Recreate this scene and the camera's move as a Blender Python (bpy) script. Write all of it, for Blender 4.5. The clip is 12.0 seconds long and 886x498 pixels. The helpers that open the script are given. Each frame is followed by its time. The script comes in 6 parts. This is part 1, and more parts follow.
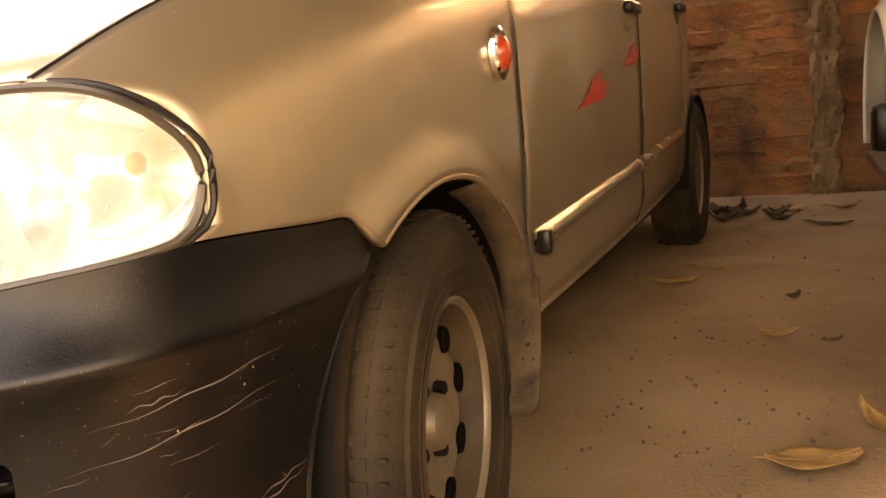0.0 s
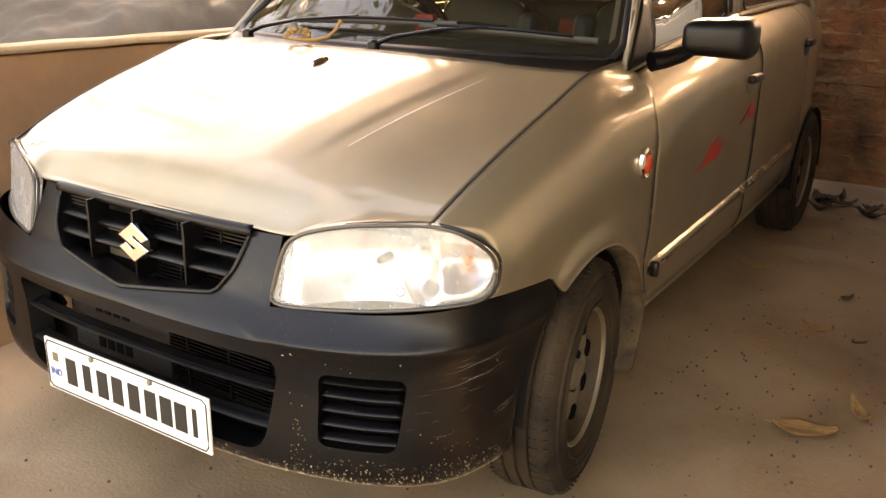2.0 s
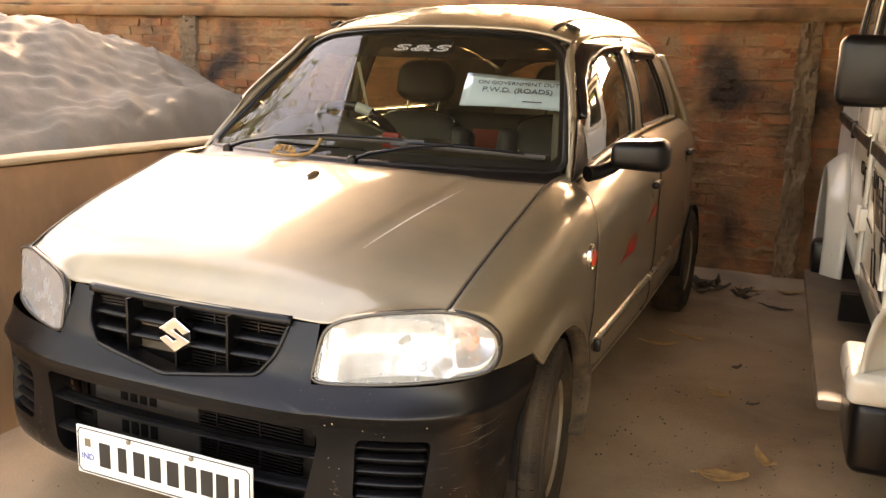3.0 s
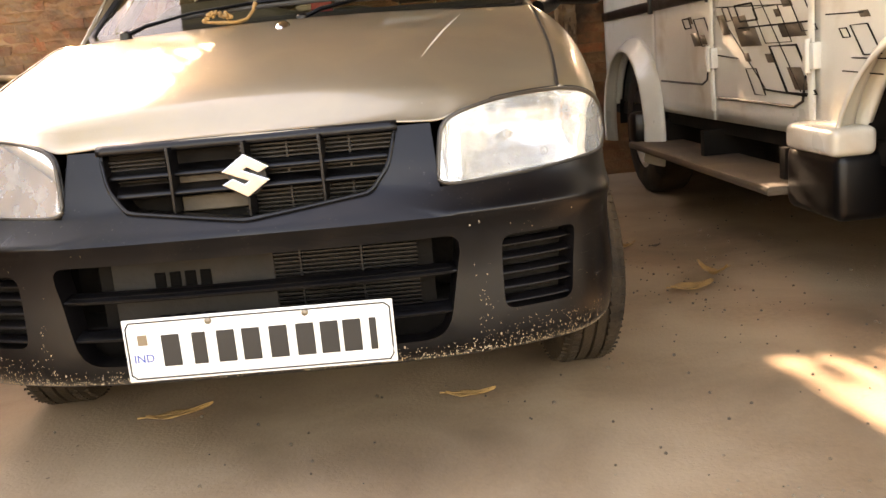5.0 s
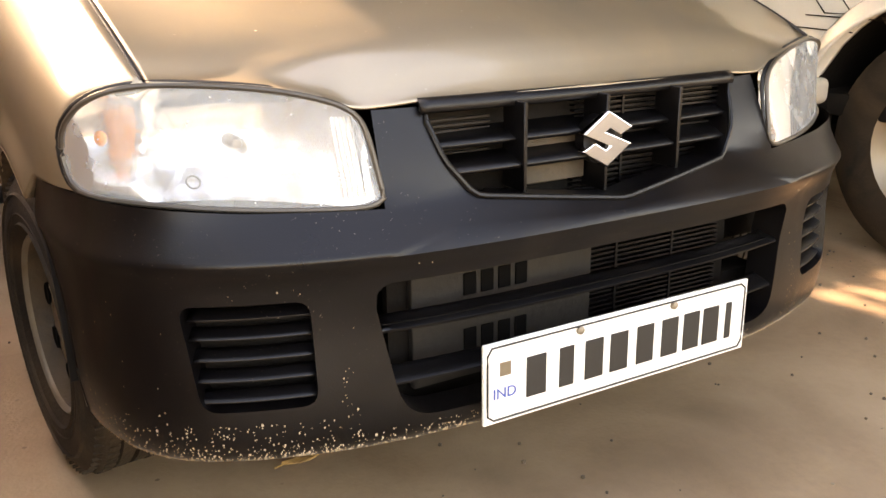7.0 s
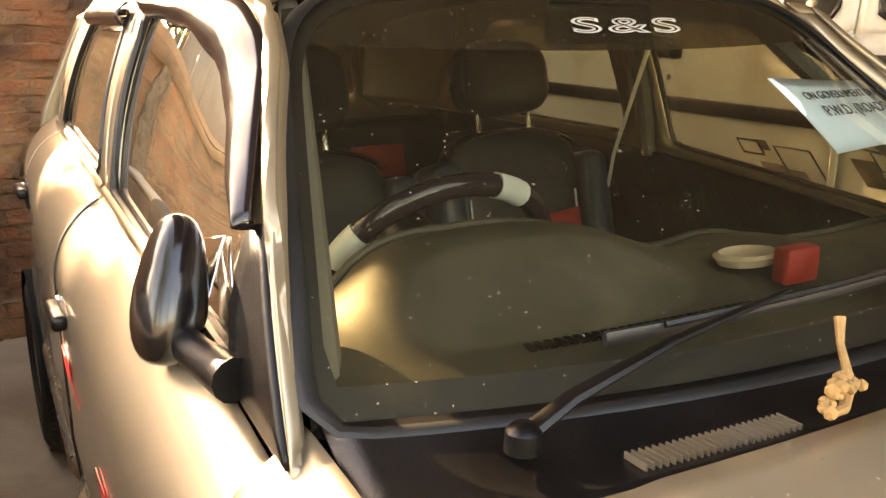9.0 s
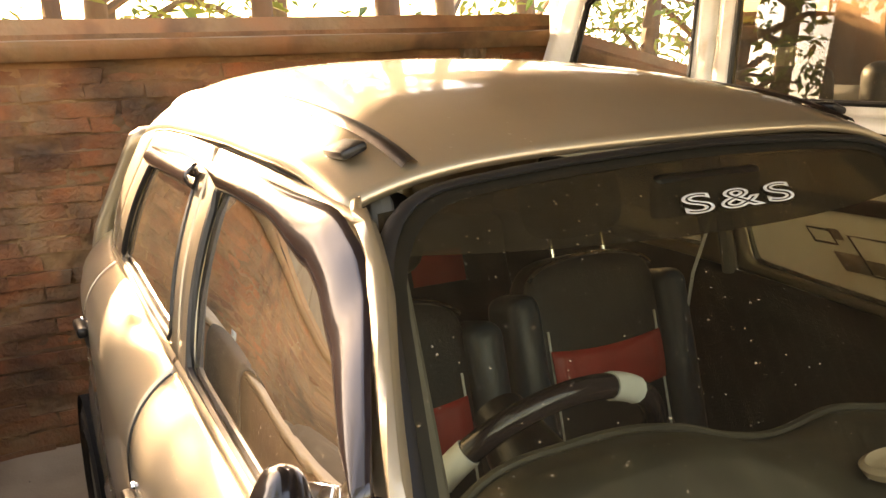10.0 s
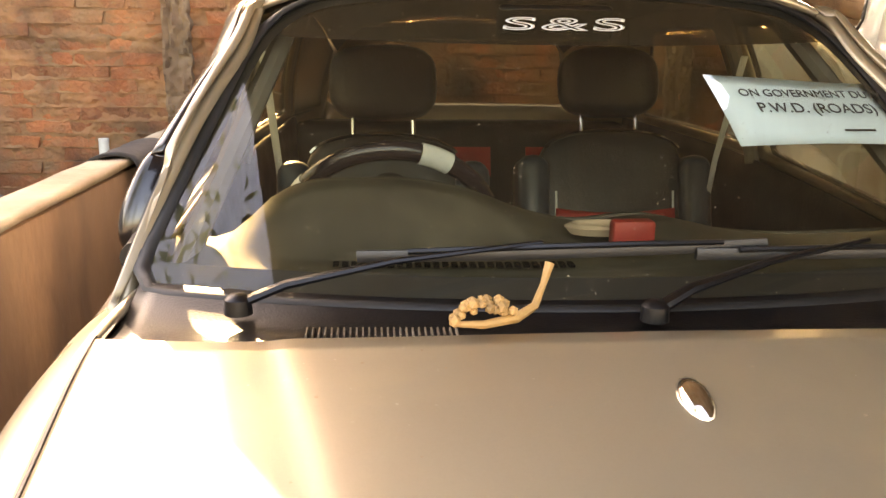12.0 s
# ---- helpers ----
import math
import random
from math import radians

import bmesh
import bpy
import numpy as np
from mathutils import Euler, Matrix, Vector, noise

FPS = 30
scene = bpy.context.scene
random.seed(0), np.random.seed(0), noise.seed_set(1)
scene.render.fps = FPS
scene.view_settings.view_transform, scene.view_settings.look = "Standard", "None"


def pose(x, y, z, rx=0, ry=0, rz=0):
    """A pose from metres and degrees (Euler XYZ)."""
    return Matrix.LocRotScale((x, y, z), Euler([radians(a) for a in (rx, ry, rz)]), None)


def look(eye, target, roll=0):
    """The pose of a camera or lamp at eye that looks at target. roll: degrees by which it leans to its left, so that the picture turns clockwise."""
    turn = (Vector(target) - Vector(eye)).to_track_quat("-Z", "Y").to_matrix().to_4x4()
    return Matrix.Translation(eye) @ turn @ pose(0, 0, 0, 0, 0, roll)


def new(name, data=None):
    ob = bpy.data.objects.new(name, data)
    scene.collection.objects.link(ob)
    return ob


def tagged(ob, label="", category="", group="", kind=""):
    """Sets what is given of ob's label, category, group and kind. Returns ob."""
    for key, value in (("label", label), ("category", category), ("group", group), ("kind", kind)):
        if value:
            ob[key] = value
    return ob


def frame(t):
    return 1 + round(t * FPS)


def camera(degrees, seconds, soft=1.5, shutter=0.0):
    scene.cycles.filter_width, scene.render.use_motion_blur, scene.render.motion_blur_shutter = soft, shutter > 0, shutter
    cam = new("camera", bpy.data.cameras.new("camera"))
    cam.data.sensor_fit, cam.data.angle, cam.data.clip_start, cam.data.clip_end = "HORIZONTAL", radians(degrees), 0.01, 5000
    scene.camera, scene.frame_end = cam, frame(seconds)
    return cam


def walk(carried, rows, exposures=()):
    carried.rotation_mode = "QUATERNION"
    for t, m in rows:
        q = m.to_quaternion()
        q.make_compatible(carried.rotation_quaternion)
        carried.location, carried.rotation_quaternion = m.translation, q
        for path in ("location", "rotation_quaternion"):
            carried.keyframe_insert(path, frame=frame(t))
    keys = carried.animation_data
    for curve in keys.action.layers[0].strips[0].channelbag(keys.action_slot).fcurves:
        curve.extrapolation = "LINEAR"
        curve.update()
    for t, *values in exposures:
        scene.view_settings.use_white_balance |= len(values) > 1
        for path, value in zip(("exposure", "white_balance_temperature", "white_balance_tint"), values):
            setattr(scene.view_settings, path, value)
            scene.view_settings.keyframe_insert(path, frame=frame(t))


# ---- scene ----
cam = camera(54.2, 12.0)
PATH = [
    (0, (1.147, -0.276, 0.65), (0.331, 1.516, 0.3), -5.7),
    (0.5, (1.16, -0.415, 0.724), (0.169, 1.277, 0.332), -2.3),
    (1, (1.192, -0.569, 0.85), (0.168, 1.072, 0.34), -0.9),
    (1.5, (1.271, -0.769, 1.019), (0.258, 0.839, 0.397), 0.5),
    (2, (1.386, -0.983, 1.112), (0.364, 0.619, 0.487), 1.1),
    (2.5, (1.423, -1.215, 1.188), (0.472, 0.47, 0.682), 1.7),
    (2.7, (1.388, -1.309, 1.192), (0.498, 0.423, 0.735), 2.0),
    (4.3, (0.834, -1.572, 1.041), (0.492, 0.367, 0.689), -4.5),
    (4.4, (0.793, -1.58, 1.004), (0.488, 0.364, 0.646), -5.3),
    (4.5, (0.714, -1.578, 0.943), (0.482, 0.377, 0.591), -5.5),
    (5, (0.39, -1.546, 0.719), (0.344, 0.417, 0.34), -5.2),
    (5.5, (0.028, -1.491, 0.609), (0.221, 0.452, 0.178), -4.0),
    (6, (-0.339, -1.357, 0.608), (0.132, 0.527, 0.13), -3.7),
    (6.5, (-0.622, -1.171, 0.669), (0.108, 0.607, 0.114), -2.7),
    (7, (-0.824, -0.892, 0.803), (0.132, 0.761, 0.207), -0.9),
    (7.5, (-0.911, -0.617, 0.955), (0.034, 1.045, 0.368), -1.1),
    (7.7, (-0.925, -0.505, 1.002), (-0.011, 1.183, 0.442), -0.3),
    (9.3, (-0.855, 0.474, 1.315), (0.13, 2.147, 0.836), 0.1),
    (9.5, (-0.875, 0.536, 1.358), (0.14, 2.197, 0.896), -0.6),
    (10, (-0.88, 0.475, 1.442), (0.032, 2.206, 1.024), -2.3),
    (10.5, (-0.785, 0.316, 1.489), (-0.075, 2.137, 1.064), -2.7),
    (11, (-0.596, 0.133, 1.481), (-0.097, 2.019, 1.043), -1.0),
    (11.5, (-0.452, 0.024, 1.383), (-0.181, 1.959, 0.953), 1.0),
    (12, (-0.311, -0.139, 1.215), (-0.148, 1.802, 0.759), 0.6),
]
walk(cam, [(t, look(eye, target, roll)) for t, eye, target, roll in PATH], [(0, 4.05, 20000, 41), (0.5, 3.30, 14000, 33), (1.0, 3.32, 11200, 28), (2.0, 3.57, 10600, 28), (4.5, 3.57, 9850, 28), (5.5, 3.72, 9850, 28), (7.5, 3.62, 9850, 28), (9.5, 4.02, 10200, 24), (10.0, 3.6, 10300, 25), (10.5, 3.38, 10700, 27), (11.0, 3.6, 10800, 28), (11.5, 3.98, 10700, 28), (12, 4.07, 9850, 28)])

# ---- world and sun ----
world = bpy.data.worlds.new("sky")
scene.world = world
world.use_nodes = True
wt = world.node_tree
sky = wt.nodes.new("ShaderNodeTexSky")
sky.sky_type = "NISHITA"
sky.sun_disc = False
SUN_EL, SUN_AZ = radians(25.2), radians(-12)   # azimuth from +y towards +x
sky.sun_elevation, sky.sun_rotation = SUN_EL, SUN_AZ
sky.air_density, sky.dust_density = 1.2, 3.0
wt.links.new(sky.outputs[0], wt.nodes["Background"].inputs[0])
wt.nodes["Background"].inputs[1].default_value = 0.15
sun_data = bpy.data.lights.new("sun", "SUN")
sun_data.energy, sun_data.angle, sun_data.color = 4.0, radians(0.6), (1.0, 0.92, 0.78)
sun_dir = Vector((math.sin(SUN_AZ) * math.cos(SUN_EL), math.cos(SUN_AZ) * math.cos(SUN_EL), math.sin(SUN_EL)))
sun = new("sun", sun_data)
sun.matrix_world = look(sun_dir * 30, (0, 0, 0))


# ---- materials ----
def material(name, color, rough=0.5, metal=0.0, vary=0.25, scale=6.0, fine=60.0, bump=0.2, bump_scale=80.0,
             dirt=None, dirt_amount=0.3, dirt_scale=3.0, coat=0.0, per_object=0.0, spots=None, spot_scale=90.0,
             spot_size=0.12, stretch=(1, 1, 1), rough_vary=0.15, spec=0.5, whole=False, coat_rough=0.07, soil=None, soil_amount=0.3, soil_scale=1.5):
    m = bpy.data.materials.new(name)
    m.use_nodes = True
    nt = m.node_tree
    N, L = nt.nodes, nt.links
    b = N["Principled BSDF"]
    # whole: one pattern runs on across all pieces
    co = N.new("ShaderNodeNewGeometry").outputs["Position"] if whole else N.new("ShaderNodeTexCoord").outputs["Object"]
    mp = N.new("ShaderNodeMapping")
    mp.inputs["Scale"].default_value = stretch
    L.new(co, mp.inputs["Vector"])
    vec = mp.outputs["Vector"]

    def noisy(s, detail=4.0, dist=0.0):
        n = N.new("ShaderNodeTexNoise")
        n.inputs["Scale"].default_value, n.inputs["Detail"].default_value = s, detail
        n.inputs["Distortion"].default_value = dist
        L.new(vec, n.inputs["Vector"])
        return n.outputs["Fac"]

    def ramp(fac, lo, hi):
        r = N.new("ShaderNodeMapRange")
        r.inputs["From Min"].default_value, r.inputs["From Max"].default_value = lo, hi
        L.new(fac, r.inputs["Value"])
        return r.outputs["Result"]

    def mix(fac, a, c):
        x = N.new("ShaderNodeMix")
        x.data_type = "RGBA"
        if isinstance(fac, float):
            x.inputs[0].default_value = fac
        else:
            L.new(fac, x.inputs[0])
        for slot, v in ((6, a), (7, c)):
            if isinstance(v, tuple):
                x.inputs[slot].default_value = (*v, 1)
            else:
                L.new(v, x.inputs[slot])
        return x.outputs[2]

    dark = tuple(c * (1 - vary) for c in color)
    light = tuple(min(1, c * (1 + vary)) for c in color)
    coarse, grain = noisy(scale), noisy(fine, 6.0)
    col = mix(ramp(coarse, 0.3, 0.7), dark, light)
    col = mix(ramp(grain, 0.35, 0.75), col, mix(0.5, col, tuple(c * (1 - vary * 0.8) for c in color)))
    if per_object:
        rnd = N.new("ShaderNodeObjectInfo").outputs["Random"]
        isl = N.new("ShaderNodeNewGeometry").outputs["Random Per Island"]
        add = N.new("ShaderNodeMath")
        add.operation = "ADD"
        L.new(rnd, add.inputs[0]), L.new(isl, add.inputs[1])
        fr = N.new("ShaderNodeMath")
        fr.operation = "FRACT"
        L.new(add.outputs[0], fr.inputs[0])
        col = mix(ramp(fr.outputs[0], 0, 1), mix(per_object, col, tuple(c * 0.25 for c in color)), mix(per_object * 0.4, col, tuple(min(1, c * 1.5) for c in color)))
    if dirt:
        col = mix(ramp(noisy(dirt_scale, 8.0, 0.6), 0.62 - dirt_amount, 0.85 - dirt_amount * 0.5), col, dirt)
    if soil:
        col = mix(ramp(noisy(soil_scale, 9.0, 0.25), 0.60 - soil_amount * 0.4, 0.80 - soil_amount * 0.4), col, soil)
    if spots:
        v = N.new("ShaderNodeTexVoronoi")
        v.inputs["Scale"].default_value = spot_scale
        wob = N.new("ShaderNodeMixRGB")
        wob.blend_type = "ADD"
        wob.inputs[0].default_value = 0.02
        L.new(vec, wob.inputs[1])
        nn = N.new("ShaderNodeTexNoise")
        nn.inputs["Scale"].default_value = spot_scale * 0.8
        L.new(vec, nn.inputs["Vector"])
        L.new(nn.outputs["Color"], wob.inputs[2])
        L.new(wob.outputs[0], v.inputs["Vector"])
        gate = ramp(noisy(spot_scale * 0.06, 3.0), 0.48, 0.62)
        near = ramp(v.outputs["Distance"], spot_size, spot_size * 0.6)
        mul = N.new("ShaderNodeMath")
        mul.operation = "MULTIPLY"
        mul.use_clamp = True
        L.new(gate, mul.inputs[0]), L.new(near, mul.inputs[1])
        col = mix(mul.outputs[0], col, spots)
    L.new(col, b.inputs["Base Color"])
    b.inputs["Metallic"].default_value = metal
    b.inputs["Specular IOR Level"].default_value = spec
    rr = N.new("ShaderNodeMapRange")
    rr.inputs["To Min"].default_value, rr.inputs["To Max"].default_value = max(0.02, rough - rough_vary), min(1, rough + rough_vary)
    L.new(coarse, rr.inputs["Value"])
    L.new(rr.outputs["Result"], b.inputs["Roughness"])
    b.inputs["Coat Weight"].default_value = coat
    b.inputs["Coat Roughness"].default_value = coat_rough
    if bump:
        bp = N.new("ShaderNodeBump")
        bp.inputs["Strength"].default_value, bp.inputs["Distance"].default_value = bump, 0.01
        L.new(noisy(bump_scale, 6.0), bp.inputs["Height"])
        L.new(bp.outputs[0], b.inputs["Normal"])
    return m


def glass(name, tint=(1, 1, 1), rough=0.0, dust=0.0, see=1.0, film=(0.55, 0.43, 0.29)):
    """Clear glass; dust: a thin film of specks; see: how much passes."""
    m = bpy.data.materials.new(name)
    m.use_nodes = True
    nt = m.node_tree
    N, L = nt.nodes, nt.links
    out = N["Material Output"]
    N.remove(N["Principled BSDF"])
    tr = N.new("ShaderNodeBsdfTransparent")
    tr.inputs[0].default_value = (*[c * see for c in tint], 1)
    gl = N.new("ShaderNodeBsdfGlossy")
    gl.inputs["Roughness"].default_value = rough
    fr = N.new("ShaderNodeFresnel")
    fr.inputs["IOR"].default_value = 1.5
    mx = N.new("ShaderNodeMixShader")
    L.new(fr.outputs[0], mx.inputs[0]), L.new(tr.outputs[0], mx.inputs[1]), L.new(gl.outputs[0], mx.inputs[2])
    last = mx.outputs[0]
    if dust:
        df = N.new("ShaderNodeBsdfDiffuse")
        df.inputs[0].default_value = (*film, 1)
        co = N.new("ShaderNodeTexCoord").outputs["Object"]
        n1, n2 = N.new("ShaderNodeTexNoise"), N.new("ShaderNodeTexVoronoi")
        n1.inputs["Scale"].default_value, n1.inputs["Detail"].default_value = 30, 8
        n2.inputs["Scale"].default_value = 75
        L.new(co, n1.inputs["Vector"]), L.new(co, n2.inputs["Vector"])
        r2 = N.new("ShaderNodeMapRange")
        for k, v in (("From Min", 0.115), ("From Max", 0.04), ("To Min", 0.0), ("To Max", 0.48)):
            r2.inputs[k].default_value = v
        L.new(n2.outputs["Distance"], r2.inputs["Value"])
        r1 = N.new("ShaderNodeMapRange")
        for k, v in (("From Min", 0.35), ("From Max", 0.75), ("To Min", dust * 0.8), ("To Max", dust * 1.3)):
            r1.inputs[k].default_value = v
        L.new(n1.outputs["Fac"], r1.inputs["Value"])
        ad = N.new("ShaderNodeMath")
        ad.use_clamp = True
        # larger splashes in loose drifts
        n3, n4 = N.new("ShaderNodeTexVoronoi"), N.new("ShaderNodeTexNoise")
        n3.inputs["Scale"].default_value, n4.inputs["Scale"].default_value = 34, 5
        r3, r4 = N.new("ShaderNodeMapRange"), N.new("ShaderNodeMapRange")
        for k, v in (("From Min", 0.075), ("From Max", 0.04), ("To Min", 0.0), ("To Max", 0.45)):
            r3.inputs[k].default_value = v
        for k, v in (("From Min", 0.42), ("From Max", 0.68), ("To Min", 0.0), ("To Max", 1.0)):
            r4.inputs[k].default_value = v
        L.new(co, n3.inputs["Vector"]), L.new(co, n4.inputs["Vector"])
        L.new(n3.outputs["Distance"], r3.inputs["Value"]), L.new(n4.outputs["Fac"], r4.inputs["Value"])
        mu, a2 = N.new("ShaderNodeMath"), N.new("ShaderNodeMath")
        mu.operation = "MULTIPLY"
        L.new(r3.outputs[0], mu.inputs[0]), L.new(r4.outputs[0], mu.inputs[1])
        pick, some = N.new("ShaderNodeMath"), N.new("ShaderNodeMath")
        pick.operation, some.operation = "GREATER_THAN", "MULTIPLY"
        pick.inputs[1].default_value = 0.28
        L.new(n2.outputs["Color"], pick.inputs[0])
        L.new(pick.outputs[0], some.inputs[0]), L.new(r2.outputs[0], some.inputs[1])
        L.new(mu.outputs[0], a2.inputs[0]), L.new(some.outputs[0], a2.inputs[1])
        L.new(r1.outputs[0], ad.inputs[0]), L.new(a2.outputs[0], ad.inputs[1])
        m2 = N.new("ShaderNodeMixShader")
        L.new(ad.outputs[0], m2.inputs[0]), L.new(last, m2.inputs[1]), L.new(df.outputs[0], m2.inputs[2])
        last = m2.outputs[0]
    L.new(last, out.inputs[0])
    return m


PAINT = material("gold_beige_paint", (0.38, 0.312, 0.220), 0.42, 0.75, 0.05, 3, 300, 0.02, 300, dirt=(0.44, 0.35, 0.23), dirt_amount=0.18, dirt_scale=5, coat=0.8, coat_rough=0.08, spots=(0.55, 0.47, 0.35), spot_scale=45, spot_size=0.09, rough_vary=0.05)
BLACK = material("black_bumper_plastic", (0.0022, 0.0018, 0.0022), 0.34, 0, 0.25, 8, 200, 0.05, 500, dirt=(0.010, 0.007, 0.005), dirt_amount=0.14, dirt_scale=5, spots=(0.16, 0.13, 0.10), spot_scale=120, spot_size=0.11, spec=0.34)
MUD = material("dried_mud", (0.10, 0.072, 0.048), 0.95, 0, 0.4, 16, 120, 0.8, 60, dirt=(0.02, 0.015, 0.012), dirt_amount=0.3, dirt_scale=11)
# near-black colour that paints in the shade inside holes
HOLE_SHADE = material("painted_hole_shade", (0.0015, 0.0012, 0.001), 0.9, 0, 0.2, 20, 100, 0, spec=0.1)
MOULD = material("silver_moulding", (0.50, 0.45, 0.36), 0.24, 0.9, 0.08, 9, 150, 0.04, 200, dirt=(0.25, 0.19, 0.12), dirt_amount=0.12, dirt_scale=9)
TRIM = material("black_trim_plastic", (0.0024, 0.0021, 0.0024), 0.36, 0, 0.2, 10, 250, 0.08, 300, dirt=(0.016, 0.012, 0.009), dirt_amount=0.1, spec=0.32)
DEEP = material("grimy_engine_bay", (0.0055, 0.004, 0.003), 0.85, 0, 0.4, 12, 90, 0.2, 60, dirt=(0.02, 0.014, 0.009), dirt_amount=0.12, spec=0.2)
SUPPORT = material("dusty_radiator_support", (0.009, 0.0066, 0.0045), 0.8, 0, 0.3, 12, 90, 0.2, 60, dirt=(0.022, 0.015, 0.0095), dirt_amount=0.2)
RUBBER = material("tyre_rubber", (0.013, 0.010, 0.0075), 0.8, 0, 0.25, 9, 120, 0.25, 150, dirt=(0.055, 0.036, 0.021), dirt_amount=0.28, dirt_scale=6, spec=0.25)
FLAP = material("mud_caked_rubber", (0.040, 0.025, 0.014), 0.85, 0, 0.35, 12, 90, 0.5, 60, dirt=(0.12, 0.078, 0.042), dirt_amount=0.25, dirt_scale=14, spots=(0.012, 0.009, 0.007), spot_scale=60, spot_size=0.2)
SEAL = material("black_rubber_and_seam_shade", (0.006, 0.0055, 0.005), 0.5, 0, 0.2, 10, 100, 0.05)
STEEL = material("silver_wheel_paint", (0.24, 0.20, 0.15), 0.45, 0.5, 0.12, 8, 150, 0.06, 200, dirt=(0.20, 0.14, 0.08), dirt_amount=0.16, dirt_scale=9)
LAMPRIM = material("grey_lamp_rim", (0.085, 0.072, 0.058), 0.35, 0.5, 0.1, 8, 100, 0.03, 200)
BARREL = material("dark_brown_rim_barrel", (0.060, 0.042, 0.026), 0.7, 0.2, 0.3, 8, 100, 0.2, 90, dirt=(0.11, 0.072, 0.04), dirt_amount=0.25, dirt_scale=9)
CROSSBAR = material("dusty_beige_crossbar", (0.055, 0.043, 0.030), 0.7, 0, 0.3, 10, 90, 0.15, 80, dirt=(0.10, 0.075, 0.05), dirt_amount=0.2, dirt_scale=8)
CHROME = material("chrome", (0.80, 0.79, 0.77), 0.10, 1.0, 0.04, 8, 100, 0.0, rough_vary=0.04)
REFLECT = material("lamp_reflector", (0.88, 0.89, 0.89), 0.25, 1.0, 0.03, 8, 100, 0.12, 40, rough_vary=0.05)
AMBER = material("amber_lens", (0.75, 0.22, 0.03), 0.15, 0, 0.1, 20, 100, 0.05, coat=0.6)
REDLENS = material("red_plastic_lens", (0.50, 0.05, 0.02), 0.15, 0, 0.1, 20, 100, 0.05, coat=0.6)
DECAL = material("red_decal", (0.50, 0.02, 0.015), 0.35, 0, 0.1, 20, 100, 0.0)
PLATE = material("white_plate", (0.80, 0.79, 0.74), 0.35, 0, 0.05, 12, 150, 0.05, 60, dirt=(0.5, 0.45, 0.36), dirt_amount=0.05)
PALE = material("bare_pale_scratch", (0.66, 0.58, 0.46), 0.6, 0, 0.2, 40, 200, 0)
SCRATCH = material("pale_scratch", (0.15, 0.13, 0.11), 0.7, 0, 0.3, 40, 200, 0)
INK = material("black_ink", (0.02, 0.018, 0.016), 0.5, 0, 0.1, 20, 100, 0)
BLUEINK = material("blue_ink", (0.05, 0.10, 0.35), 0.5, 0, 0.1, 20, 100, 0)
PAPER = material("pale_blue_paper", (0.64, 0.78, 0.90), 0.8, 0, 0.04, 12, 80, 0.1, 15)
FILMWHITE = material("white_sticker", (0.42, 0.42, 0.41), 0.5, 0, 0.12, 12, 80, 0)
WHITE = material("white_car_paint", (0.69, 0.665, 0.595), 0.32, 0, 0.06, 3, 150, 0.03, 200, dirt=(0.45, 0.36, 0.25), dirt_amount=0.08, dirt_scale=4, coat=0.7, coat_rough=0.04)
BOARD = material("dusty_footboard", (0.070, 0.050, 0.034), 0.7, 0, 0.3, 8, 120, 0.2, 100, dirt=(0.145, 0.10, 0.062), dirt_amount=0.25)
GLOSSY = material("glossy_black_plastic", (0.006, 0.005, 0.0055), 0.2, 0, 0.2, 10, 200, 0.02, 300, dirt=(0.02, 0.015, 0.011), dirt_amount=0.1, spec=0.5, coat=0.3)
FABRIC = material("black_seat_cover", (0.0045, 0.0034, 0.003), 0.5, 0, 0.3, 14, 200, 0.15, 150)
REDFAB = material("red_seat_panel", (0.34, 0.026, 0.018), 0.5, 0, 0.15, 14, 200, 0.15, 60)
BLUEFAB = material("blue_grey_seat_bolster", (0.013, 0.021, 0.028), 0.45, 0, 0.2, 14, 200, 0.1, 60)
DASH = material("grey_green_dashboard", (0.034, 0.030, 0.020), 0.6, 0, 0.2, 10, 200, 0.04, 300, dirt=(0.075, 0.066, 0.045), dirt_amount=0.16, dirt_scale=5, spots=(0.16, 0.14, 0.10), spot_scale=70, spot_size=0.09)
LINER = material("grey_headliner", (0.15, 0.135, 0.11), 0.9, 0, 0.1, 10, 200, 0.1, 200)
TAPE = material("grey_tape", (0.50, 0.52, 0.48), 0.5, 0, 0.1, 30, 200, 0.1, 60)
CONCRETE = material("dusty_concrete", (0.268, 0.168, 0.094), 0.85, 0, 0.36, 1.9, 55, 0.22, 110, dirt=(0.40, 0.28, 0.175), dirt_amount=0.26, dirt_scale=2.1, spots=(0.09, 0.055, 0.032), spot_scale=14, spot_size=0.07)
GRAVEL = material("rough_gritty_ground", (0.36, 0.275, 0.185), 0.95, 0, 0.35, 5, 60, 1.0, 45, dirt=(0.2, 0.145, 0.09), dirt_amount=0.2, dirt_scale=3)
BRICK = material("worn_red_brick", (0.32, 0.098, 0.034), 0.92, 0, 0.5, 2.2, 60, 0.9, 60, dirt=(0.20, 0.115, 0.058), dirt_amount=0.28, dirt_scale=5.5, per_object=0.5, whole=True, soil=(0.030, 0.016, 0.010), soil_amount=0.34, soil_scale=2.3)
MORTAR = material("crumbling_mortar", (0.22, 0.122, 0.058), 0.95, 0, 0.5, 3, 40, 0.9, 35, dirt=(0.27, 0.112, 0.045), dirt_amount=0.26, dirt_scale=4.5, whole=True, soil=(0.032, 0.018, 0.011), soil_amount=0.34, soil_scale=2.3)
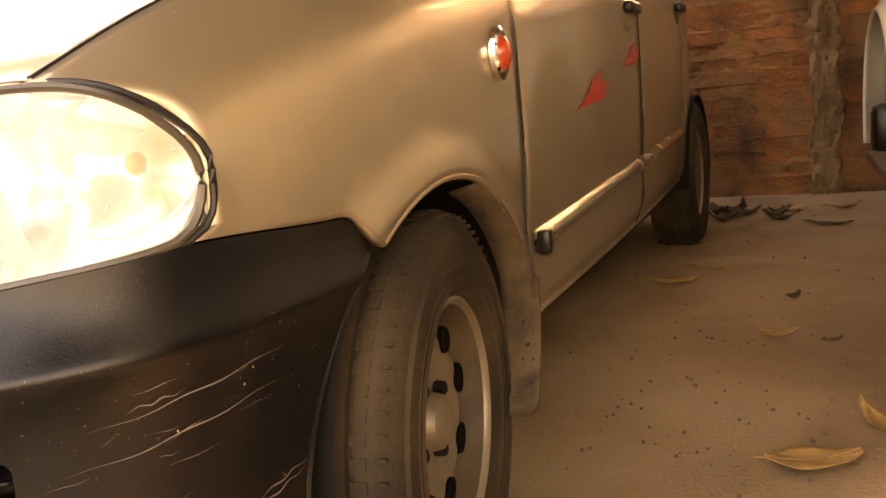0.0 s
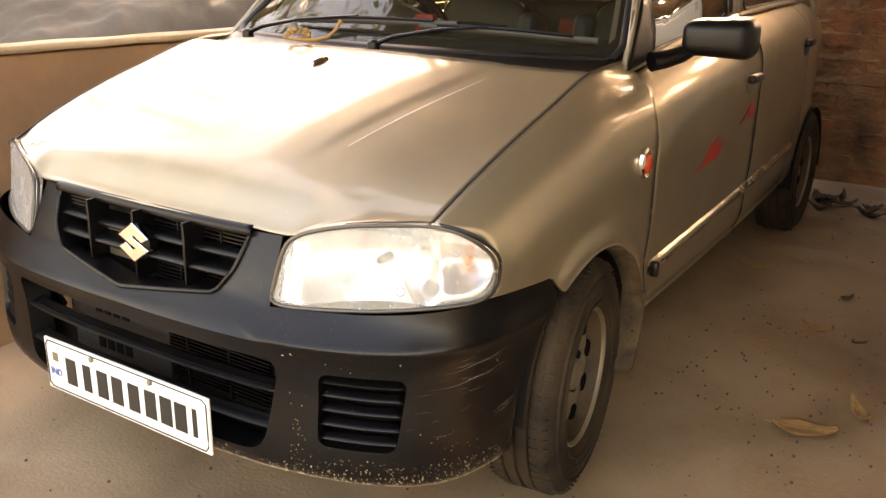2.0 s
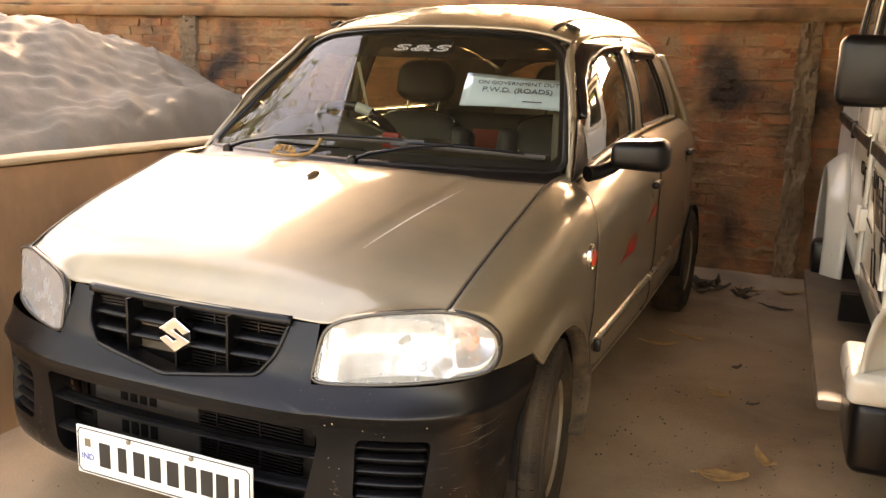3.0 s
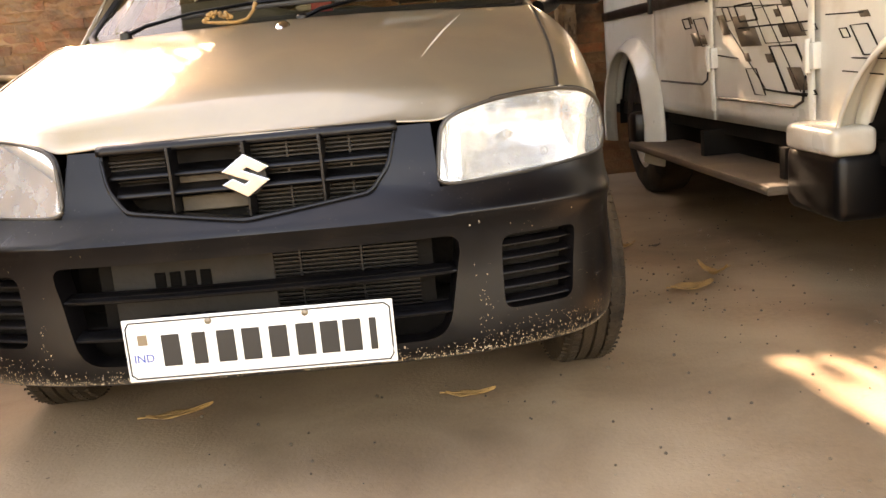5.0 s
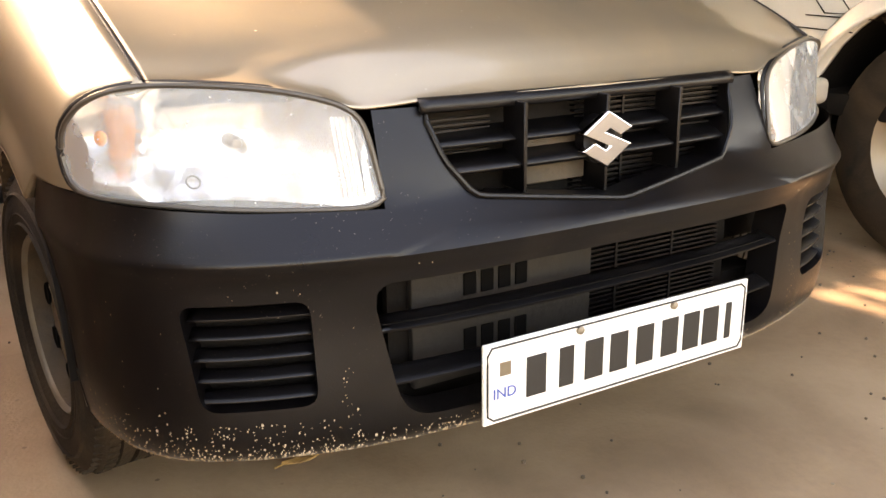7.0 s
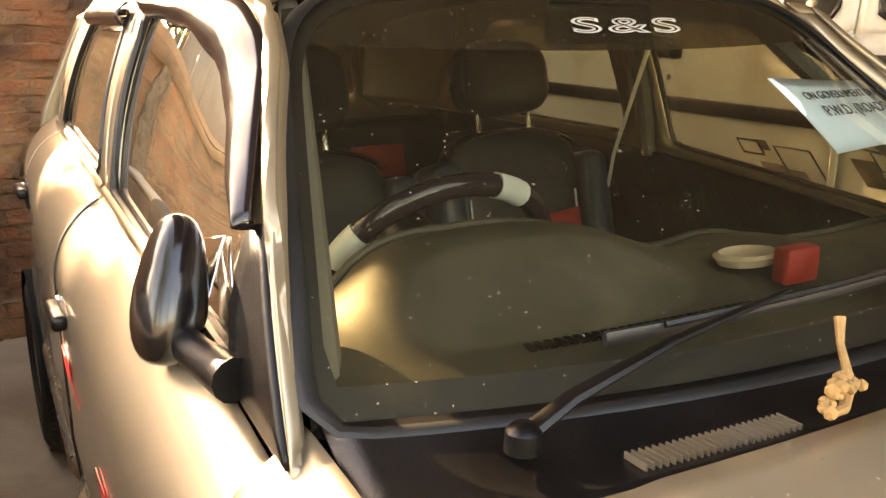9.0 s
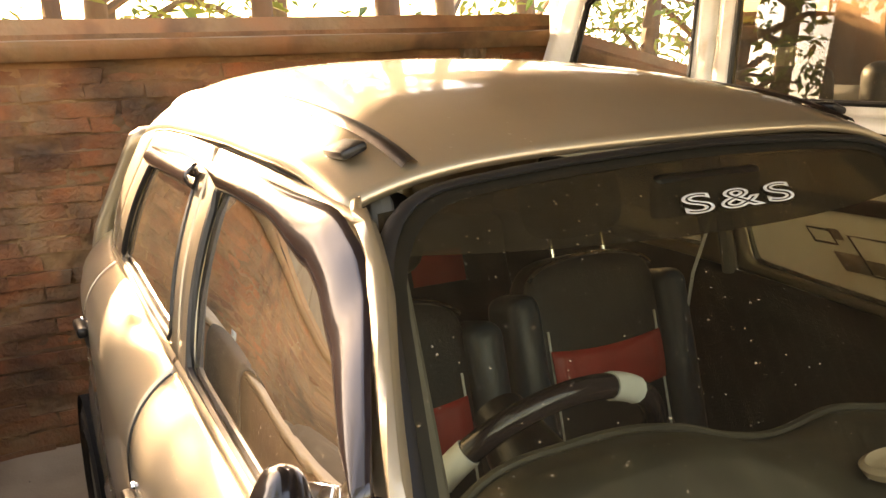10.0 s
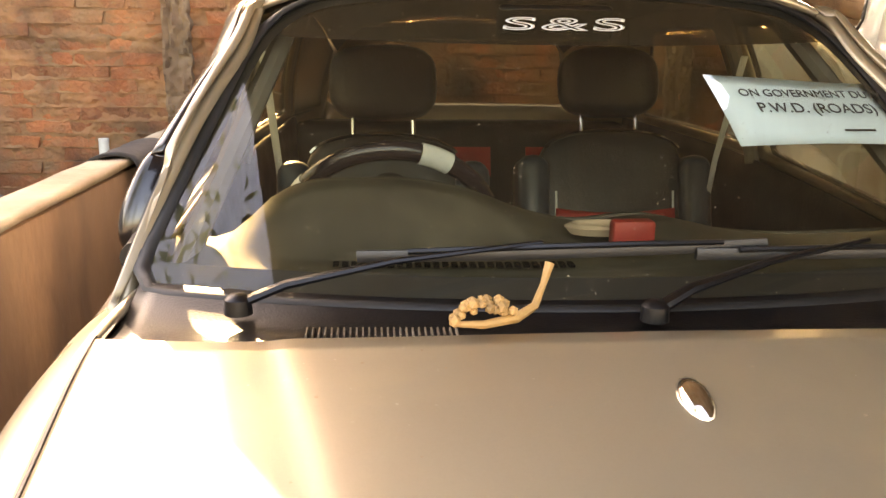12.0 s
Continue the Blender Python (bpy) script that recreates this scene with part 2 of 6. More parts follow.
CEMENT = material("rough_cement", (0.19, 0.125, 0.075), 0.95, 0, 0.4, 4, 40, 1.0, 22, dirt=(0.12, 0.07, 0.04), dirt_amount=0.3, dirt_scale=6)
CAP = material("brown_wall_cap", (0.25, 0.155, 0.082), 0.92, 0, 0.3, 3, 50, 0.5, 30, dirt=(0.30, 0.13, 0.06), dirt_amount=0.25, dirt_scale=3.5, soil=(0.05, 0.03, 0.018), soil_amount=0.2, soil_scale=2.5)
PLASTER = material("ochre_plaster", (0.28, 0.155, 0.078), 0.9, 0, 0.28, 2.6, 40, 0.35, 24, dirt=(0.15, 0.08, 0.042), dirt_amount=0.30, dirt_scale=2.4, stretch=(1, 1, 0.5), soil=(0.06, 0.036, 0.022), soil_amount=0.22, soil_scale=2.0)
COPING = material("cement_coping", (0.44, 0.34, 0.23), 0.9, 0, 0.2, 3, 50, 0.4, 30, dirt=(0.25, 0.17, 0.10), dirt_amount=0.2)
TARP = material("grey_tarpaulin", (0.105, 0.086, 0.062), 0.72, 0, 0.2, 2.5, 40, 0.25, 26, dirt=(0.075, 0.056, 0.038), dirt_amount=0.25)
CLOTH = material("dark_cloth", (0.022, 0.018, 0.016), 0.9, 0, 0.3, 12, 200, 0.4, 50)
DRYLEAF = material("dry_leaf", (0.36, 0.20, 0.07), 0.7, 0, 0.35, 30, 200, 0.3, 120, per_object=0.3)
DARKLEAF = material("rotten_leaf", (0.07, 0.045, 0.025), 0.8, 0, 0.4, 30, 200, 0.4, 100, per_object=0.3)
BARK = material("tree_bark", (0.10, 0.070, 0.044), 0.95, 0, 0.4, 4, 30, 1.0, 18, stretch=(1, 1, 0.25))
FOLIAGE = material("green_foliage", (0.15, 0.23, 0.045), 0.55, 0, 0.4, 1.5, 20, 0.0, per_object=0.5)
TIN = material("weathered_tin_sheet", (0.19, 0.162, 0.125), 0.65, 0.2, 0.3, 2.0, 30, 0.2, 25, dirt=(0.15, 0.09, 0.05), dirt_amount=0.2, stretch=(1, 1, 0.3))
CLEAR = glass("windscreen_glass", (0.88, 0.85, 0.70), 0.0, 0.008)
SIDEGLASS = glass("side_window_glass", (0.48, 0.45, 0.33), 0.0, 0.045)
LENS = glass("clear_lamp_lens", (0.97, 0.97, 0.95), 0.02, 0.24, film=(0.74, 0.76, 0.76))
SMOKE = material("smoked_visor", (0.012, 0.0085, 0.009), 0.15, 0.0, 0.1, 10, 100, 0.0, coat=0.2, spec=0.45)
SUNFILM = glass("dark_sun_strip", (0.50, 0.38, 0.22), 0.0, 0.022, 0.28)


# ---- modelling helpers ----
def thing(name, label, category, at=(0, 0, 0), rz=0, group=""):
    ob = new(name)
    ob.matrix_world = pose(*at, 0, 0, rz)
    return tagged(ob, label, category, group)


def top_of(ob):
    while ob.parent:
        ob = ob.parent
    return ob


def faced(bm):
    bm.normal_update()
    return bm.faces


def link(name, bm, mat, parent=None, label="", solid=0.0, bevel=0.0, smooth=True, sharp=40, offset=-1):
    if solid and offset == -1 and parent is not None:
        # shells thicken inwards: turn their faces away from the middle of their vehicle
        ref = Vector((0, 1.7, 0.5)) if top_of(parent).name.startswith("hatchback") else Vector((0.8, 0.8, 0.8))
        if sum(f.normal.dot(f.calc_center_median() - ref) * f.calc_area() for f in faced(bm)) < 0:
            bmesh.ops.reverse_faces(bm, faces=bm.faces)
    me = bpy.data.meshes.new(name)
    bm.to_mesh(me)
    bm.free()
    me.materials.append(mat)
    if smooth:
        me.polygons.foreach_set("use_smooth", [True] * len(me.polygons))
        me.set_sharp_from_angle(angle=radians(sharp))
    ob = new(name, me)
    if parent:
        ob.parent = parent
    if label:
        ob["label"] = label
    if solid:
        s = ob.modifiers.new("thickness", "SOLIDIFY")
        s.thickness, s.offset = solid, offset
    if bevel > 0:
        s = ob.modifiers.new("edges", "BEVEL")
        s.width, s.segments, s.limit_method, s.angle_limit = bevel, 2, "ANGLE", radians(35)
    return ob


part = link


def cr(xs, ys):
    """A smooth curve through the points (xs, ys)."""
    xs, ys = np.array(xs, float), np.array(ys, float)
    m = np.gradient(ys, xs)

    def f(x):
        x = min(max(x, xs[0]), xs[-1])
        i = min(max(int(np.searchsorted(xs, x)) - 1, 0), len(xs) - 2)
        h = xs[i + 1] - xs[i]
        t = (x - xs[i]) / h
        return float((2 * t**3 - 3 * t**2 + 1) * ys[i] + (t**3 - 2 * t**2 + t) * h * m[i] + (3 * t**2 - 2 * t**3) * ys[i + 1] + (t**3 - t**2) * h * m[i + 1])
    return f


def step(a, b, x):
    t = min(max((x - a) / (b - a), 0), 1)
    return t * t * (3 - 2 * t)


def lerp(a, b, t):
    return a + (b - a) * t


def grid(bm, fn, us, vs, flip=False):
    rows = [[bm.verts.new(fn(u, v)) for v in vs] for u in us]
    for i in range(len(us) - 1):
        for j in range(len(vs) - 1):
            q = [rows[i][j], rows[i + 1][j], rows[i + 1][j + 1], rows[i][j + 1]]
            bm.faces.new(q[::-1] if flip else q)
    return rows


def steps(a, b, n):
    return [a + (b - a) * i / n for i in range(n + 1)]


def patch(fn, us, vs, flip=False):
    bm = bmesh.new()
    grid(bm, fn, us, vs, flip)
    return bm


def mirrored(bm):
    c = bm.copy()
    for v in c.verts:
        v.co.x = -v.co.x
    bmesh.ops.reverse_faces(c, faces=c.faces)
    return c


def box(bm, lo, hi, bevel=0.0, m=None, seg=2):
    lo, hi = Vector(lo), Vector(hi)
    mat = Matrix.LocRotScale((lo + hi) / 2, None, hi - lo)
    r = bmesh.ops.create_cube(bm, size=1, matrix=mat)
    vs = r["verts"]
    if bevel:
        es = list({e for v in vs for e in v.link_edges})
        rr = bmesh.ops.bevel(bm, geom=es, offset=bevel, segments=seg, affect="EDGES", profile=0.5)
        vs = list({v for f in rr["faces"] for v in f.verts} | {v for v in vs if v.is_valid})
    if m is not None:
        bmesh.ops.transform(bm, matrix=m, verts=[v for v in vs if v.is_valid])
    return bm


def boxed(lo, hi, bevel=0.0, m=None, seg=2):
    return box(bmesh.new(), lo, hi, bevel, m, seg)


def tube(bm, pts, r, n=10, closed=False, squash=1.0, up=Vector((0, 0, 1)), caps=True):
    """A tube along pts; r: a number or one for each point."""
    pts = [Vector(p) for p in pts]
    rs = r if isinstance(r, (list, tuple)) else [r] * len(pts)
    rings = []
    k = len(pts)
    for i, p in enumerate(pts):
        a = pts[(i - 1) % k] if closed or i else p
        b = pts[(i + 1) % k] if closed or i < k - 1 else p
        t = (b - a).normalized()
        s = t.cross(up)
        s = s.normalized() if s.length > 1e-4 else t.orthogonal().normalized()
        w = s.cross(t)
        rings.append([bm.verts.new(p + (s * math.cos(c) + w * squash * math.sin(c)) * rs[i]) for c in (2 * math.pi * j / n for j in range(n))])
    for i in range(k if closed else k - 1):
        A, B = rings[i], rings[(i + 1) % k]
        for j in range(n):
            bm.faces.new((A[j], A[(j + 1) % n], B[(j + 1) % n], B[j]))
    if caps and not closed:
        bm.faces.new(rings[0][::-1])
        bm.faces.new(rings[-1])
    bmesh.ops.recalc_face_normals(bm, faces=bm.faces)
    return bm


def lathe(bm, prof, n=48, axis="x", centre=(0, 0, 0)):
    """Turns the profile (along, radius) about an axis through centre."""
    c = Vector(centre)
    rows = []
    for a, r in prof:
        row = []
        for j in range(n):
            w = 2 * math.pi * j / n
            p = Vector((a, r * math.cos(w), r * math.sin(w))) if axis == "x" else (Vector((r * math.cos(w), a, r * math.sin(w))) if axis == "y" else Vector((r * math.cos(w), r * math.sin(w), a)))
            row.append(bm.verts.new(c + p))
        rows.append(row)
    for i in range(len(rows) - 1):
        for j in range(n):
            bm.faces.new((rows[i][j], rows[i][(j + 1) % n], rows[i + 1][(j + 1) % n], rows[i + 1][j]))
    return bm


def pillow(half, p=0.6, nu=28, nv=16, shape=None):
    """A soft block: half sizes, p from 0 (box) to 1 (ellipsoid)."""
    def bow(c):
        return math.copysign(abs(c) ** p, c)
    bm = bmesh.new()
    bmesh.ops.create_uvsphere(bm, u_segments=nu, v_segments=nv, radius=1)
    for v in bm.verts:
        r = math.hypot(v.co.x, v.co.y)
        k = bow(r) / r if r > 1e-5 else 0
        q = Vector((bow(v.co.x / r) * r * k if r > 1e-5 else 0, bow(v.co.y / r) * r * k if r > 1e-5 else 0, bow(v.co.z)))
        v.co = Vector((q.x * half[0], q.y * half[1], q.z * half[2]))
        if shape:
            v.co = shape(v.co)
    return bm


def spread(pts, n, closed=True):
    """n points at even steps along a line of points."""
    pts = [Vector(p) for p in pts]
    loop = pts + [pts[0]] if closed else pts
    d = [0.0]
    for a, b in zip(loop, loop[1:]):
        d.append(d[-1] + (b - a).length)
    out = []
    for i in range(n):
        s = d[-1] * i / (n if closed else n - 1)
        k = min(max(int(np.searchsorted(d, s, side="right")) - 1, 0), len(loop) - 2)
        h = d[k + 1] - d[k]
        out.append(loop[k].lerp(loop[k + 1], (s - d[k]) / h if h else 0))
    return out


def rounded(pts, r, n=5):
    """A closed outline with its corners rounded."""
    out = []
    pts = [Vector(p) for p in pts]
    for i, p in enumerate(pts):
        a, b = pts[i - 1] - p, pts[(i + 1) % len(pts)] - p
        rr = r[i] if isinstance(r, (list, tuple)) else r
        k = min(rr, a.length * 0.45, b.length * 0.45)
        A, B = p + a.normalized() * k, p + b.normalized() * k
        for j in range(n + 1):
            t = j / n
            out.append(A * (1 - t) ** 2 + p * 2 * t * (1 - t) + B * t * t)
    return out


def frame_panel(outer, inner, fn, layers=2):
    """A ring between two outlines in the plane, laid on the surface fn."""
    n = 96
    A, B = spread(outer, n), spread(inner, n)
    k = min(range(n), key=lambda i: (B[i] - A[0]).length)
    B = B[k:] + B[:k]
    bm = bmesh.new()
    rows = [[bm.verts.new(fn(*A[i].lerp(B[i], l / layers)[:2])) for i in range(n)] for l in range(layers + 1)]
    for a, b in zip(rows, rows[1:]):
        for i in range(n):
            bm.faces.new((a[i], a[(i + 1) % n], b[(i + 1) % n], b[i]))
    return bm


def filled(outline, fn, rings=5, dome=0.0, n=64):
    """A sheet that fills an outline in the plane, laid on fn; dome: its rise in the middle (fn takes it as third value)."""
    P = spread(outline, n)
    c = sum(P, Vector((0, 0, 0))) / n
    bm = bmesh.new()
    rows = []
    for l in range(rings):
        t = 1 - l / rings
        rows.append([bm.verts.new(fn(*c.lerp(p, t)[:2])) for p in P])
    mid = bm.verts.new(fn(*c[:2]))
    for a, b in zip(rows, rows[1:]):
        for i in range(n):
            bm.faces.new((a[i], a[(i + 1) % n], b[(i + 1) % n], b[i]))
    for i in range(n):
        bm.faces.new((rows[-1][i], rows[-1][(i + 1) % n], mid))
    return bm


def lettering(name, text, size, mat, m, parent=None, thick=0.0008, label="", outline=0.0):
    cu = bpy.data.curves.new(name, "FONT")
    cu.body, cu.size, cu.extrude, cu.align_x, cu.align_y = text, size, thick, "CENTER", "CENTER"
    if label:
        cu.shear, cu.space_character = 0.15, 1.18
    if outline:
        # hollow letters
        cu.extrude, cu.bevel_depth, cu.bevel_resolution, cu.fill_mode = 0.0, outline, 0, "NONE"
    tmp = new(name + "_outline", cu)
    me = bpy.data.meshes.new_from_object(tmp)
    bpy.data.objects.remove(tmp)
    me.name = name
    me.materials.clear()
    me.materials.append(mat)
    ob = new(name, me)
    if parent:
        ob.parent = parent
    ob.matrix_world = m
    if label:
        ob["label"] = label
    return ob


# ---- the hatchback ----
WB_F, WB_R, HUB_Z, ARCH = 0.650, 2.985, 0.268, 0.287
half_width = cr([0.2, 0.27, 0.4, 0.5, 0.65, 0.86, 1.2, 1.9, 2.4, 2.8, 3.1, 3.3, 3.45], [0.672, 0.698, 0.716, 0.725, 0.733, 0.736, 0.737, 0.732, 0.719, 0.702, 0.68, 0.645, 0.57])
seam_x = cr([0.2, 0.35, 0.55, 0.805, 0.98], [0.606, 0.616, 0.621, 0.622, 0.616])
seam_z = cr([0.2, 0.3, 0.45, 0.6, 0.805, 0.98], [0.690, 0.736, 0.792, 0.838, 0.895, 0.905])
crease_z = cr([0.2, 0.5, 0.95], [0.60, 0.70, 0.80])
belt_z = cr([0.95, 1.3, 1.93, 2.5, 3.1], [0.868, 0.912, 0.965, 0.98, 0.985])
belt_x = cr([0.95, 1.15, 1.5, 1.93, 2.5, 3.1, 3.4], [0.648, 0.644, 0.642, 0.636, 0.613, 0.575, 0.515])
rail_x = cr([1.3, 1.6, 2.0, 2.5, 3.0, 3.3], [0.512, 0.522, 0.524, 0.513, 0.485, 0.45])
rail_z = cr([1.3, 1.5, 1.8, 2.2, 2.6, 3.0, 3.3], [1.225, 1.292, 1.318, 1.325, 1.315, 1.27, 1.19])


def tuck(z):
    return 1 - 0.04 * step(0.36, 0.26, z) - 0.012 * step(0.55, 0.40, z)


def arch_low(y, base):
    for c in (WB_F, WB_R):
        if abs(y - c) < ARCH:
            return max(base, HUB_Z + math.sqrt(ARCH**2 - (y - c) ** 2))
    return base


def flare(y, z):
    out = 0.0
    for c in (WB_F, WB_R):
        r = math.hypot(y - c, z - HUB_Z)
        out = max(out, 0.012 * step(ARCH + 0.06, ARCH + 0.008, r) * (1 if z > HUB_Z else 0))
    return out


def flank(y, s, p0, p1, p2, p3, low):
    """The body's side: a shoulder curve over a near upright face."""
    if s < 0.5:
        t = s * 2
        b = [(1 - t) ** 3, 3 * t * (1 - t) ** 2, 3 * t * t * (1 - t), t**3]
        x = sum(k * p[0] for k, p in zip(b, (p0, p1, p2, p3)))
        z = sum(k * p[1] for k, p in zip(b, (p0, p1, p2, p3)))
    else:
        z = lerp(p3[1], low, (s - 0.5) * 2)
        x = p3[0]
    return Vector((x * tuck(z) + flare(y, z), y, z))


def fender_at(u, s):
    front = lerp(0.2, 0.272, step(0, 0.35, s)) - 0.022 * step(0.45, 1.0, s)
    y = lerp(front, lerp(0.992, 0.944, step(0.20, 0.40, s)), u)
    if y < 0.49:
        low = 0.556 - 0.012 * step(0.25, 0.45, y) - 0.040 * step(0.448, 0.487, y)
        low = max(low, arch_low(y, 0))
    else:
        low = arch_low(y, 0.285)
    w, sx, sz = half_width(y), seam_x(y), seam_z(y)
    cz = max(crease_z(y), low + 0.05)
    return flank(y, s, (sx, sz), (sx + (0.62 - 0.14 * step(0.6, 0.95, y)) * (w - sx), sz - 0.022 - 0.02 * step(0.6, 0.95, y)), (w + 0.002, cz + 0.035), (w, max(cz - 0.06, low + 0.01)), low)


def side_at(y, s, base=0.285):
    low = arch_low(y, base)
    w, bx, bz = half_width(y), belt_x(y), belt_z(y)
    k = min(1, (w - bx) / 0.05)
    top = max(bz - 0.15, low + 0.01)
    return flank(y, s, (bx, bz), (bx + (w - bx) * 0.5, bz - 0.02), (w, bz - 0.05 - 0.02 * k), (w, top), low)


def pane_at(y, z, out=0.0):
    """The leaning upper side, from the belt to the roof rail."""
    b, r = belt_z(y), max(rail_z(y), belt_z(y) + 0.05)
    t = (z - b) / (r - b)
    x = lerp(belt_x(y), rail_x(y), t) + 0.018 * math.sin(math.pi * min(max(t, 0), 1)) + out
    return Vector((x, y, z))


def screen_y(x, z):
    return 0.87 + 1.31 * (z - 0.92) + 0.30 * x * x


def screen_at(x, z, out=0.0):
    return Vector((x, screen_y(x, z) - out * 0.62, z + out * 0.78))


car = thing("hatchback_car", "dusty gold-beige five-door hatchback with black front bumper, parked", "car")


def both(name, bm, mat, label="", **k):
    other = mirrored(bm)
    a = part(name, bm, mat, k.pop("parent", car), label, **k)
    b = part(name, other, mat, car, label, **k)
    return a, b


# fenders, doors, rear quarters
ARCH_U = sorted(set(steps(0, 1, 44)))
both("front_fender", patch(fender_at, ARCH_U, steps(0, 1, 26)), PAINT, solid=0.012)
door_f, door_f2 = both("front_door", patch(lambda u, s: side_at(lerp(0.949, 1.892, u), s), steps(0, 1, 30), steps(0, 1, 24)), PAINT, solid=0.014)
door_r, door_r2 = both("rear_door", patch(lambda u, s: side_at(lerp(1.898, 2.775, u), s), steps(0, 1, 34), steps(0, 1, 24)), PAINT, solid=0.014)
both("rear_quarter", patch(lambda u, s: side_at(lerp(2.781, 3.45, u), s, 0.30), steps(0, 1, 34), steps(0, 1, 20)), PAINT, solid=0.012)
both("sill", patch(lambda y, s: Vector((half_width(y) * tuck(0.285) - 0.006 - 0.05 * s * s, y, 0.283 - 0.03 * s + 0.0)), steps(0.94, 2.70, 20), steps(0, 1, 5)), PAINT, solid=0.01)
both("sill_edge", tube(bmesh.new(), [(half_width(y) * tuck(0.285) - 0.004, y, 0.282) for y in steps(0.95, 2.69, 14)], 0.007, 8), PAINT, "bright lower sill edge")

# black tubes in the door gaps stand in for their shade
for y in (0.9465, 1.895):
    both("door_gap", tube(bmesh.new(), [side_at(y, t) + Vector((0.0004, 0, 0)) for t in steps(0.04, 1, 40)], 0.0026, 6), SEAL)

# wheel arch lips
for c in (WB_F, WB_R):
    pts = []
    for a in steps(205 if c == WB_F else 185, -5, 36):
        y, z = c + ARCH * math.cos(radians(a)), HUB_Z + ARCH * math.sin(radians(a))
        if z > 0.285 and not (c == WB_F and y < 0.485):
            pts.append((half_width(y) * tuck(z) + 0.008, y, z))
    both("wheel_arch_lip", tube(bmesh.new(), pts, 0.005, 8), PAINT)

# inner wheel housings and underbody
for c in (WB_F, WB_R):
    bm = bmesh.new()
    grid(bm, lambda a, x: Vector((x, c + (ARCH + 0.005) * math.cos(a), HUB_Z + (ARCH + 0.005) * math.sin(a))), steps(radians(-2), radians(182), 24), [0.44, 0.60, 0.722])
    grid(bm, lambda a, r: Vector((0.44, c + r * math.cos(a), HUB_Z + r * math.sin(a))), steps(radians(-2), radians(182), 24), [0.02, ARCH + 0.005])
    both("wheel_housing", bm, DEEP)
part("underbody", box(box(bmesh.new(), (-0.62, 0.95, 0.20), (0.62, 2.68, 0.27), 0.01), (-0.43, 0.12, 0.20), (0.43, 3.4, 0.30), 0.01), DEEP, car)

# bonnet
lip = [(0.0, 0.083, 0.654), (0.15, 0.087, 0.654), (0.285, 0.098, 0.653), (0.325, 0.103, 0.650), (0.37, 0.111, 0.650), (0.415, 0.120, 0.667), (0.47, 0.138, 0.680), (0.54, 0.168, 0.687), (0.602, 0.198, 0.690)]
lip_y, lip_z = cr([p[0] for p in lip], [p[1] for p in lip]), cr([p[0] for p in lip], [p[2] for p in lip])
mid_z = cr([0.083, 0.12, 0.18, 0.28, 0.45, 0.624, 0.76], [0.664, 0.702, 0.740, 0.782, 0.838, 0.882, 0.908])


def bonnet_at(u, v):
    ax = abs(u)
    rear = 0.752 + 0.05 * ax**2.5
    x0 = 0.602 * ax
    y0 = lip_y(x0)
    y = lerp(y0, rear, v)
    x = lerp(x0, (seam_x(max(y, 0.2)) - 0.004) * ax, step(0, 0.12, v)) if v < 0.12 else (seam_x(max(y, 0.2)) - 0.004) * ax
    t = (y - y0) / (rear - y0)
    z_mid = mid_z(lerp(0.083, 0.755, t))
    z_side = seam_z(max(y, 0.2))
    z = lerp(z_mid, z_side, ax**2.2)
    z = lerp(lip_z(x0), z, step(0, 0.10, v) ** 0.55) if v < 0.10 else z
    crease = lerp(0.40, 0.66, t)
    z += 0.003 * step(crease + 0.040, crease - 0.020, ax) * step(0.10, 0.45, t)
    return Vector((math.copysign(x, u) if u else 0.0, y, z))


VB = [0, 0.008, 0.02, 0.035, 0.055, 0.08, 0.11] + steps(0.15, 1, 22)
part("bonnet", patch(bonnet_at, steps(-1, 1, 180), VB), PAINT, car, "bonnet in dusty gold-beige paint with two soft creases", solid=0.003)
# a long pale scratch and small chips in the bonnet's paint
bm = patch(lambda t, k: bonnet_at(lerp(0.557, 0.70, t) + (k - 0.5) * 0.009 * math.sin(math.pi * (0.1 + 0.85 * t)), lerp(0.31, 0.86, t)) + Vector((0, 0, 0.0009)), steps(0, 1, 30), [0, 0.5, 1])
part("scratch", bm, PALE, car, "long pale scratch on the bonnet")
rg = random.Random(5)
bm = bmesh.new()
for i in range(70):
    c = bonnet_at(rg.uniform(-0.9, 0.95), rg.uniform(0.15, 0.97)) + Vector((0, 0, 0.0008))
    r = rg.uniform(0.0007, 0.0022)
    bm.faces.new([bm.verts.new(c + Vector((r * math.cos(k * 1.05) * rg.uniform(0.6, 1.6), r * math.sin(k * 1.05), r * 0.28 * math.sin(k * 1.05)))) for k in range(6)])
tagged(part("paint_chip", bm, COPING, car, smooth=False), kind="stuff")
bm = bmesh.new()
grid(bm, lambda u, s: bonnet_at(u, 1.0) + Vector((0, 0.006 + s * 0.02, -0.004 - 0.03 * s)), steps(-1, 1, 40), [0, 0.5, 1])
part("bonnet_rear_seal", bm, SEAL, car)

# a black tube along the bonnet seam paints the gap's shade
both("bonnet_gap", tube(bmesh.new(), [(seam_x(y) - 0.001, y, seam_z(y) - 0.0015) for y in steps(0.205, 0.81, 24)], 0.0032, 6), SEAL)

# washer nozzle
bm = bmesh.new()
bmesh.ops.create_uvsphere(bm, u_segments=16, v_segments=10, radius=1, matrix=Matrix.LocRotScale((0, 0.622, 0.882), Euler((radians(14), 0, 0)), (0.018, 0.036, 0.015)))
part("washer_nozzle", bm, CHROME, car, "small chrome washer nozzle")

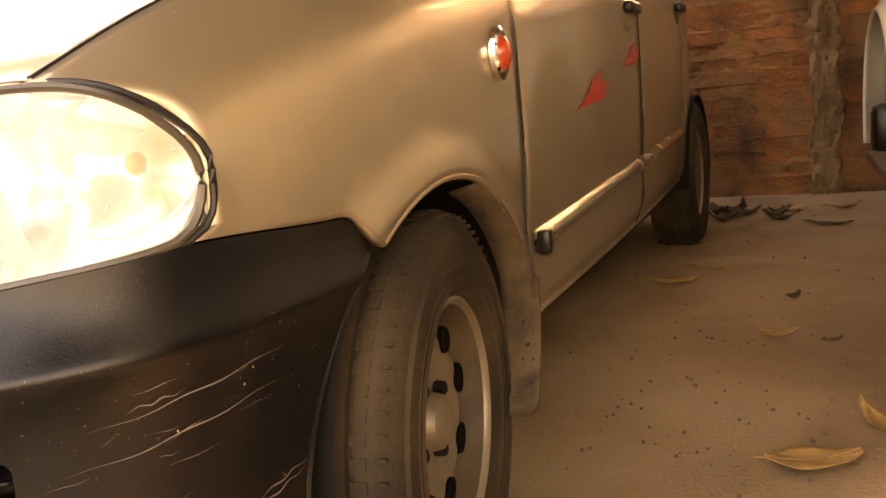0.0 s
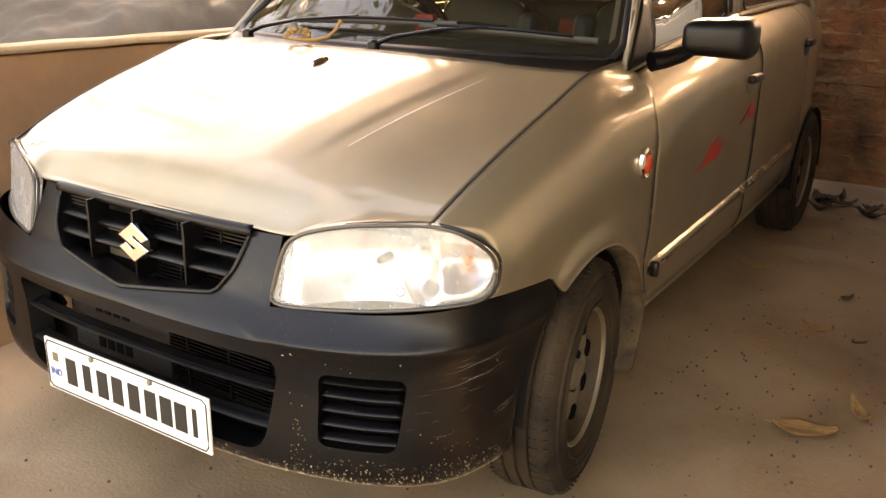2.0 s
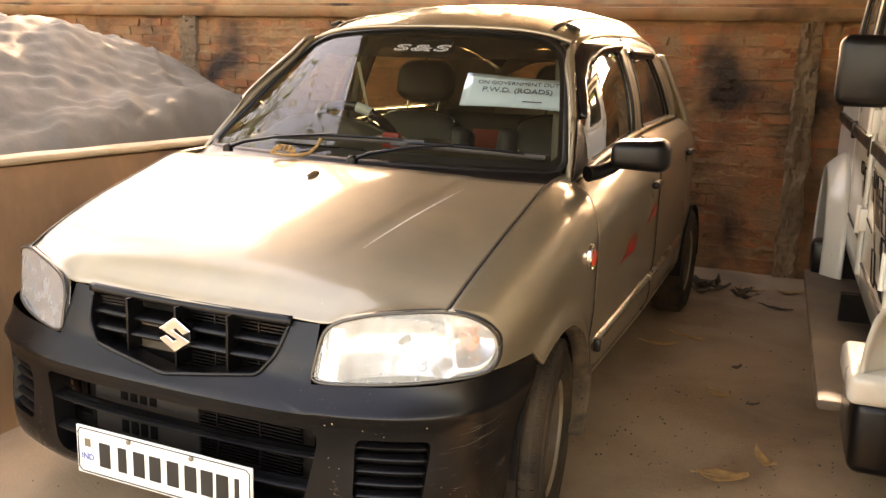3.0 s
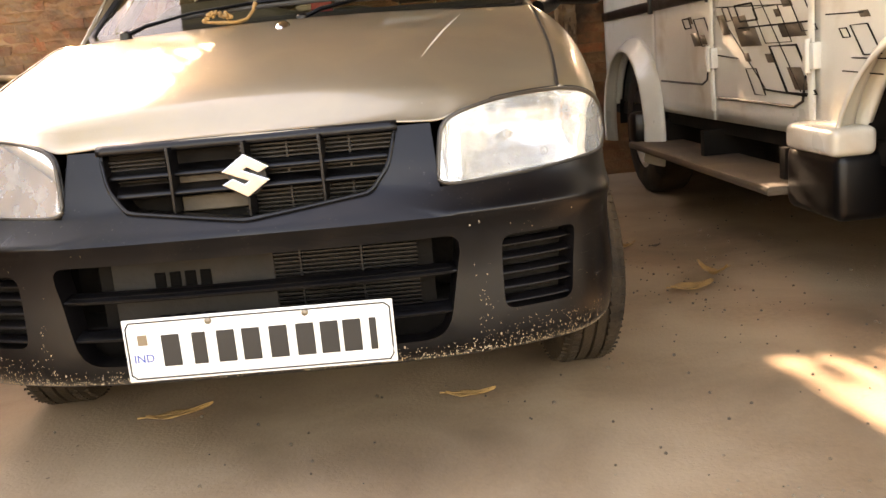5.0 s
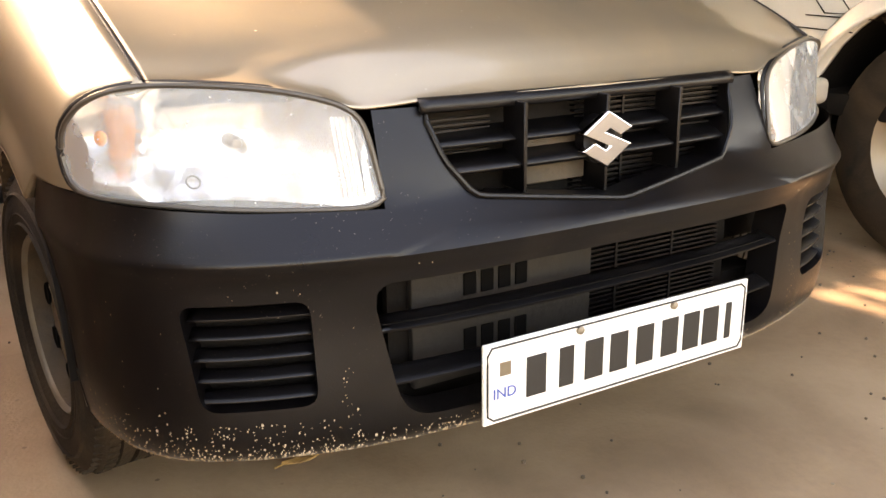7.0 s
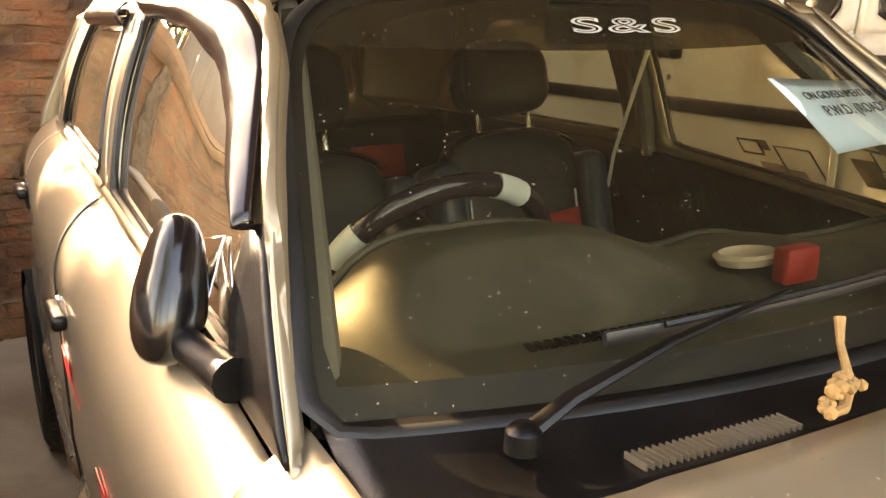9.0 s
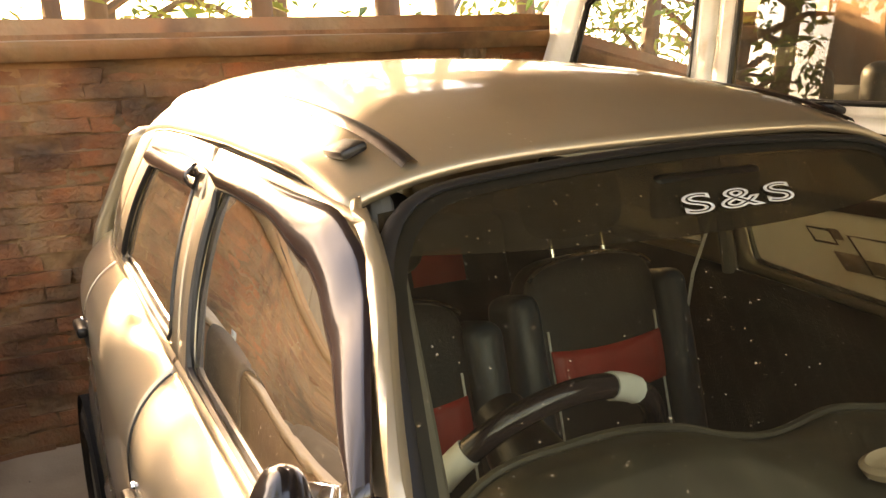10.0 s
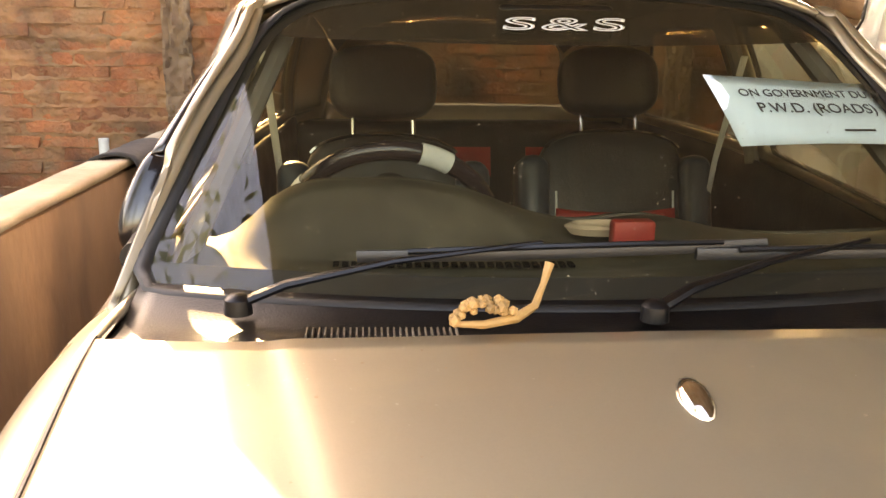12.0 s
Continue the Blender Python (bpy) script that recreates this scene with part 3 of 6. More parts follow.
# bumper: plan curve and profile
plan = [(0, 0.012), (0.12, 0.013), (0.24, 0.018), (0.36, 0.031), (0.47, 0.058), (0.56, 0.093), (0.63, 0.138), (0.675, 0.195), (0.700, 0.27), (0.712, 0.35), (0.718, 0.43), (0.721, 0.50)]
arc = [0.0]
for (a, b), (c, d) in zip(plan, plan[1:]):
    arc.append(arc[-1] + math.hypot(c - a, d - b))
plan_x, plan_y = cr(arc, [p[0] for p in plan]), cr(arc, [p[1] for p in plan])
profile = cr([0.195, 0.215, 0.25, 0.30, 0.42, 0.457, 0.470, 0.478, 0.483, 0.490, 0.502, 0.516, 0.529, 0.56, 0.66], [-0.03, -0.008, 0.0, -0.002, -0.003, 0.006, 0.014, 0.0185, 0.0180, 0.0105, -0.003, -0.017, -0.030, -0.042, -0.086])
profile_side = cr([0.195, 0.215, 0.25, 0.42, 0.457, 0.470, 0.478, 0.483, 0.490, 0.508, 0.56, 0.66], [-0.03, -0.008, 0.0, 0.0, 0.003, 0.006, 0.008, 0.0078, 0.006, 0.001, -0.004, -0.05])


def arc_of(x):
    lo, hi = 0.0, arc[-1]
    for _ in range(30):
        m = (lo + hi) / 2
        lo, hi = (m, hi) if plan_x(m) < x else (lo, m)
    return lo


def bumper_at(a, z, out=0.0):
    s = abs(a)
    k = step(0.42, 0.80, s)
    o = lerp(profile(z), profile_side(z), k) + out
    e = 0.002
    tx, ty = plan_x(s + e) - plan_x(s - e), plan_y(s + e) - plan_y(s - e)
    if s < 0.003:
        tx, ty = 1, 0
    n = math.hypot(tx, ty)
    x, y = plan_x(s) + o * ty / n, plan_y(s) - o * tx / n
    return Vector((math.copysign(x, a), y, z))


def bumper_end(z):
    y = WB_F - math.sqrt(max(ARCH**2 - (max(z, HUB_Z) - HUB_Z) ** 2, 0)) - 0.004 - 0.03 * step(0.46, 0.28, z)
    lo, hi = 0.6, arc[-1]
    for _ in range(25):
        m = (lo + hi) / 2
        lo, hi = (m, hi) if plan_y(m) < y else (lo, m)
    return lo


A1, A2 = arc_of(0.428), arc_of(0.645)
AG = arc_of(0.362)
ZL = [0.197, 0.205, 0.22, 0.24, 0.27, 0.30, 0.33, 0.36, 0.39, 0.43, 0.457, 0.465, 0.470, 0.474, 0.478]
ZB = 0.478


def hole_block(bm, a_list, z_list, hole, flip=False, layers=4):
    """A block of the bumper's face with a hole."""
    loop = [(a, z_list[0]) for a in a_list] + [(a_list[-1], z) for z in z_list[1:]] + [(a, z_list[-1]) for a in a_list[-2::-1]] + [(a_list[0], z) for z in z_list[-2:0:-1]]
    H = [Vector((p[0], p[1], 0)) for p in hole]
    n = len(loop)
    S = spread(H, 720)
    c = Vector(((a_list[0] + a_list[-1]) / 2, (z_list[0] + z_list[-1]) / 2, 0))
    wide = max(h.x for h in H) - min(h.x for h in H)
    high = max(h.y for h in H) - min(h.y for h in H)
    hc = Vector(((max(h.x for h in H) + min(h.x for h in H)) / 2, (max(h.y for h in H) + min(h.y for h in H)) / 2, 0))
    W, T = a_list[-1] - a_list[0], z_list[-1] - z_list[0]
    ang = [math.atan2((s.y - hc.y) / high, (s.x - hc.x) / wide) for s in S]
    inner = []
    for a, z in loop:
        t = math.atan2((z - c.y) / T, (a - c.x) / W)
        i = min(range(len(S)), key=lambda j: abs(math.remainder(ang[j] - t, 2 * math.pi)))
        inner.append((S[i].x, S[i].y))
    rows = []
    for l in range(layers + 1):
        t = l / layers
        rows.append([bm.verts.new(bumper_at(lerp(p[0], q[0], t), lerp(p[1], q[1], t))) for p, q in zip(loop, inner)])
    # rounded edge and wall of the recess
    for depth, grow in ((0.004, 0.0), (0.05, 0.0)):
        rows.append([bm.verts.new(bumper_at(q[0], q[1], -depth - (0.004 if depth > 0.01 else 0))) for q in inner])
    for p, q in zip(rows, rows[1:]):
        for i in range(n):
            f = (p[i], p[(i + 1) % n], q[(i + 1) % n], q[i])
            bm.faces.new(f[::-1] if flip else f)


def side_top(a):
    """The upper edge of the bumper under the headlamp and the fender."""
    y = plan_y(a)
    x = plan_x(a)
    if y < 0.25:
        return cr([0.362, 0.45, 0.55, 0.63, 0.70], [0.527, 0.530, 0.536, 0.545, 0.554])(x)
    return 0.554 - 0.012 * step(0.25, 0.45, y) - 0.040 * step(0.448, 0.487, y)


bm = bmesh.new()
main = rounded([(-arc_of(0.352), 0.243, 0), (arc_of(0.352), 0.243, 0), (arc_of(0.388), 0.42, 0), (arc_of(0.372), 0.438, 0), (-arc_of(0.372), 0.438, 0), (-arc_of(0.388), 0.42, 0)], [0.05, 0.05, 0.03, 0.03, 0.03, 0.03])
hole_block(bm, steps(-A1, A1, 40), ZL, main)
fog = rounded([(arc_of(0.462), 0.283, 0), (arc_of(0.596), 0.283, 0), (arc_of(0.614), 0.426, 0), (arc_of(0.466), 0.426, 0)], 0.022)
hole_block(bm, steps(A1, A2, 16), ZL, fog)
hole_block(bm, steps(-A2, -A1, 16), ZL, [(-x, z) for x, z, _ in fog])
for sgn in (1, -1):
    US = steps(0, 1, 18)
    grid(bm, lambda u, z: bumper_at(sgn * lerp(A2, bumper_end(z), u), z), US, ZL, sgn < 0)
    TF = [0, 0.06, 0.13, 0.22, 0.4, 0.6, 0.8, 1.0]
    grid(bm, lambda u, t: bumper_at(sgn * lerp(A2, bumper_end(lerp(ZB, 0.5, t)), u), lerp(ZB, side_top(lerp(A2, bumper_end(0.5), u)), t)), US, TF, sgn < 0)
    grid(bm, lambda a, t: bumper_at(sgn * a, lerp(ZB, side_top(a), t)), [AG] + [a for a in steps(-A1, A1, 40) if a > AG + 0.004] + steps(A1, A2, 16)[1:], TF, sgn < 0)
ZG = [lerp(ZB, 0.527, t) for t in TF] + [0.56, 0.59, 0.62, 0.6445]
mesh_hole = rounded([(-0.232, 0.530, 0), (0.0, 0.502, 0), (0.232, 0.530, 0), (0.268, 0.575, 0), (0.289, 0.641, 0), (-0.289, 0.641, 0), (-0.268, 0.575, 0)], 0.012)
hole_block(bm, [-AG] + [a for a in steps(-A1, A1, 40) if abs(a) < AG - 0.004] + [AG], ZG, mesh_hole)
bmesh.ops.remove_doubles(bm, verts=bm.verts, dist=0.0006)
bumper = part("front_bumper", bm, BLACK, car, "matt black plastic bumper, scratched and spattered with mud")
both("bumper_rear_edge", tube(bmesh.new(), [bumper_at(bumper_end(z) - 0.002, z, -0.003) for z in steps(0.2, 0.5, 10)], 0.005, 6), BLACK)
bm = patch(lambda a, s: bumper_at(a, 0.197, -0.03) + Vector((0, 0.07 * s, -0.004 - 0.012 * s)), steps(-0.75, 0.75, 50), [0, 0.4, 1])
part("bumper_valance", bm, MUD, bumper, "mud-crusted lower lip", solid=0.006)
# long pale scrapes on the corner
for k, (a0, a1, z0, z1) in enumerate([(0.66, 0.86, 0.402, 0.424), (0.68, 0.87, 0.432, 0.452), (0.80, 0.875, 0.330, 0.342), (0.80, 0.87, 0.322, 0.336), (0.71, 0.76, 0.442, 0.446)]):
    bm = bmesh.new()
    grid(bm, lambda u, v: bumper_at(lerp(a0, a1, u), lerp(z0, z1, u) + 0.0012 * math.sin(17 * u + k) + (v - 0.5) * 0.0014 * (1 - abs(2 * u - 1)) + 0.0002, 0.0012), steps(0, 1, 24), [0, 1])
    part("scrape", bm, SCRATCH, bumper)

rg = random.Random(33)
for k in range(16):
    a0, z0 = rg.uniform(0.60, 0.83), rg.uniform(0.27, 0.46)
    da, dz, w = rg.uniform(0.012, 0.07), rg.uniform(-0.002, 0.012), rg.uniform(0.0003, 0.0007)
    bm = patch(lambda u, v: bumper_at(min(a0 + da * u, 0.875), z0 + dz * u + 0.0006 * math.sin(9 * u + k) + (v - 0.5) * w * (1 - abs(2 * u - 1)), 0.0011), steps(0, 1, 10), [0, 1])
    part("scrape", bm, SCRATCH, bumper)

# mud flecks thrown up on the lower face
rg = random.Random(21)
bm = bmesh.new()
while len(bm.faces) < 2400:
    a, z = rg.choice((-1, 1)) * rg.uniform(0.0, 0.88) ** 0.7, 0.203 + 0.26 * rg.random() ** 2.6
    s = abs(a)
    if (s < arc_of(0.41) and 0.235 < z < 0.44) or (arc_of(0.44) < s < arc_of(0.63) and 0.265 < z < 0.43) or s > bumper_end(z) - 0.02 or (s > 0.64 and z > 0.26 and rg.random() < 0.85) or (z > 0.33 and rg.random() < 0.8):
        continue
    c, u, v = bumper_at(a, z, 0.0008), (bumper_at(a + 0.004, z, 0.0008) - bumper_at(a, z, 0.0008)).normalized(), Vector((0, 0, 1))
    r = rg.uniform(0.0004, 0.0013) * (1 if rg.random() < 0.93 else 1.5)
    st = rg.uniform(0.6, 1.8)
    bm.faces.new([bm.verts.new(c + u * r * rg.uniform(0.7, 1.2) * math.cos(k * 1.05) + v * r * st * math.sin(k * 1.05)) for k in range(6)])
tagged(part("mud_fleck", bm, COPING, bumper, smooth=False), kind="stuff")

# grille
grille = part("grille_frame", tube(bmesh.new(), [bumper_at(p.x, p.y, 0.002) for p in spread([Vector(q) for q in mesh_hole], 90)], 0.0042, 8, closed=True), TRIM, car)
bm = patch(lambda a, v: bumper_at(a, lerp(0.641, 0.649, v), lerp(0.003, 0.007, math.sin(v * math.pi)) - 0.003 * v), steps(-0.293, 0.293, 40), steps(0, 1, 6))
part("grille_top_bar", bm, TRIM, grille, "glossy black upper rim", solid=0.008, offset=1)


def grille_edge(z):
    return cr([0.50, 0.530, 0.575, 0.641], [0.0, 0.232, 0.268, 0.289])(z)


for z in (0.563, 0.597):
    bm = patch(lambda a, v: bumper_at(a, z - 0.004 + 0.016 * v, -0.008 - 0.035 * v), steps(-grille_edge(z), grille_edge(z), 40), [0, 0.3, 1])
    part("grille_slat", bm, TRIM, grille, solid=0.006)
for x, z0 in ((-0.142, 0.52), (0.0, 0.504), (0.142, 0.52)):
    part("grille_bar", boxed((x - 0.003, bumper_at(x, 0.57).y - 0.002, z0), (x + 0.003, bumper_at(x, 0.57).y + 0.05, 0.644), 0.001, None, 1), TRIM, grille)
bm = bmesh.new()
box(bm, (-0.33, 0.12, 0.20), (0.33, 0.135, 0.642))
part("radiator_panel", bm, DEEP, car)
for z in steps(0.28, 0.63, 44):
    part("radiator_fin", boxed((-0.02, 0.108, z), (0.30, 0.119, z + 0.003)), TRIM, car, smooth=False)
for x in (0.07, 0.19):
    part("radiator_post", boxed((x, 0.106, 0.27), (x + 0.004, 0.119, 0.635)), TRIM, car, smooth=False)
for z in steps(0.55, 0.62, 9):
    part("air_horn_bar", boxed((-0.275, 0.112, z), (-0.165, 0.119, z + 0.003)), SUPPORT, car, smooth=False)
bm = bmesh.new()
box(bm, (-0.30, 0.104, 0.24), (0.02, 0.119, 0.47), 0.004)
part("radiator_support", bm, SUPPORT, car)
# slots are thin plates on the panel, their shade painted near-black
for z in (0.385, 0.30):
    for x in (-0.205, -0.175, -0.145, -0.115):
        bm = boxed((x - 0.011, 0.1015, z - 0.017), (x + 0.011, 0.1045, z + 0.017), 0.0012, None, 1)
        part("support_hole", bm, HOLE_SHADE, car)

for z0, z1 in ((0.518, 0.548), (0.572, 0.598)):
    part("radiator_crossbar", boxed((-0.138, 0.098, z0), (-0.006, 0.104, z1), 0.002, None, 1), CROSSBAR, car)

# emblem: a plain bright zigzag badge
bm = bmesh.new()
half = [(-0.045, 0.010), (0.0, 0.041), (0.046, 0.014), (0.024, 0.003), (0.004, 0.0150), (-0.004, 0.0105)]
bm.faces.new([bm.verts.new((x, bumper_at(0, 0.578).y - 0.008, 0.580 + z)) for x, z in half + [(-x, -z) for x, z in half]])
r = bmesh.ops.extrude_face_region(bm, geom=bm.faces[:])
bmesh.ops.translate(bm, vec=(0, 0.014, 0), verts=[v for v in r["geom"] if isinstance(v, bmesh.types.BMVert)])
bmesh.ops.recalc_face_normals(bm, faces=bm.faces)
part("badge", bm, CHROME, car, "bright chrome badge on the grille", bevel=0.002, smooth=False)
bm = bmesh.new()
lathe(bm, [(0.0, 0.001), (0.0, 0.036), (0.02, 0.036)], 24, "y", (0, bumper_at(0, 0.578).y + 0.004, 0.578))
part("badge_mount", bm, TRIM, car)

# slats of the lower intake and of the side vents
for z, th in ((0.372, 0.018), (0.298, 0.020)):
    bm = patch(lambda a, v: bumper_at(a, z + th * (v - 0.5) * 1.0, -0.006 - 0.03 * step(0.35, 1, v) - 0.012 * step(0.2, 0, v)), steps(-arc_of(0.378), arc_of(0.378), 44), steps(0, 1, 6))
    part("intake_slat", bm, TRIM, bumper, solid=0.012)
for sgn in (1, -1):
    bm = patch(lambda a, v: bumper_at(sgn * a, lerp(0.275, 0.432, v), -0.046), steps(arc_of(0.455), arc_of(0.62), 10), [0, 1], sgn < 0)
    part("side_vent_back", bm, DEEP, bumper)
    for z in (0.298, 0.326, 0.354, 0.382, 0.408):
        bm = patch(lambda a, v: bumper_at(sgn * a, z + 0.012 * (v - 0.5), -0.002 - 0.026 * v - 0.006 * step(0.3, 0, v)), steps(arc_of(0.460), arc_of(0.608), 12), steps(0, 1, 5), sgn < 0)
        part("side_vent_slat", bm, BLACK, bumper, solid=0.006)

# headlamps
HL = [(0.355, 0.529), (0.358, 0.56), (0.362, 0.60), (0.368, 0.635), (0.385, 0.652), (0.415, 0.664), (0.47, 0.677), (0.54, 0.684), (0.602, 0.686), (0.645, 0.682), (0.675, 0.668), (0.692, 0.645), (0.699, 0.62), (0.699, 0.59), (0.694, 0.562), (0.68, 0.553), (0.63, 0.546), (0.55, 0.537), (0.45, 0.531)]
for _ in range(2):
    # soften the outline's corners
    HL = [q for i in range(len(HL)) for q in (((HL[i][0] * 3 + HL[(i + 1) % len(HL)][0]) / 4, (HL[i][1] * 3 + HL[(i + 1) % len(HL)][1]) / 4), ((HL[i][0] + HL[(i + 1) % len(HL)][0] * 3) / 4, (HL[i][1] + HL[(i + 1) % len(HL)][1] * 3) / 4))]
hl_y = cr([0.34, 0.37, 0.42, 0.47, 0.54, 0.60, 0.645, 0.675, 0.692, 0.700], [0.058, 0.066, 0.082, 0.100, 0.130, 0.162, 0.193, 0.222, 0.248, 0.268])


def lamp_y(x, z):
    return hl_y(x) + 0.26 * (z - 0.53) * (1 - 0.85 * step(0.58, 0.70, x))


def lamp_at(x, z, deep=0.0):
    return Vector((x, lamp_y(x, z) + deep, z))


lamp_c = Vector((0.535, 0.605, 0))


def headlamp(sgn):
    lamp = part("headlamp", filled([(x, z, 0) for x, z in HL], lambda x, z: lamp_at(x, z), 7, n=76) if sgn > 0 else mirrored(filled([(x, z, 0) for x, z in HL], lambda x, z: lamp_at(x, z), 7, n=76)), LENS, car, "large clear-lens headlamp with chrome reflector")
    lamp.visible_shadow = False

    def side(bm):
        return bm if sgn > 0 else mirrored(bm)

    def bowl(x, z):
        d = Vector((x - 0.50, (z - 0.605) * 1.25, 0)).length
        f = 0.075 * max(0, 1 - (d / 0.135) ** 2)
        e = Vector((x - 0.645, (z - 0.62), 0)).length
        f = max(f, 0.045 * max(0, 1 - (e / 0.055) ** 2))
        f += 0.005 * abs((x * 70) % 1 - 0.5) if x < 0.42 else 0.003 * (abs((x * 24) % 1 - 0.5) + abs((z * 26) % 1 - 0.5))
        return lamp_at(x, z, 0.016 + f)
    bm = filled([(x, z, 0) for x, z in HL], bowl, 30, n=120)
    part("reflector", side(bm), REFLECT, lamp, "bright faceted reflector bowl")
    tube_pts = [lamp_at(p.x, p.y, -0.001) for p in spread([(x, z, 0) for x, z in HL], 80)]
    part("rim", side(tube(bmesh.new(), tube_pts, 0.0038, 8, closed=True)), LAMPRIM, lamp, "grey metallic rim")
    gas = [lamp_at(lamp_c.x + (p.x - lamp_c.x) * 1.014, lamp_c.y + (p.y - lamp_c.y) * (1.035 if p.x > 0.47 or p.y < 0.6 else 1.0), 0.007) for p in spread([(x, z, 0) for x, z in HL], 80)]
    part("gasket", side(tube(bmesh.new(), gas, 0.0034, 8, closed=True)), SEAL, lamp)
    # fluted strip along the inner edge and a small adjuster ring
    bm = patch(lambda z, k: lamp_at(lerp(0.372, 0.402, k) + 0.004 * step(0.54, 0.66, z), z, 0.010 + 0.004 * abs((k * 5) % 1 - 0.5)), steps(0.540, 0.640, 8), steps(0, 1, 20))
    part("fluted_strip", side(bm), REFLECT, lamp)
    bm = tube(bmesh.new(), [lamp_at(0.566 + 0.0075 * math.cos(a), 0.568 + 0.0075 * math.sin(a), 0.014) for a in steps(0, 2 * math.pi, 20)[:-1]], 0.0012, 6, closed=True)
    part("adjuster_ring", side(bm), LAMPRIM, lamp)
    bm = lathe(bmesh.new(), [(-0.008, 0.0005), (-0.007, 0.006), (0.0, 0.009), (0.03, 0.010)], 20, "y", (0.50, lamp_y(0.50, 0.605) + 0.066, 0.605))
    part("bulb_cap", side(bm), STEEL, lamp)
    bm = bmesh.new()
    bmesh.ops.create_uvsphere(bm, u_segments=16, v_segments=12, radius=1, matrix=Matrix.LocRotScale((0.655, lamp_y(0.655, 0.62) + 0.035, 0.62), None, (0.008, 0.010, 0.010)))
    part("turn_bulb", side(bm), AMBER, lamp, "amber turn-signal bulb")
    bm = patch(lambda z, k: lamp_at(0.600 - 0.03 * math.sin((z - 0.545) / 0.13 * math.pi), z, 0.004 + 0.03 * k), steps(0.548, 0.68, 10), [0, 1])
    part("divider", side(bm), REFLECT, lamp)
    return lamp


for sgn in (1, -1):
    headlamp(sgn)

# number plate; its characters are plain bars
plate = part("number_plate", boxed((-0.252, -0.006, 0.218), (0.252, 0.0, 0.338), 0.002), PLATE, car, "white number plate with dark characters and rim")
bm = bmesh.new()
tube(bm, spread(rounded([(-0.246, -0.0065, 0.224), (0.246, -0.0065, 0.224), (0.246, -0.0065, 0.332), (-0.246, -0.0065, 0.332)], 0.008), 80), 0.0016, 6, closed=True)
part("plate_rim", bm, INK, plate)
for x, w in ((-0.165, 0.034), (-0.112, 0.026), (-0.062, 0.034), (-0.015, 0.034), (0.036, 0.034), (0.086, 0.034), (0.131, 0.034), (0.173, 0.034), (0.212, 0.013)):
    part("character_bar", boxed((x - w / 2, -0.0075, 0.245), (x + w / 2, -0.0055, 0.306), 0.0008, None, 1), INK, plate)
lettering("country_mark", "IND", 0.022, BLUEINK, pose(-0.218, -0.0066, 0.262, 90, 0, 0), plate)
part("hologram", boxed((-0.226, -0.0070, 0.288), (-0.208, -0.0058, 0.308)), STEEL, plate)
for x in (-0.09, 0.09):
    bm = lathe(bmesh.new(), [(0, 0.0065), (-0.004, 0.006), (-0.006, 0.003), (-0.0062, 0.0002)], 14, "y", (x, -0.006, 0.326))
    part("screw", bm, STEEL, plate)

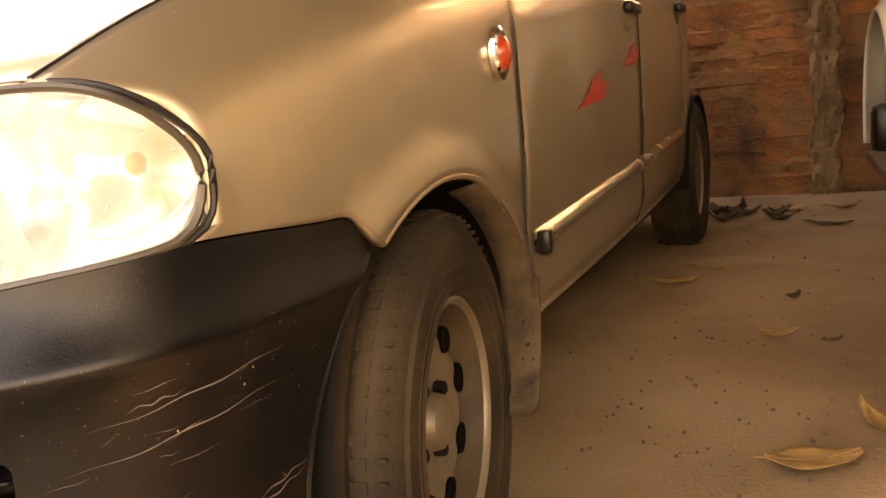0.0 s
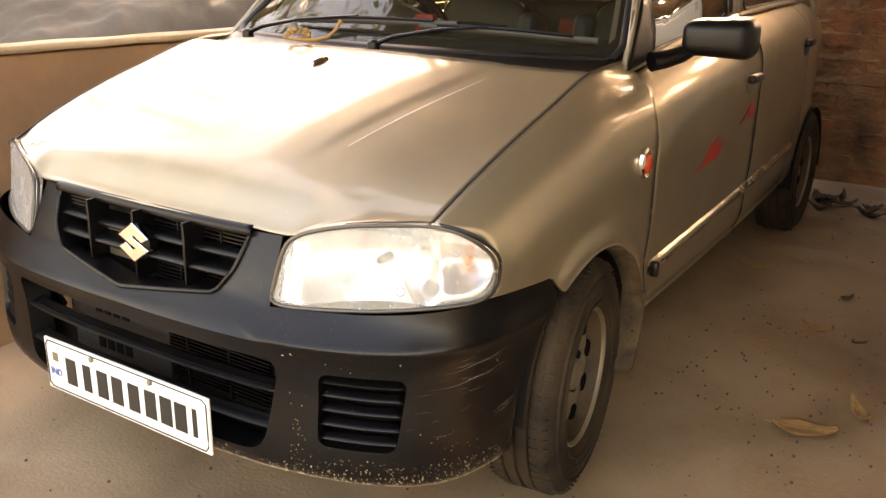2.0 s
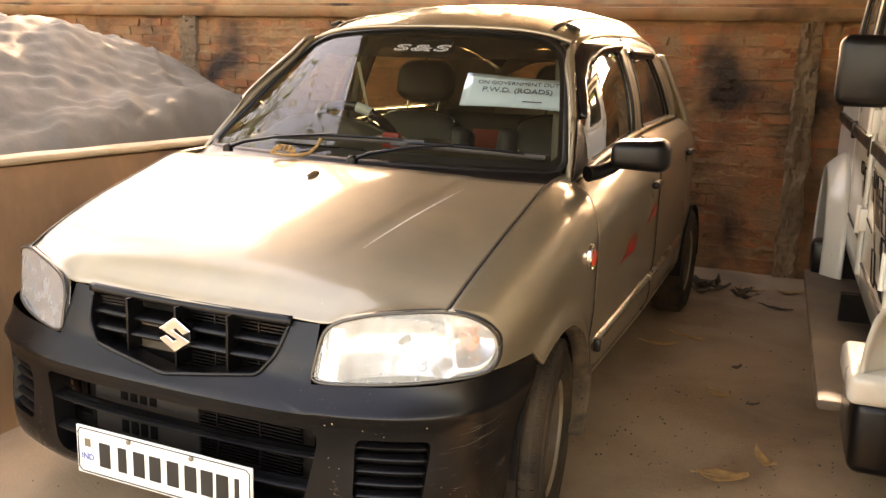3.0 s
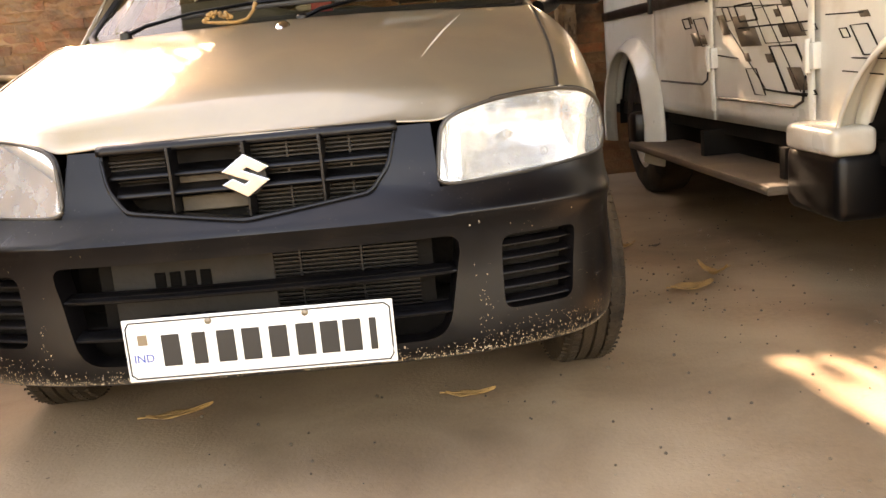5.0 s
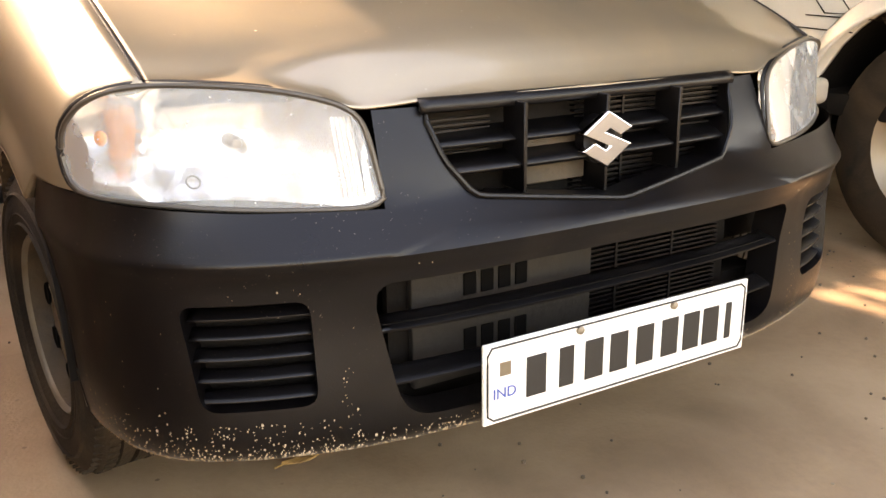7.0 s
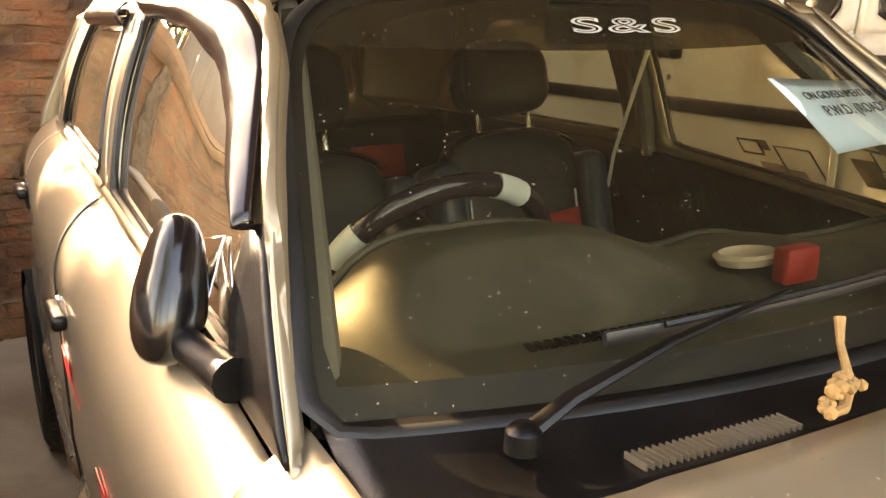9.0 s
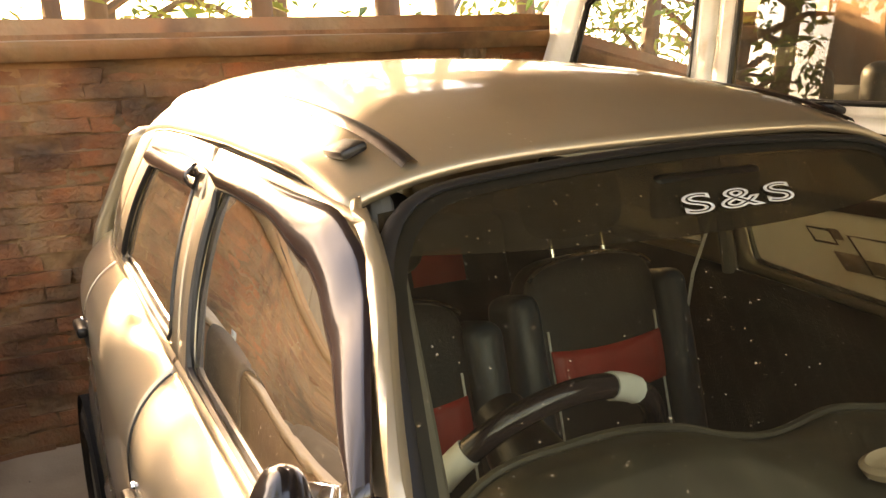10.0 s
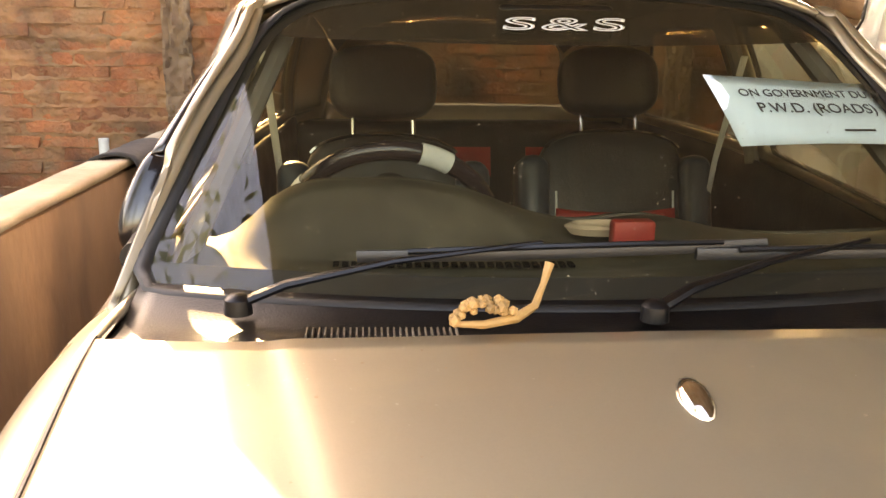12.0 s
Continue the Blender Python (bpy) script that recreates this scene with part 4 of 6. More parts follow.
# wheels
def wheel_at(sgn, y, name="wheel"):
    c = Vector((sgn * (0.656 if y < 1 else 0.645), y, 0.247 if y < 1 else 0.279))
    hub = new(name)
    hub.parent = car
    hub.matrix_world = Matrix.Translation(c) @ Matrix.Rotation(radians(7 if y < 1 else 0), 4, "Z")
    w, R = 0.072, 0.266
    prof = [(-w + 0.010, 0.155), (-w - 0.004, 0.175), (-w - 0.008, 0.205), (-w - 0.002, 0.240), (-w + 0.010, 0.257), (-0.050, R - 0.001)]
    for g in (-0.030, 0.0, 0.030):
        prof += [(g - 0.0045, R), (g - 0.003, R - 0.008), (g + 0.003, R - 0.008), (g + 0.0045, R)]
    prof += [(0.050, R - 0.001), (w - 0.010, 0.257), (w + 0.002, 0.240), (w + 0.005, 0.225), (w + 0.008, 0.205), (w + 0.004, 0.175), (w - 0.010, 0.155)]
    tyre = part("tyre", lathe(bmesh.new(), prof, 72), RUBBER, hub, "dusty worn rubber tyre")
    bm = bmesh.new()
    for i in range(72):
        a = 2 * math.pi * i / 72
        for s in (-1, 1):
            box(bm, (s * 0.040 - 0.009, -0.0060, R - 0.004), (s * 0.040 + 0.009, 0.0060, R + 0.0012), 0, Matrix.Rotation(a + 0.03 * s, 4, "X"))
            box(bm, (s * 0.060 - 0.010, -0.0016, R - 0.010), (s * 0.060 + 0.008, 0.0016, R - 0.0050), 0, Matrix.Rotation(a + 0.02, 4, "X"))
    tagged(part("tread_block", bm, RUBBER, tyre, smooth=False), kind="stuff")
    o = sgn
    prof = [(0.016 * o, 0.130), (0.032 * o, 0.112), (0.036 * o, 0.098), (0.034 * o, 0.086), (0.022 * o, 0.072), (0.020 * o, 0.045), (0.026 * o, 0.038), (0.044 * o, 0.034), (0.048 * o, 0.028), (0.049 * o, 0.001)]
    rim = part("rim", lathe(bmesh.new(), prof, 56), STEEL, hub, "silver pressed-steel rim, dusty")
    part("rim_lip", lathe(bmesh.new(), [(0.056 * o, 0.158), (0.064 * o, 0.158), (0.067 * o, 0.154), (0.062 * o, 0.149), (0.052 * o, 0.147)], 56), STEEL, rim)
    # the barrel is darker and browner than the lip and disc
    part("rim_barrel", lathe(bmesh.new(), [(0.058 * o, 0.148), (0.030 * o, 0.143), (0.016 * o, 0.139), (0.014 * o, 0.128)], 56), BARREL, rim, "dark brown inner barrel of the rim")
    for q in (0.178, 0.196, 0.228):
        bm = lathe(bmesh.new(), [((w + 0.0030) * o, q - 0.004), ((w + 0.0085) * o, q), ((w + 0.0030) * o, q + 0.004)], 56)
        part("sidewall_ridge", bm, RUBBER, tyre)
    # near-black discs on the rim paint the shade in its holes
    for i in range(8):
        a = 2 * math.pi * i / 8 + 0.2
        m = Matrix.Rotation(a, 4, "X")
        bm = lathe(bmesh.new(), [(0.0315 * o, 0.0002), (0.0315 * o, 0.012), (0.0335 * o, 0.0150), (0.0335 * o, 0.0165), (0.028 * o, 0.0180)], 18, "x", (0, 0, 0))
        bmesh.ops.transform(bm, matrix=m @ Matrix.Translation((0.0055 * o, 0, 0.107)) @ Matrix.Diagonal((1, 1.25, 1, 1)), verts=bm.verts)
        part("rim_hole", bm, HOLE_SHADE, rim)
    for i in range(4):
        a = 2 * math.pi * i / 4 + 0.5
        bm = lathe(bmesh.new(), [(0.018 * o, 0.011), (0.034 * o, 0.010), (0.037 * o, 0.006), (0.037 * o, 0.0002)], 6)
        bmesh.ops.transform(bm, matrix=Matrix.Rotation(a, 4, "X") @ Matrix.Translation((0, 0, 0.055)), verts=bm.verts)
        part("lug_nut", bm, DEEP, rim, smooth=False)
    return hub


for s in (1, -1):
    wheel_at(s, WB_F)
    wheel_at(s, WB_R)

# mud flaps
for s in (1, -1):
    bm = patch(lambda x, t: Vector((s * x, 0.925 - 0.055 * t * t - 0.5 * (0.745 - x) * 0.25, lerp(0.37, 0.172 + 0.02 * abs((x - 0.721) / 0.029) ** 4, t))), steps(0.692, 0.750, 6), steps(0, 1, 10), s < 0)
    part("mud_flap", bm, FLAP, car, "mud-caked rubber flap behind the wheel", solid=0.006)
    bm = patch(lambda a, k: Vector((s * lerp(0.700, 0.745, k), WB_F + (ARCH - 0.004 - 0.012 * (1 - k)) * math.cos(a), HUB_Z + (ARCH - 0.004 - 0.012 * (1 - k)) * math.sin(a))), steps(radians(70), radians(8), 16), [0, 0.5, 1], s < 0)
    part("arch_liner", bm, FLAP, car, "mud-spattered liner edge", solid=0.004)

# mouldings, indicators, handles, decals
for s in (1, -1):
    def strip(y0, y1, z0, z1):
        def at(u, v):
            y, z = lerp(y0, y1, u), lerp(z0, z1, u) + (v - 0.5) * 0.034
            e = min(1, min(u, 1 - u) * 16) ** 0.5
            return Vector((s * (half_width(y) * tuck(z) + flare(y, z) + 0.001 + 0.015 * e * math.sin(math.pi * v) ** 0.6), y, z))
        return patch(at, steps(0, 1, 40), steps(0, 1, 10), s < 0)
    part("door_moulding", strip(0.985, 1.885, 0.412, 0.438), MOULD, car, "grey side rub strip, dusty")
    part("door_moulding", strip(1.905, 2.66, 0.438, 0.455), MOULD, car, "grey side rub strip, dusty")
    part("moulding_tip", boxed((min(s * 0.735, s * 0.757), 0.975, 0.393), (max(s * 0.735, s * 0.757), 0.995, 0.431), 0.005), TRIM, car)
    xi = half_width(0.862) + 0.001
    bm = lathe(bmesh.new(), [(0.0, 0.034), (0.008, 0.033), (0.011, 0.028), (0.006, 0.024)], 28)
    bmesh.ops.transform(bm, matrix=Matrix.Translation((s * xi, 0.862, 0.697)) @ Matrix.Diagonal((s, 0.85, 1.1, 1)), verts=bm.verts)
    ind = part("side_indicator", bm, CHROME, car, "oval side repeater with chrome surround")
    bm = lathe(bmesh.new(), [(0.004, 0.025), (0.014, 0.022), (0.019, 0.014), (0.021, 0.0003)], 24)
    bmesh.ops.transform(bm, matrix=Matrix.Translation((s * xi, 0.862, 0.697)) @ Matrix.Diagonal((s, 0.8, 1.0, 1)), verts=bm.verts)
    part("lens", bm, REDLENS if s > 0 else AMBER, ind, "orange-red lens")
    for y, z, door in ((1.765, 0.797, door_f if s > 0 else door_f2), (2.68, 0.845, door_r if s > 0 else door_r2)):
        xh = half_width(y)
        bm = bmesh.new()
        bmesh.ops.create_uvsphere(bm, u_segments=20, v_segments=10, radius=1, matrix=Matrix.LocRotScale((s * (xh - 0.002), y, z - 0.012), None, (0.010, 0.062, 0.036)))
        part("handle_cup", bm, STEEL if y < 2 else TRIM, door, "recessed handle cup")
        bm = boxed((-0.012, -0.056, -0.013), (0.012, 0.056, 0.013), 0.008, Matrix.Translation((s * (xh + 0.014), y, z + 0.004)), 3)
        part("door_handle", bm, TRIM, door, "black door handle")
        bm = lathe(bmesh.new(), [(0, 0.009), (0.005, 0.008), (0.006, 0.0003)], 16)
        bmesh.ops.transform(bm, matrix=Matrix.Translation((s * xh, y + 0.078, z + 0.004)) @ Matrix.Diagonal((s, 1, 1, 1)), verts=bm.verts)
        part("lock", bm, CHROME, door)
    for y, z, k in ((1.40, 0.625, 1.0), (1.785, 0.692, 0.8)):
        pts = [(-0.085, -0.03), (-0.03, 0.0), (-0.01, 0.03), (0.04, 0.052), (0.02, 0.02), (0.07, 0.024), (0.05, -0.002), (0.03, -0.02), (-0.02, -0.022)]
        bm = bmesh.new()
        vs = []
        for a, b in pts:
            yy, zz = y + a * k * 1.7, z + b * k * 0.85
            vs.append(bm.verts.new((s * (half_width(yy) * tuck(zz) + 0.0025), yy, zz)))
        f = bm.faces.new(vs)
        bmesh.ops.triangulate(bm, faces=[f])
        bmesh.ops.recalc_face_normals(bm, faces=bm.faces)
        part("flame_decal", bm, DECAL, door_f if s > 0 else door_f2, "small red flame-shaped sticker", solid=0.001, smooth=False, offset=0)

# windscreen, its rubber, the sun strip
def top_z(x):
    return 1.318 - 0.14 * x * x


SCREEN = rounded([(-0.626, 0.905, 0), (0.626, 0.905, 0), (0.568, 1.06, 0), (0.480, 1.286, 0), (0.24, 1.310, 0), (0.0, 1.318, 0), (-0.24, 1.310, 0), (-0.480, 1.286, 0), (-0.568, 1.06, 0)], [0.05, 0.05, 0.1, 0.11, 0.1, 0.1, 0.1, 0.11, 0.1], 8)
windscreen = part("windscreen", filled(SCREEN, lambda x, z: screen_at(x, z), 12, n=100), CLEAR, car, "dusty laminated windscreen with a dark sun strip")
windscreen.visible_shadow = False
part("windscreen_rubber", tube(bmesh.new(), [screen_at(p.x, p.y, 0.001) for p in spread(SCREEN, 110)], 0.012, 8, closed=True, squash=0.5), SEAL, windscreen)
part("windscreen_border", frame_panel(SCREEN, [(p.x * 0.955, max(0.936, 1.12 + (p.y - 1.12) * 0.93), 0) for p in SCREEN], lambda x, z: screen_at(x, z, -0.003)), SEAL, windscreen)
bm = patch(lambda u, v: screen_at(u * (0.612 - 0.338 * (lerp(1.222 + 0.012 * u * u, top_z(u * 0.47), v) - 0.905)) * 0.985, lerp(1.222 + 0.012 * u * u, top_z(u * 0.47) - 0.012, v), -0.005), steps(-1, 1, 36), steps(0, 1, 6))
part("sun_strip", bm, SUNFILM, windscreen, "dark translucent film along the top").visible_shadow = False
lean = math.degrees(math.atan2(1, 1.31))


def on_screen(x, z, out, roll=0.0):
    n = Vector((-0.6 * x, 1, 0)).normalized()
    right = Vector((1, 0.6 * x, 0)).normalized()
    upv = Vector((0, 1.31, 1)).normalized()
    upv = (upv - right * upv.dot(right)).normalized()
    out_n = right.cross(upv)
    m = Matrix((right, upv, out_n)).transposed().to_4x4()
    return Matrix.Translation(screen_at(x, z) + out_n * out) @ m @ Matrix.Rotation(radians(roll), 4, "Z")


sticker = lettering("letter_sticker", "S&S", 0.076, FILMWHITE, on_screen(0.0, 1.249, 0.003) @ Matrix.Diagonal((1.55, 0.62, 0.15, 1)), windscreen, 0.0006, "white lettered sticker", 0.0021)
notice = tagged(part("paper_notice", patch(lambda u, v: on_screen(0.392, 1.128, -0.010, -2) @ Vector(((u - 0.5) * 0.345, (v - 0.5) * 0.155, 0.006 * math.sin(3 * u + 2 * v))), steps(0, 1, 12), steps(0, 1, 6)), PAPER, None, "", solid=0.0006), "pale blue printed paper notice stuck behind the windscreen", "notice")
lettering("notice_text", "ON GOVERNMENT DUTY", 0.0235, INK, on_screen(0.392, 1.147, -0.0005, -2), notice, 0.0004)
lettering("notice_text", "P.W.D. (ROADS)", 0.031, INK, on_screen(0.392, 1.126, -0.0005, -2), notice, 0.0004)
# bars of the notice's small print
part("notice_line", boxed((-0.03, -0.002, 0), (0.03, 0.002, 0.0006), 0, on_screen(0.45, 1.095, -0.001, -2)), INK, notice)

# A-pillars, roof, rear
def apillar(t):
    z = lerp(0.90, 1.290, t)
    x = lerp(0.624, 0.482, t)
    return screen_at(x + 0.006, z, 0.004)


def door_front(t):
    """The forward edge of the front door's window frame."""
    z = lerp(0.872, 1.272, t)
    y = cr([0, 0.52, 1], [0.945, 1.139, 1.375])(t)
    return pane_at(y, max(z, belt_z(y) + 0.002))


def pillar_at(t, k):
    a, b = apillar(t), door_front(t)
    p = a.lerp(b, k)
    return p + Vector((0.6, -0.45, 0.55)).normalized() * 0.010 * math.sin(math.pi * k)


both("a_pillar", patch(pillar_at, steps(0, 1, 24), steps(0, 1, 10)), PAINT, solid=0.01)
roof_mid = cr([1.38, 1.5, 1.7, 2.0, 2.4, 2.8, 3.1, 3.3], [1.324, 1.366, 1.412, 1.445, 1.457, 1.442, 1.402, 1.345])


def roof_at(u, v):
    ax = abs(u)
    y_mid = lerp(1.425, 3.30, v)
    x_edge = rail_x(max(lerp(1.47, 3.30, v), 1.3)) - 0.004
    x = x_edge * ax
    y0 = screen_y(x * 0.9, top_z(x * 0.9)) + 0.012
    y = lerp(y0, 3.30, v)
    zc = roof_mid(y)
    ze = rail_z(max(y, 1.40)) + 0.006
    fall = 0.35 * ax**2 + 0.65 * ax**5
    z = lerp(zc, ze, fall)
    return Vector((math.copysign(x, u) if u else 0.0, y, z))


part("roof", patch(roof_at, steps(-1, 1, 56), [0, 0.01, 0.02, 0.035] + steps(0.05, 1, 38)), PAINT, car, "sun-glazed gold-beige roof panel", solid=0.012)
part("headliner", patch(lambda u, v: roof_at(u * 0.97, 0.02 + v * 0.96) - Vector((0, 0, 0.03)), steps(-1, 1, 20), steps(0, 1, 20)), LINER, car)
for s in (1, -1):
    bm = patch(lambda v, k: roof_at(s * (0.80 + 0.045 * (k - 0.5)), v) + Vector((0, 0, 0.003 + 0.006 * math.sin(math.pi * k))), steps(0.012, 0.95, 40), steps(0, 1, 5), s < 0)
    part("roof_moulding", bm, TRIM, car, "black strip along the roof channel")
    bm = boxed((-0.02, -0.035, 0), (0.02, 0.035, 0.014), 0.006, Matrix.Translation(roof_at(s * 0.885, 0.06)) @ Matrix.Rotation(radians(s * 20), 4, "Y"))
    part("roof_bracket", bm, TRIM, car)

# window frames and panes
FRONT_OUT = [(0.948, 0.876), (1.141, 1.079), (1.377, 1.276), (1.50, 1.296), (1.70, 1.310), (1.945, 1.320), (1.925, 1.10), (1.897, 0.966), (1.60, 0.942), (1.3, 0.914), (1.1, 0.892)]
FRONT_IN = [(1.09, 0.910), (1.16, 1.035), (1.395, 1.236), (1.432, 1.248), (1.50, 1.256), (1.70, 1.270), (1.865, 1.276), (1.850, 1.10), (1.828, 0.978), (1.60, 0.955), (1.3, 0.928)]
REAR_OUT = [(1.902, 0.967), (1.930, 1.10), (1.950, 1.320), (2.2, 1.326), (2.45, 1.322), (2.60, 1.312), (2.70, 1.23), (2.80, 1.10), (2.90, 0.986), (2.4, 0.979)]
REAR_IN = [(1.972, 0.990), (1.990, 1.10), (2.005, 1.276), (2.2, 1.282), (2.40, 1.276), (2.49, 1.262), (2.575, 1.18), (2.66, 1.08), (2.725, 1.000), (2.4, 0.997)]
for s in (1, -1):
    for nm, O, I, door in (("front", FRONT_OUT, FRONT_IN, door_f if s > 0 else door_f2), ("rear", REAR_OUT, REAR_IN, door_r if s > 0 else door_r2)):
        o3, i3 = [(a, b, 0) for a, b in O], rounded([(a, b, 0) for a, b in I], 0.02, 4)
        o3 = rounded(o3, 0.015, 3)
        bm = frame_panel(o3, i3, lambda y, z: pane_at(y, z), 3)
        if s < 0:
            bm = mirrored(bm)
        part("window_frame", bm, PAINT, door, solid=0.018)
        bm = filled(i3, lambda y, z: pane_at(y, z, -0.010), 4, n=60)
        part("window_pane", bm if s > 0 else mirrored(bm), SIDEGLASS, door, "dusty side window")
        bm = tube(bmesh.new(), [pane_at(p.x, p.y, -0.002) for p in spread(i3, 70)], 0.007, 6, closed=True)
        part("window_seal", bm if s > 0 else mirrored(bm), SEAL, door)
    # belt strips
    for y0, y1 in ((1.14, 1.888), (1.905, 2.88)):
        bm = patch(lambda u, k: pane_at(lerp(y0, y1, u), belt_z(lerp(y0, y1, u)) + 0.004 + 0.016 * k, 0.004 + 0.006 * math.sin(math.pi * k)), steps(0, 1, 20), steps(0, 1, 5))
        part("belt_strip", bm if s > 0 else mirrored(bm), PAINT, car)
    # dark corner piece that carries the mirror
    bm = filled([(0.956, 0.886, 0), (1.13, 0.905, 0), (1.165, 0.97, 0), (1.175, 1.05, 0), (1.135, 1.062, 0)], lambda y, z: pane_at(y, z, 0.005), 3, n=40)
    part("mirror_sail", bm if s > 0 else mirrored(bm), TRIM, car, "black plastic corner piece", solid=0.008)
    # smoked rain visors
    line = [(1.140, 1.062), (1.25, 1.162), (1.345, 1.240), (1.405, 1.272), (1.55, 1.288), (1.70, 1.298), (1.875, 1.302)]
    vis = spread([(a, b, 0) for a, b in line], 40, closed=False)

    def visor(u, k):
        i = u * (len(vis) - 1)
        p = vis[min(int(i), 38)].lerp(vis[min(int(i), 38) + 1], i - min(int(i), 38))
        q = vis[min(int(i) + 1, 39)] - vis[max(int(i) - 1, 0)]
        nrm = Vector((q.y, -q.x, 0)).normalized()
        w = (lerp(0.052, 0.082, step(0, 0.30, u)) - 0.034 * step(0.42, 0.62, u)) * min(1, 8 * u + 0.35, 8 * (1 - u) + 0.2)
        c = p + nrm * w * (k - 0.15)
        return pane_at(c.x, c.y, 0.004 + 0.030 * math.sin(math.pi * (0.12 + 0.88 * k)) ** 0.8)
    bm = patch(visor, steps(0, 1, 50), steps(0, 1, 10))
    part("rain_visor", bm if s > 0 else mirrored(bm), SMOKE, car, "glossy smoked rain visor over the front window", solid=0.003)
    bm = patch(lambda u, k: pane_at(lerp(1.985, 2.47, u), 1.292 - 0.045 * k, 0.006 + 0.022 * math.sin(math.pi * (0.15 + 0.85 * k))), steps(0, 1, 20), steps(0, 1, 8))
    part("rain_visor", bm if s > 0 else mirrored(bm), SMOKE, car, "glossy smoked rain visor over the rear window", solid=0.003)
    # C-pillar
    bm = patch(lambda u, k: pane_at(lerp(lerp(2.60, 2.90, k), lerp(3.22, 3.40, k), u), lerp(max(rail_z(lerp(2.60, 3.25, u)), 1.2), 0.985, k)), steps(0, 1, 14), steps(0, 1, 14))
    part("c_pillar", bm if s > 0 else mirrored(bm), PAINT, car, solid=0.02)

# tailgate with its window
def back_at(x, z):
    y = cr([0.25, 0.5, 0.8, 0.985, 1.15, 1.31], [3.46, 3.49, 3.48, 3.44, 3.37, 3.29])(z) - 0.28 * x * x
    return Vector((x, y, z))


TAIL_OUT = [(-0.60, 0.30, 0), (0.60, 0.30, 0), (0.64, 0.7, 0), (0.60, 0.98, 0), (0.47, 1.29, 0), (0, 1.32, 0), (-0.47, 1.29, 0), (-0.60, 0.98, 0), (-0.64, 0.7, 0)]
TAIL_IN = rounded([(-0.50, 0.99, 0), (0.50, 0.99, 0), (0.41, 1.255, 0), (-0.41, 1.255, 0)], 0.04)
part("tailgate", frame_panel(TAIL_OUT, TAIL_IN, back_at, 6), PAINT, car, solid=0.03)
part("rear_window", filled(TAIL_IN, back_at, 4), SIDEGLASS, car, "dusty rear window").visible_shadow = False

# mirrors
for s in (1, -1):
    mz, my, mx = 0.958, 1.150, 0.798
    bm = boxed((-0.083, -0.052, -0.050), (0.083, 0.040, 0.050), 0.032, None, 5)
    for v in bm.verts:
        v.co.z *= 1 - 0.14 * step(0.02, -0.083, v.co.x * 1)
        v.co.y += 0.02 * (v.co.x / 0.083)
        if v.co.y < 0:
            v.co.x *= 0.96
            v.co.z *= 0.95
    hold = Matrix.Translation((mx, my, mz))
    if s < 0:
        bm.free()
        bm = pillow((0.090, 0.052, 0.054), 0.72, shape=lambda c: Vector((c.x, c.y * lerp(0.76, 1, step(-0.09, 0.03, c.x)), c.z * lerp(0.76, 1, step(-0.09, 0.03, c.x)))))
        ax = Vector((-0.24, -0.30, -0.92)).normalized()
        ay = Vector((0.95, 0.15, -0.30))
        ay = (ay - ax * ay.dot(ax)).normalized()
        hold = Matrix.Translation((-0.668, 1.262, 0.968)) @ Matrix((ax, ay, ax.cross(ay))).transposed().to_4x4() @ Matrix.Diagonal((0.95, 0.72, 0.86, 1))
    bmesh.ops.transform(bm, matrix=hold, verts=bm.verts)
    mir = part("door_mirror", bm, TRIM if s > 0 else GLOSSY, car, "black plastic door mirror" if s > 0 else "black plastic door mirror, folded back")
    bm = tube(bmesh.new(), [(s * 0.665, 1.055, 0.900), (s * 0.690, 1.085, 0.905), (s * 0.715, 1.12, 0.915), (s * 0.735, 1.14, 0.93)] if s > 0 else [(-0.648, 1.10, 0.915), (-0.654, 1.14, 0.915), (-0.662, 1.19, 0.915), (-0.668, 1.235, 0.92)], [0.024, 0.022, 0.020, 0.018], 12)
    part("mirror_arm", bm, TRIM, mir)
    bm = boxed((-0.070, 0, -0.038), (0.070, 0.004, 0.038), 0.0015, hold @ Matrix.Translation((0, 0.041, 0)) @ Matrix.Rotation(radians(s * 13), 4, "Z"), 1)
    part("mirror_glass", bm, CHROME, mir)

# scuttle panel, vents, wipers
def scuttle_at(u, v):
    a = bonnet_at(u, 1.0) + Vector((0, 0.012, -0.012))
    x = u * 0.610
    b = screen_at(x, 0.912, 0.004)
    p = a.lerp(b, v)
    p.z -= 0.012 * math.sin(math.pi * v)
    return p


scuttle = part("scuttle_panel", patch(scuttle_at, steps(-1, 1, 40), steps(0, 1, 8)), TRIM, car, "black plastic scuttle below the windscreen", solid=0.006)
for x in steps(-0.383, -0.213, 24):
    p = scuttle_at(x / 0.61, 0.28)
    part("scuttle_slot", boxed((-0.0010, -0.014, -0.003), (0.0010, 0.014, 0.0035), 0, Matrix.Translation(p + Vector((0, 0, 0.004)))), STEEL, scuttle, smooth=False)


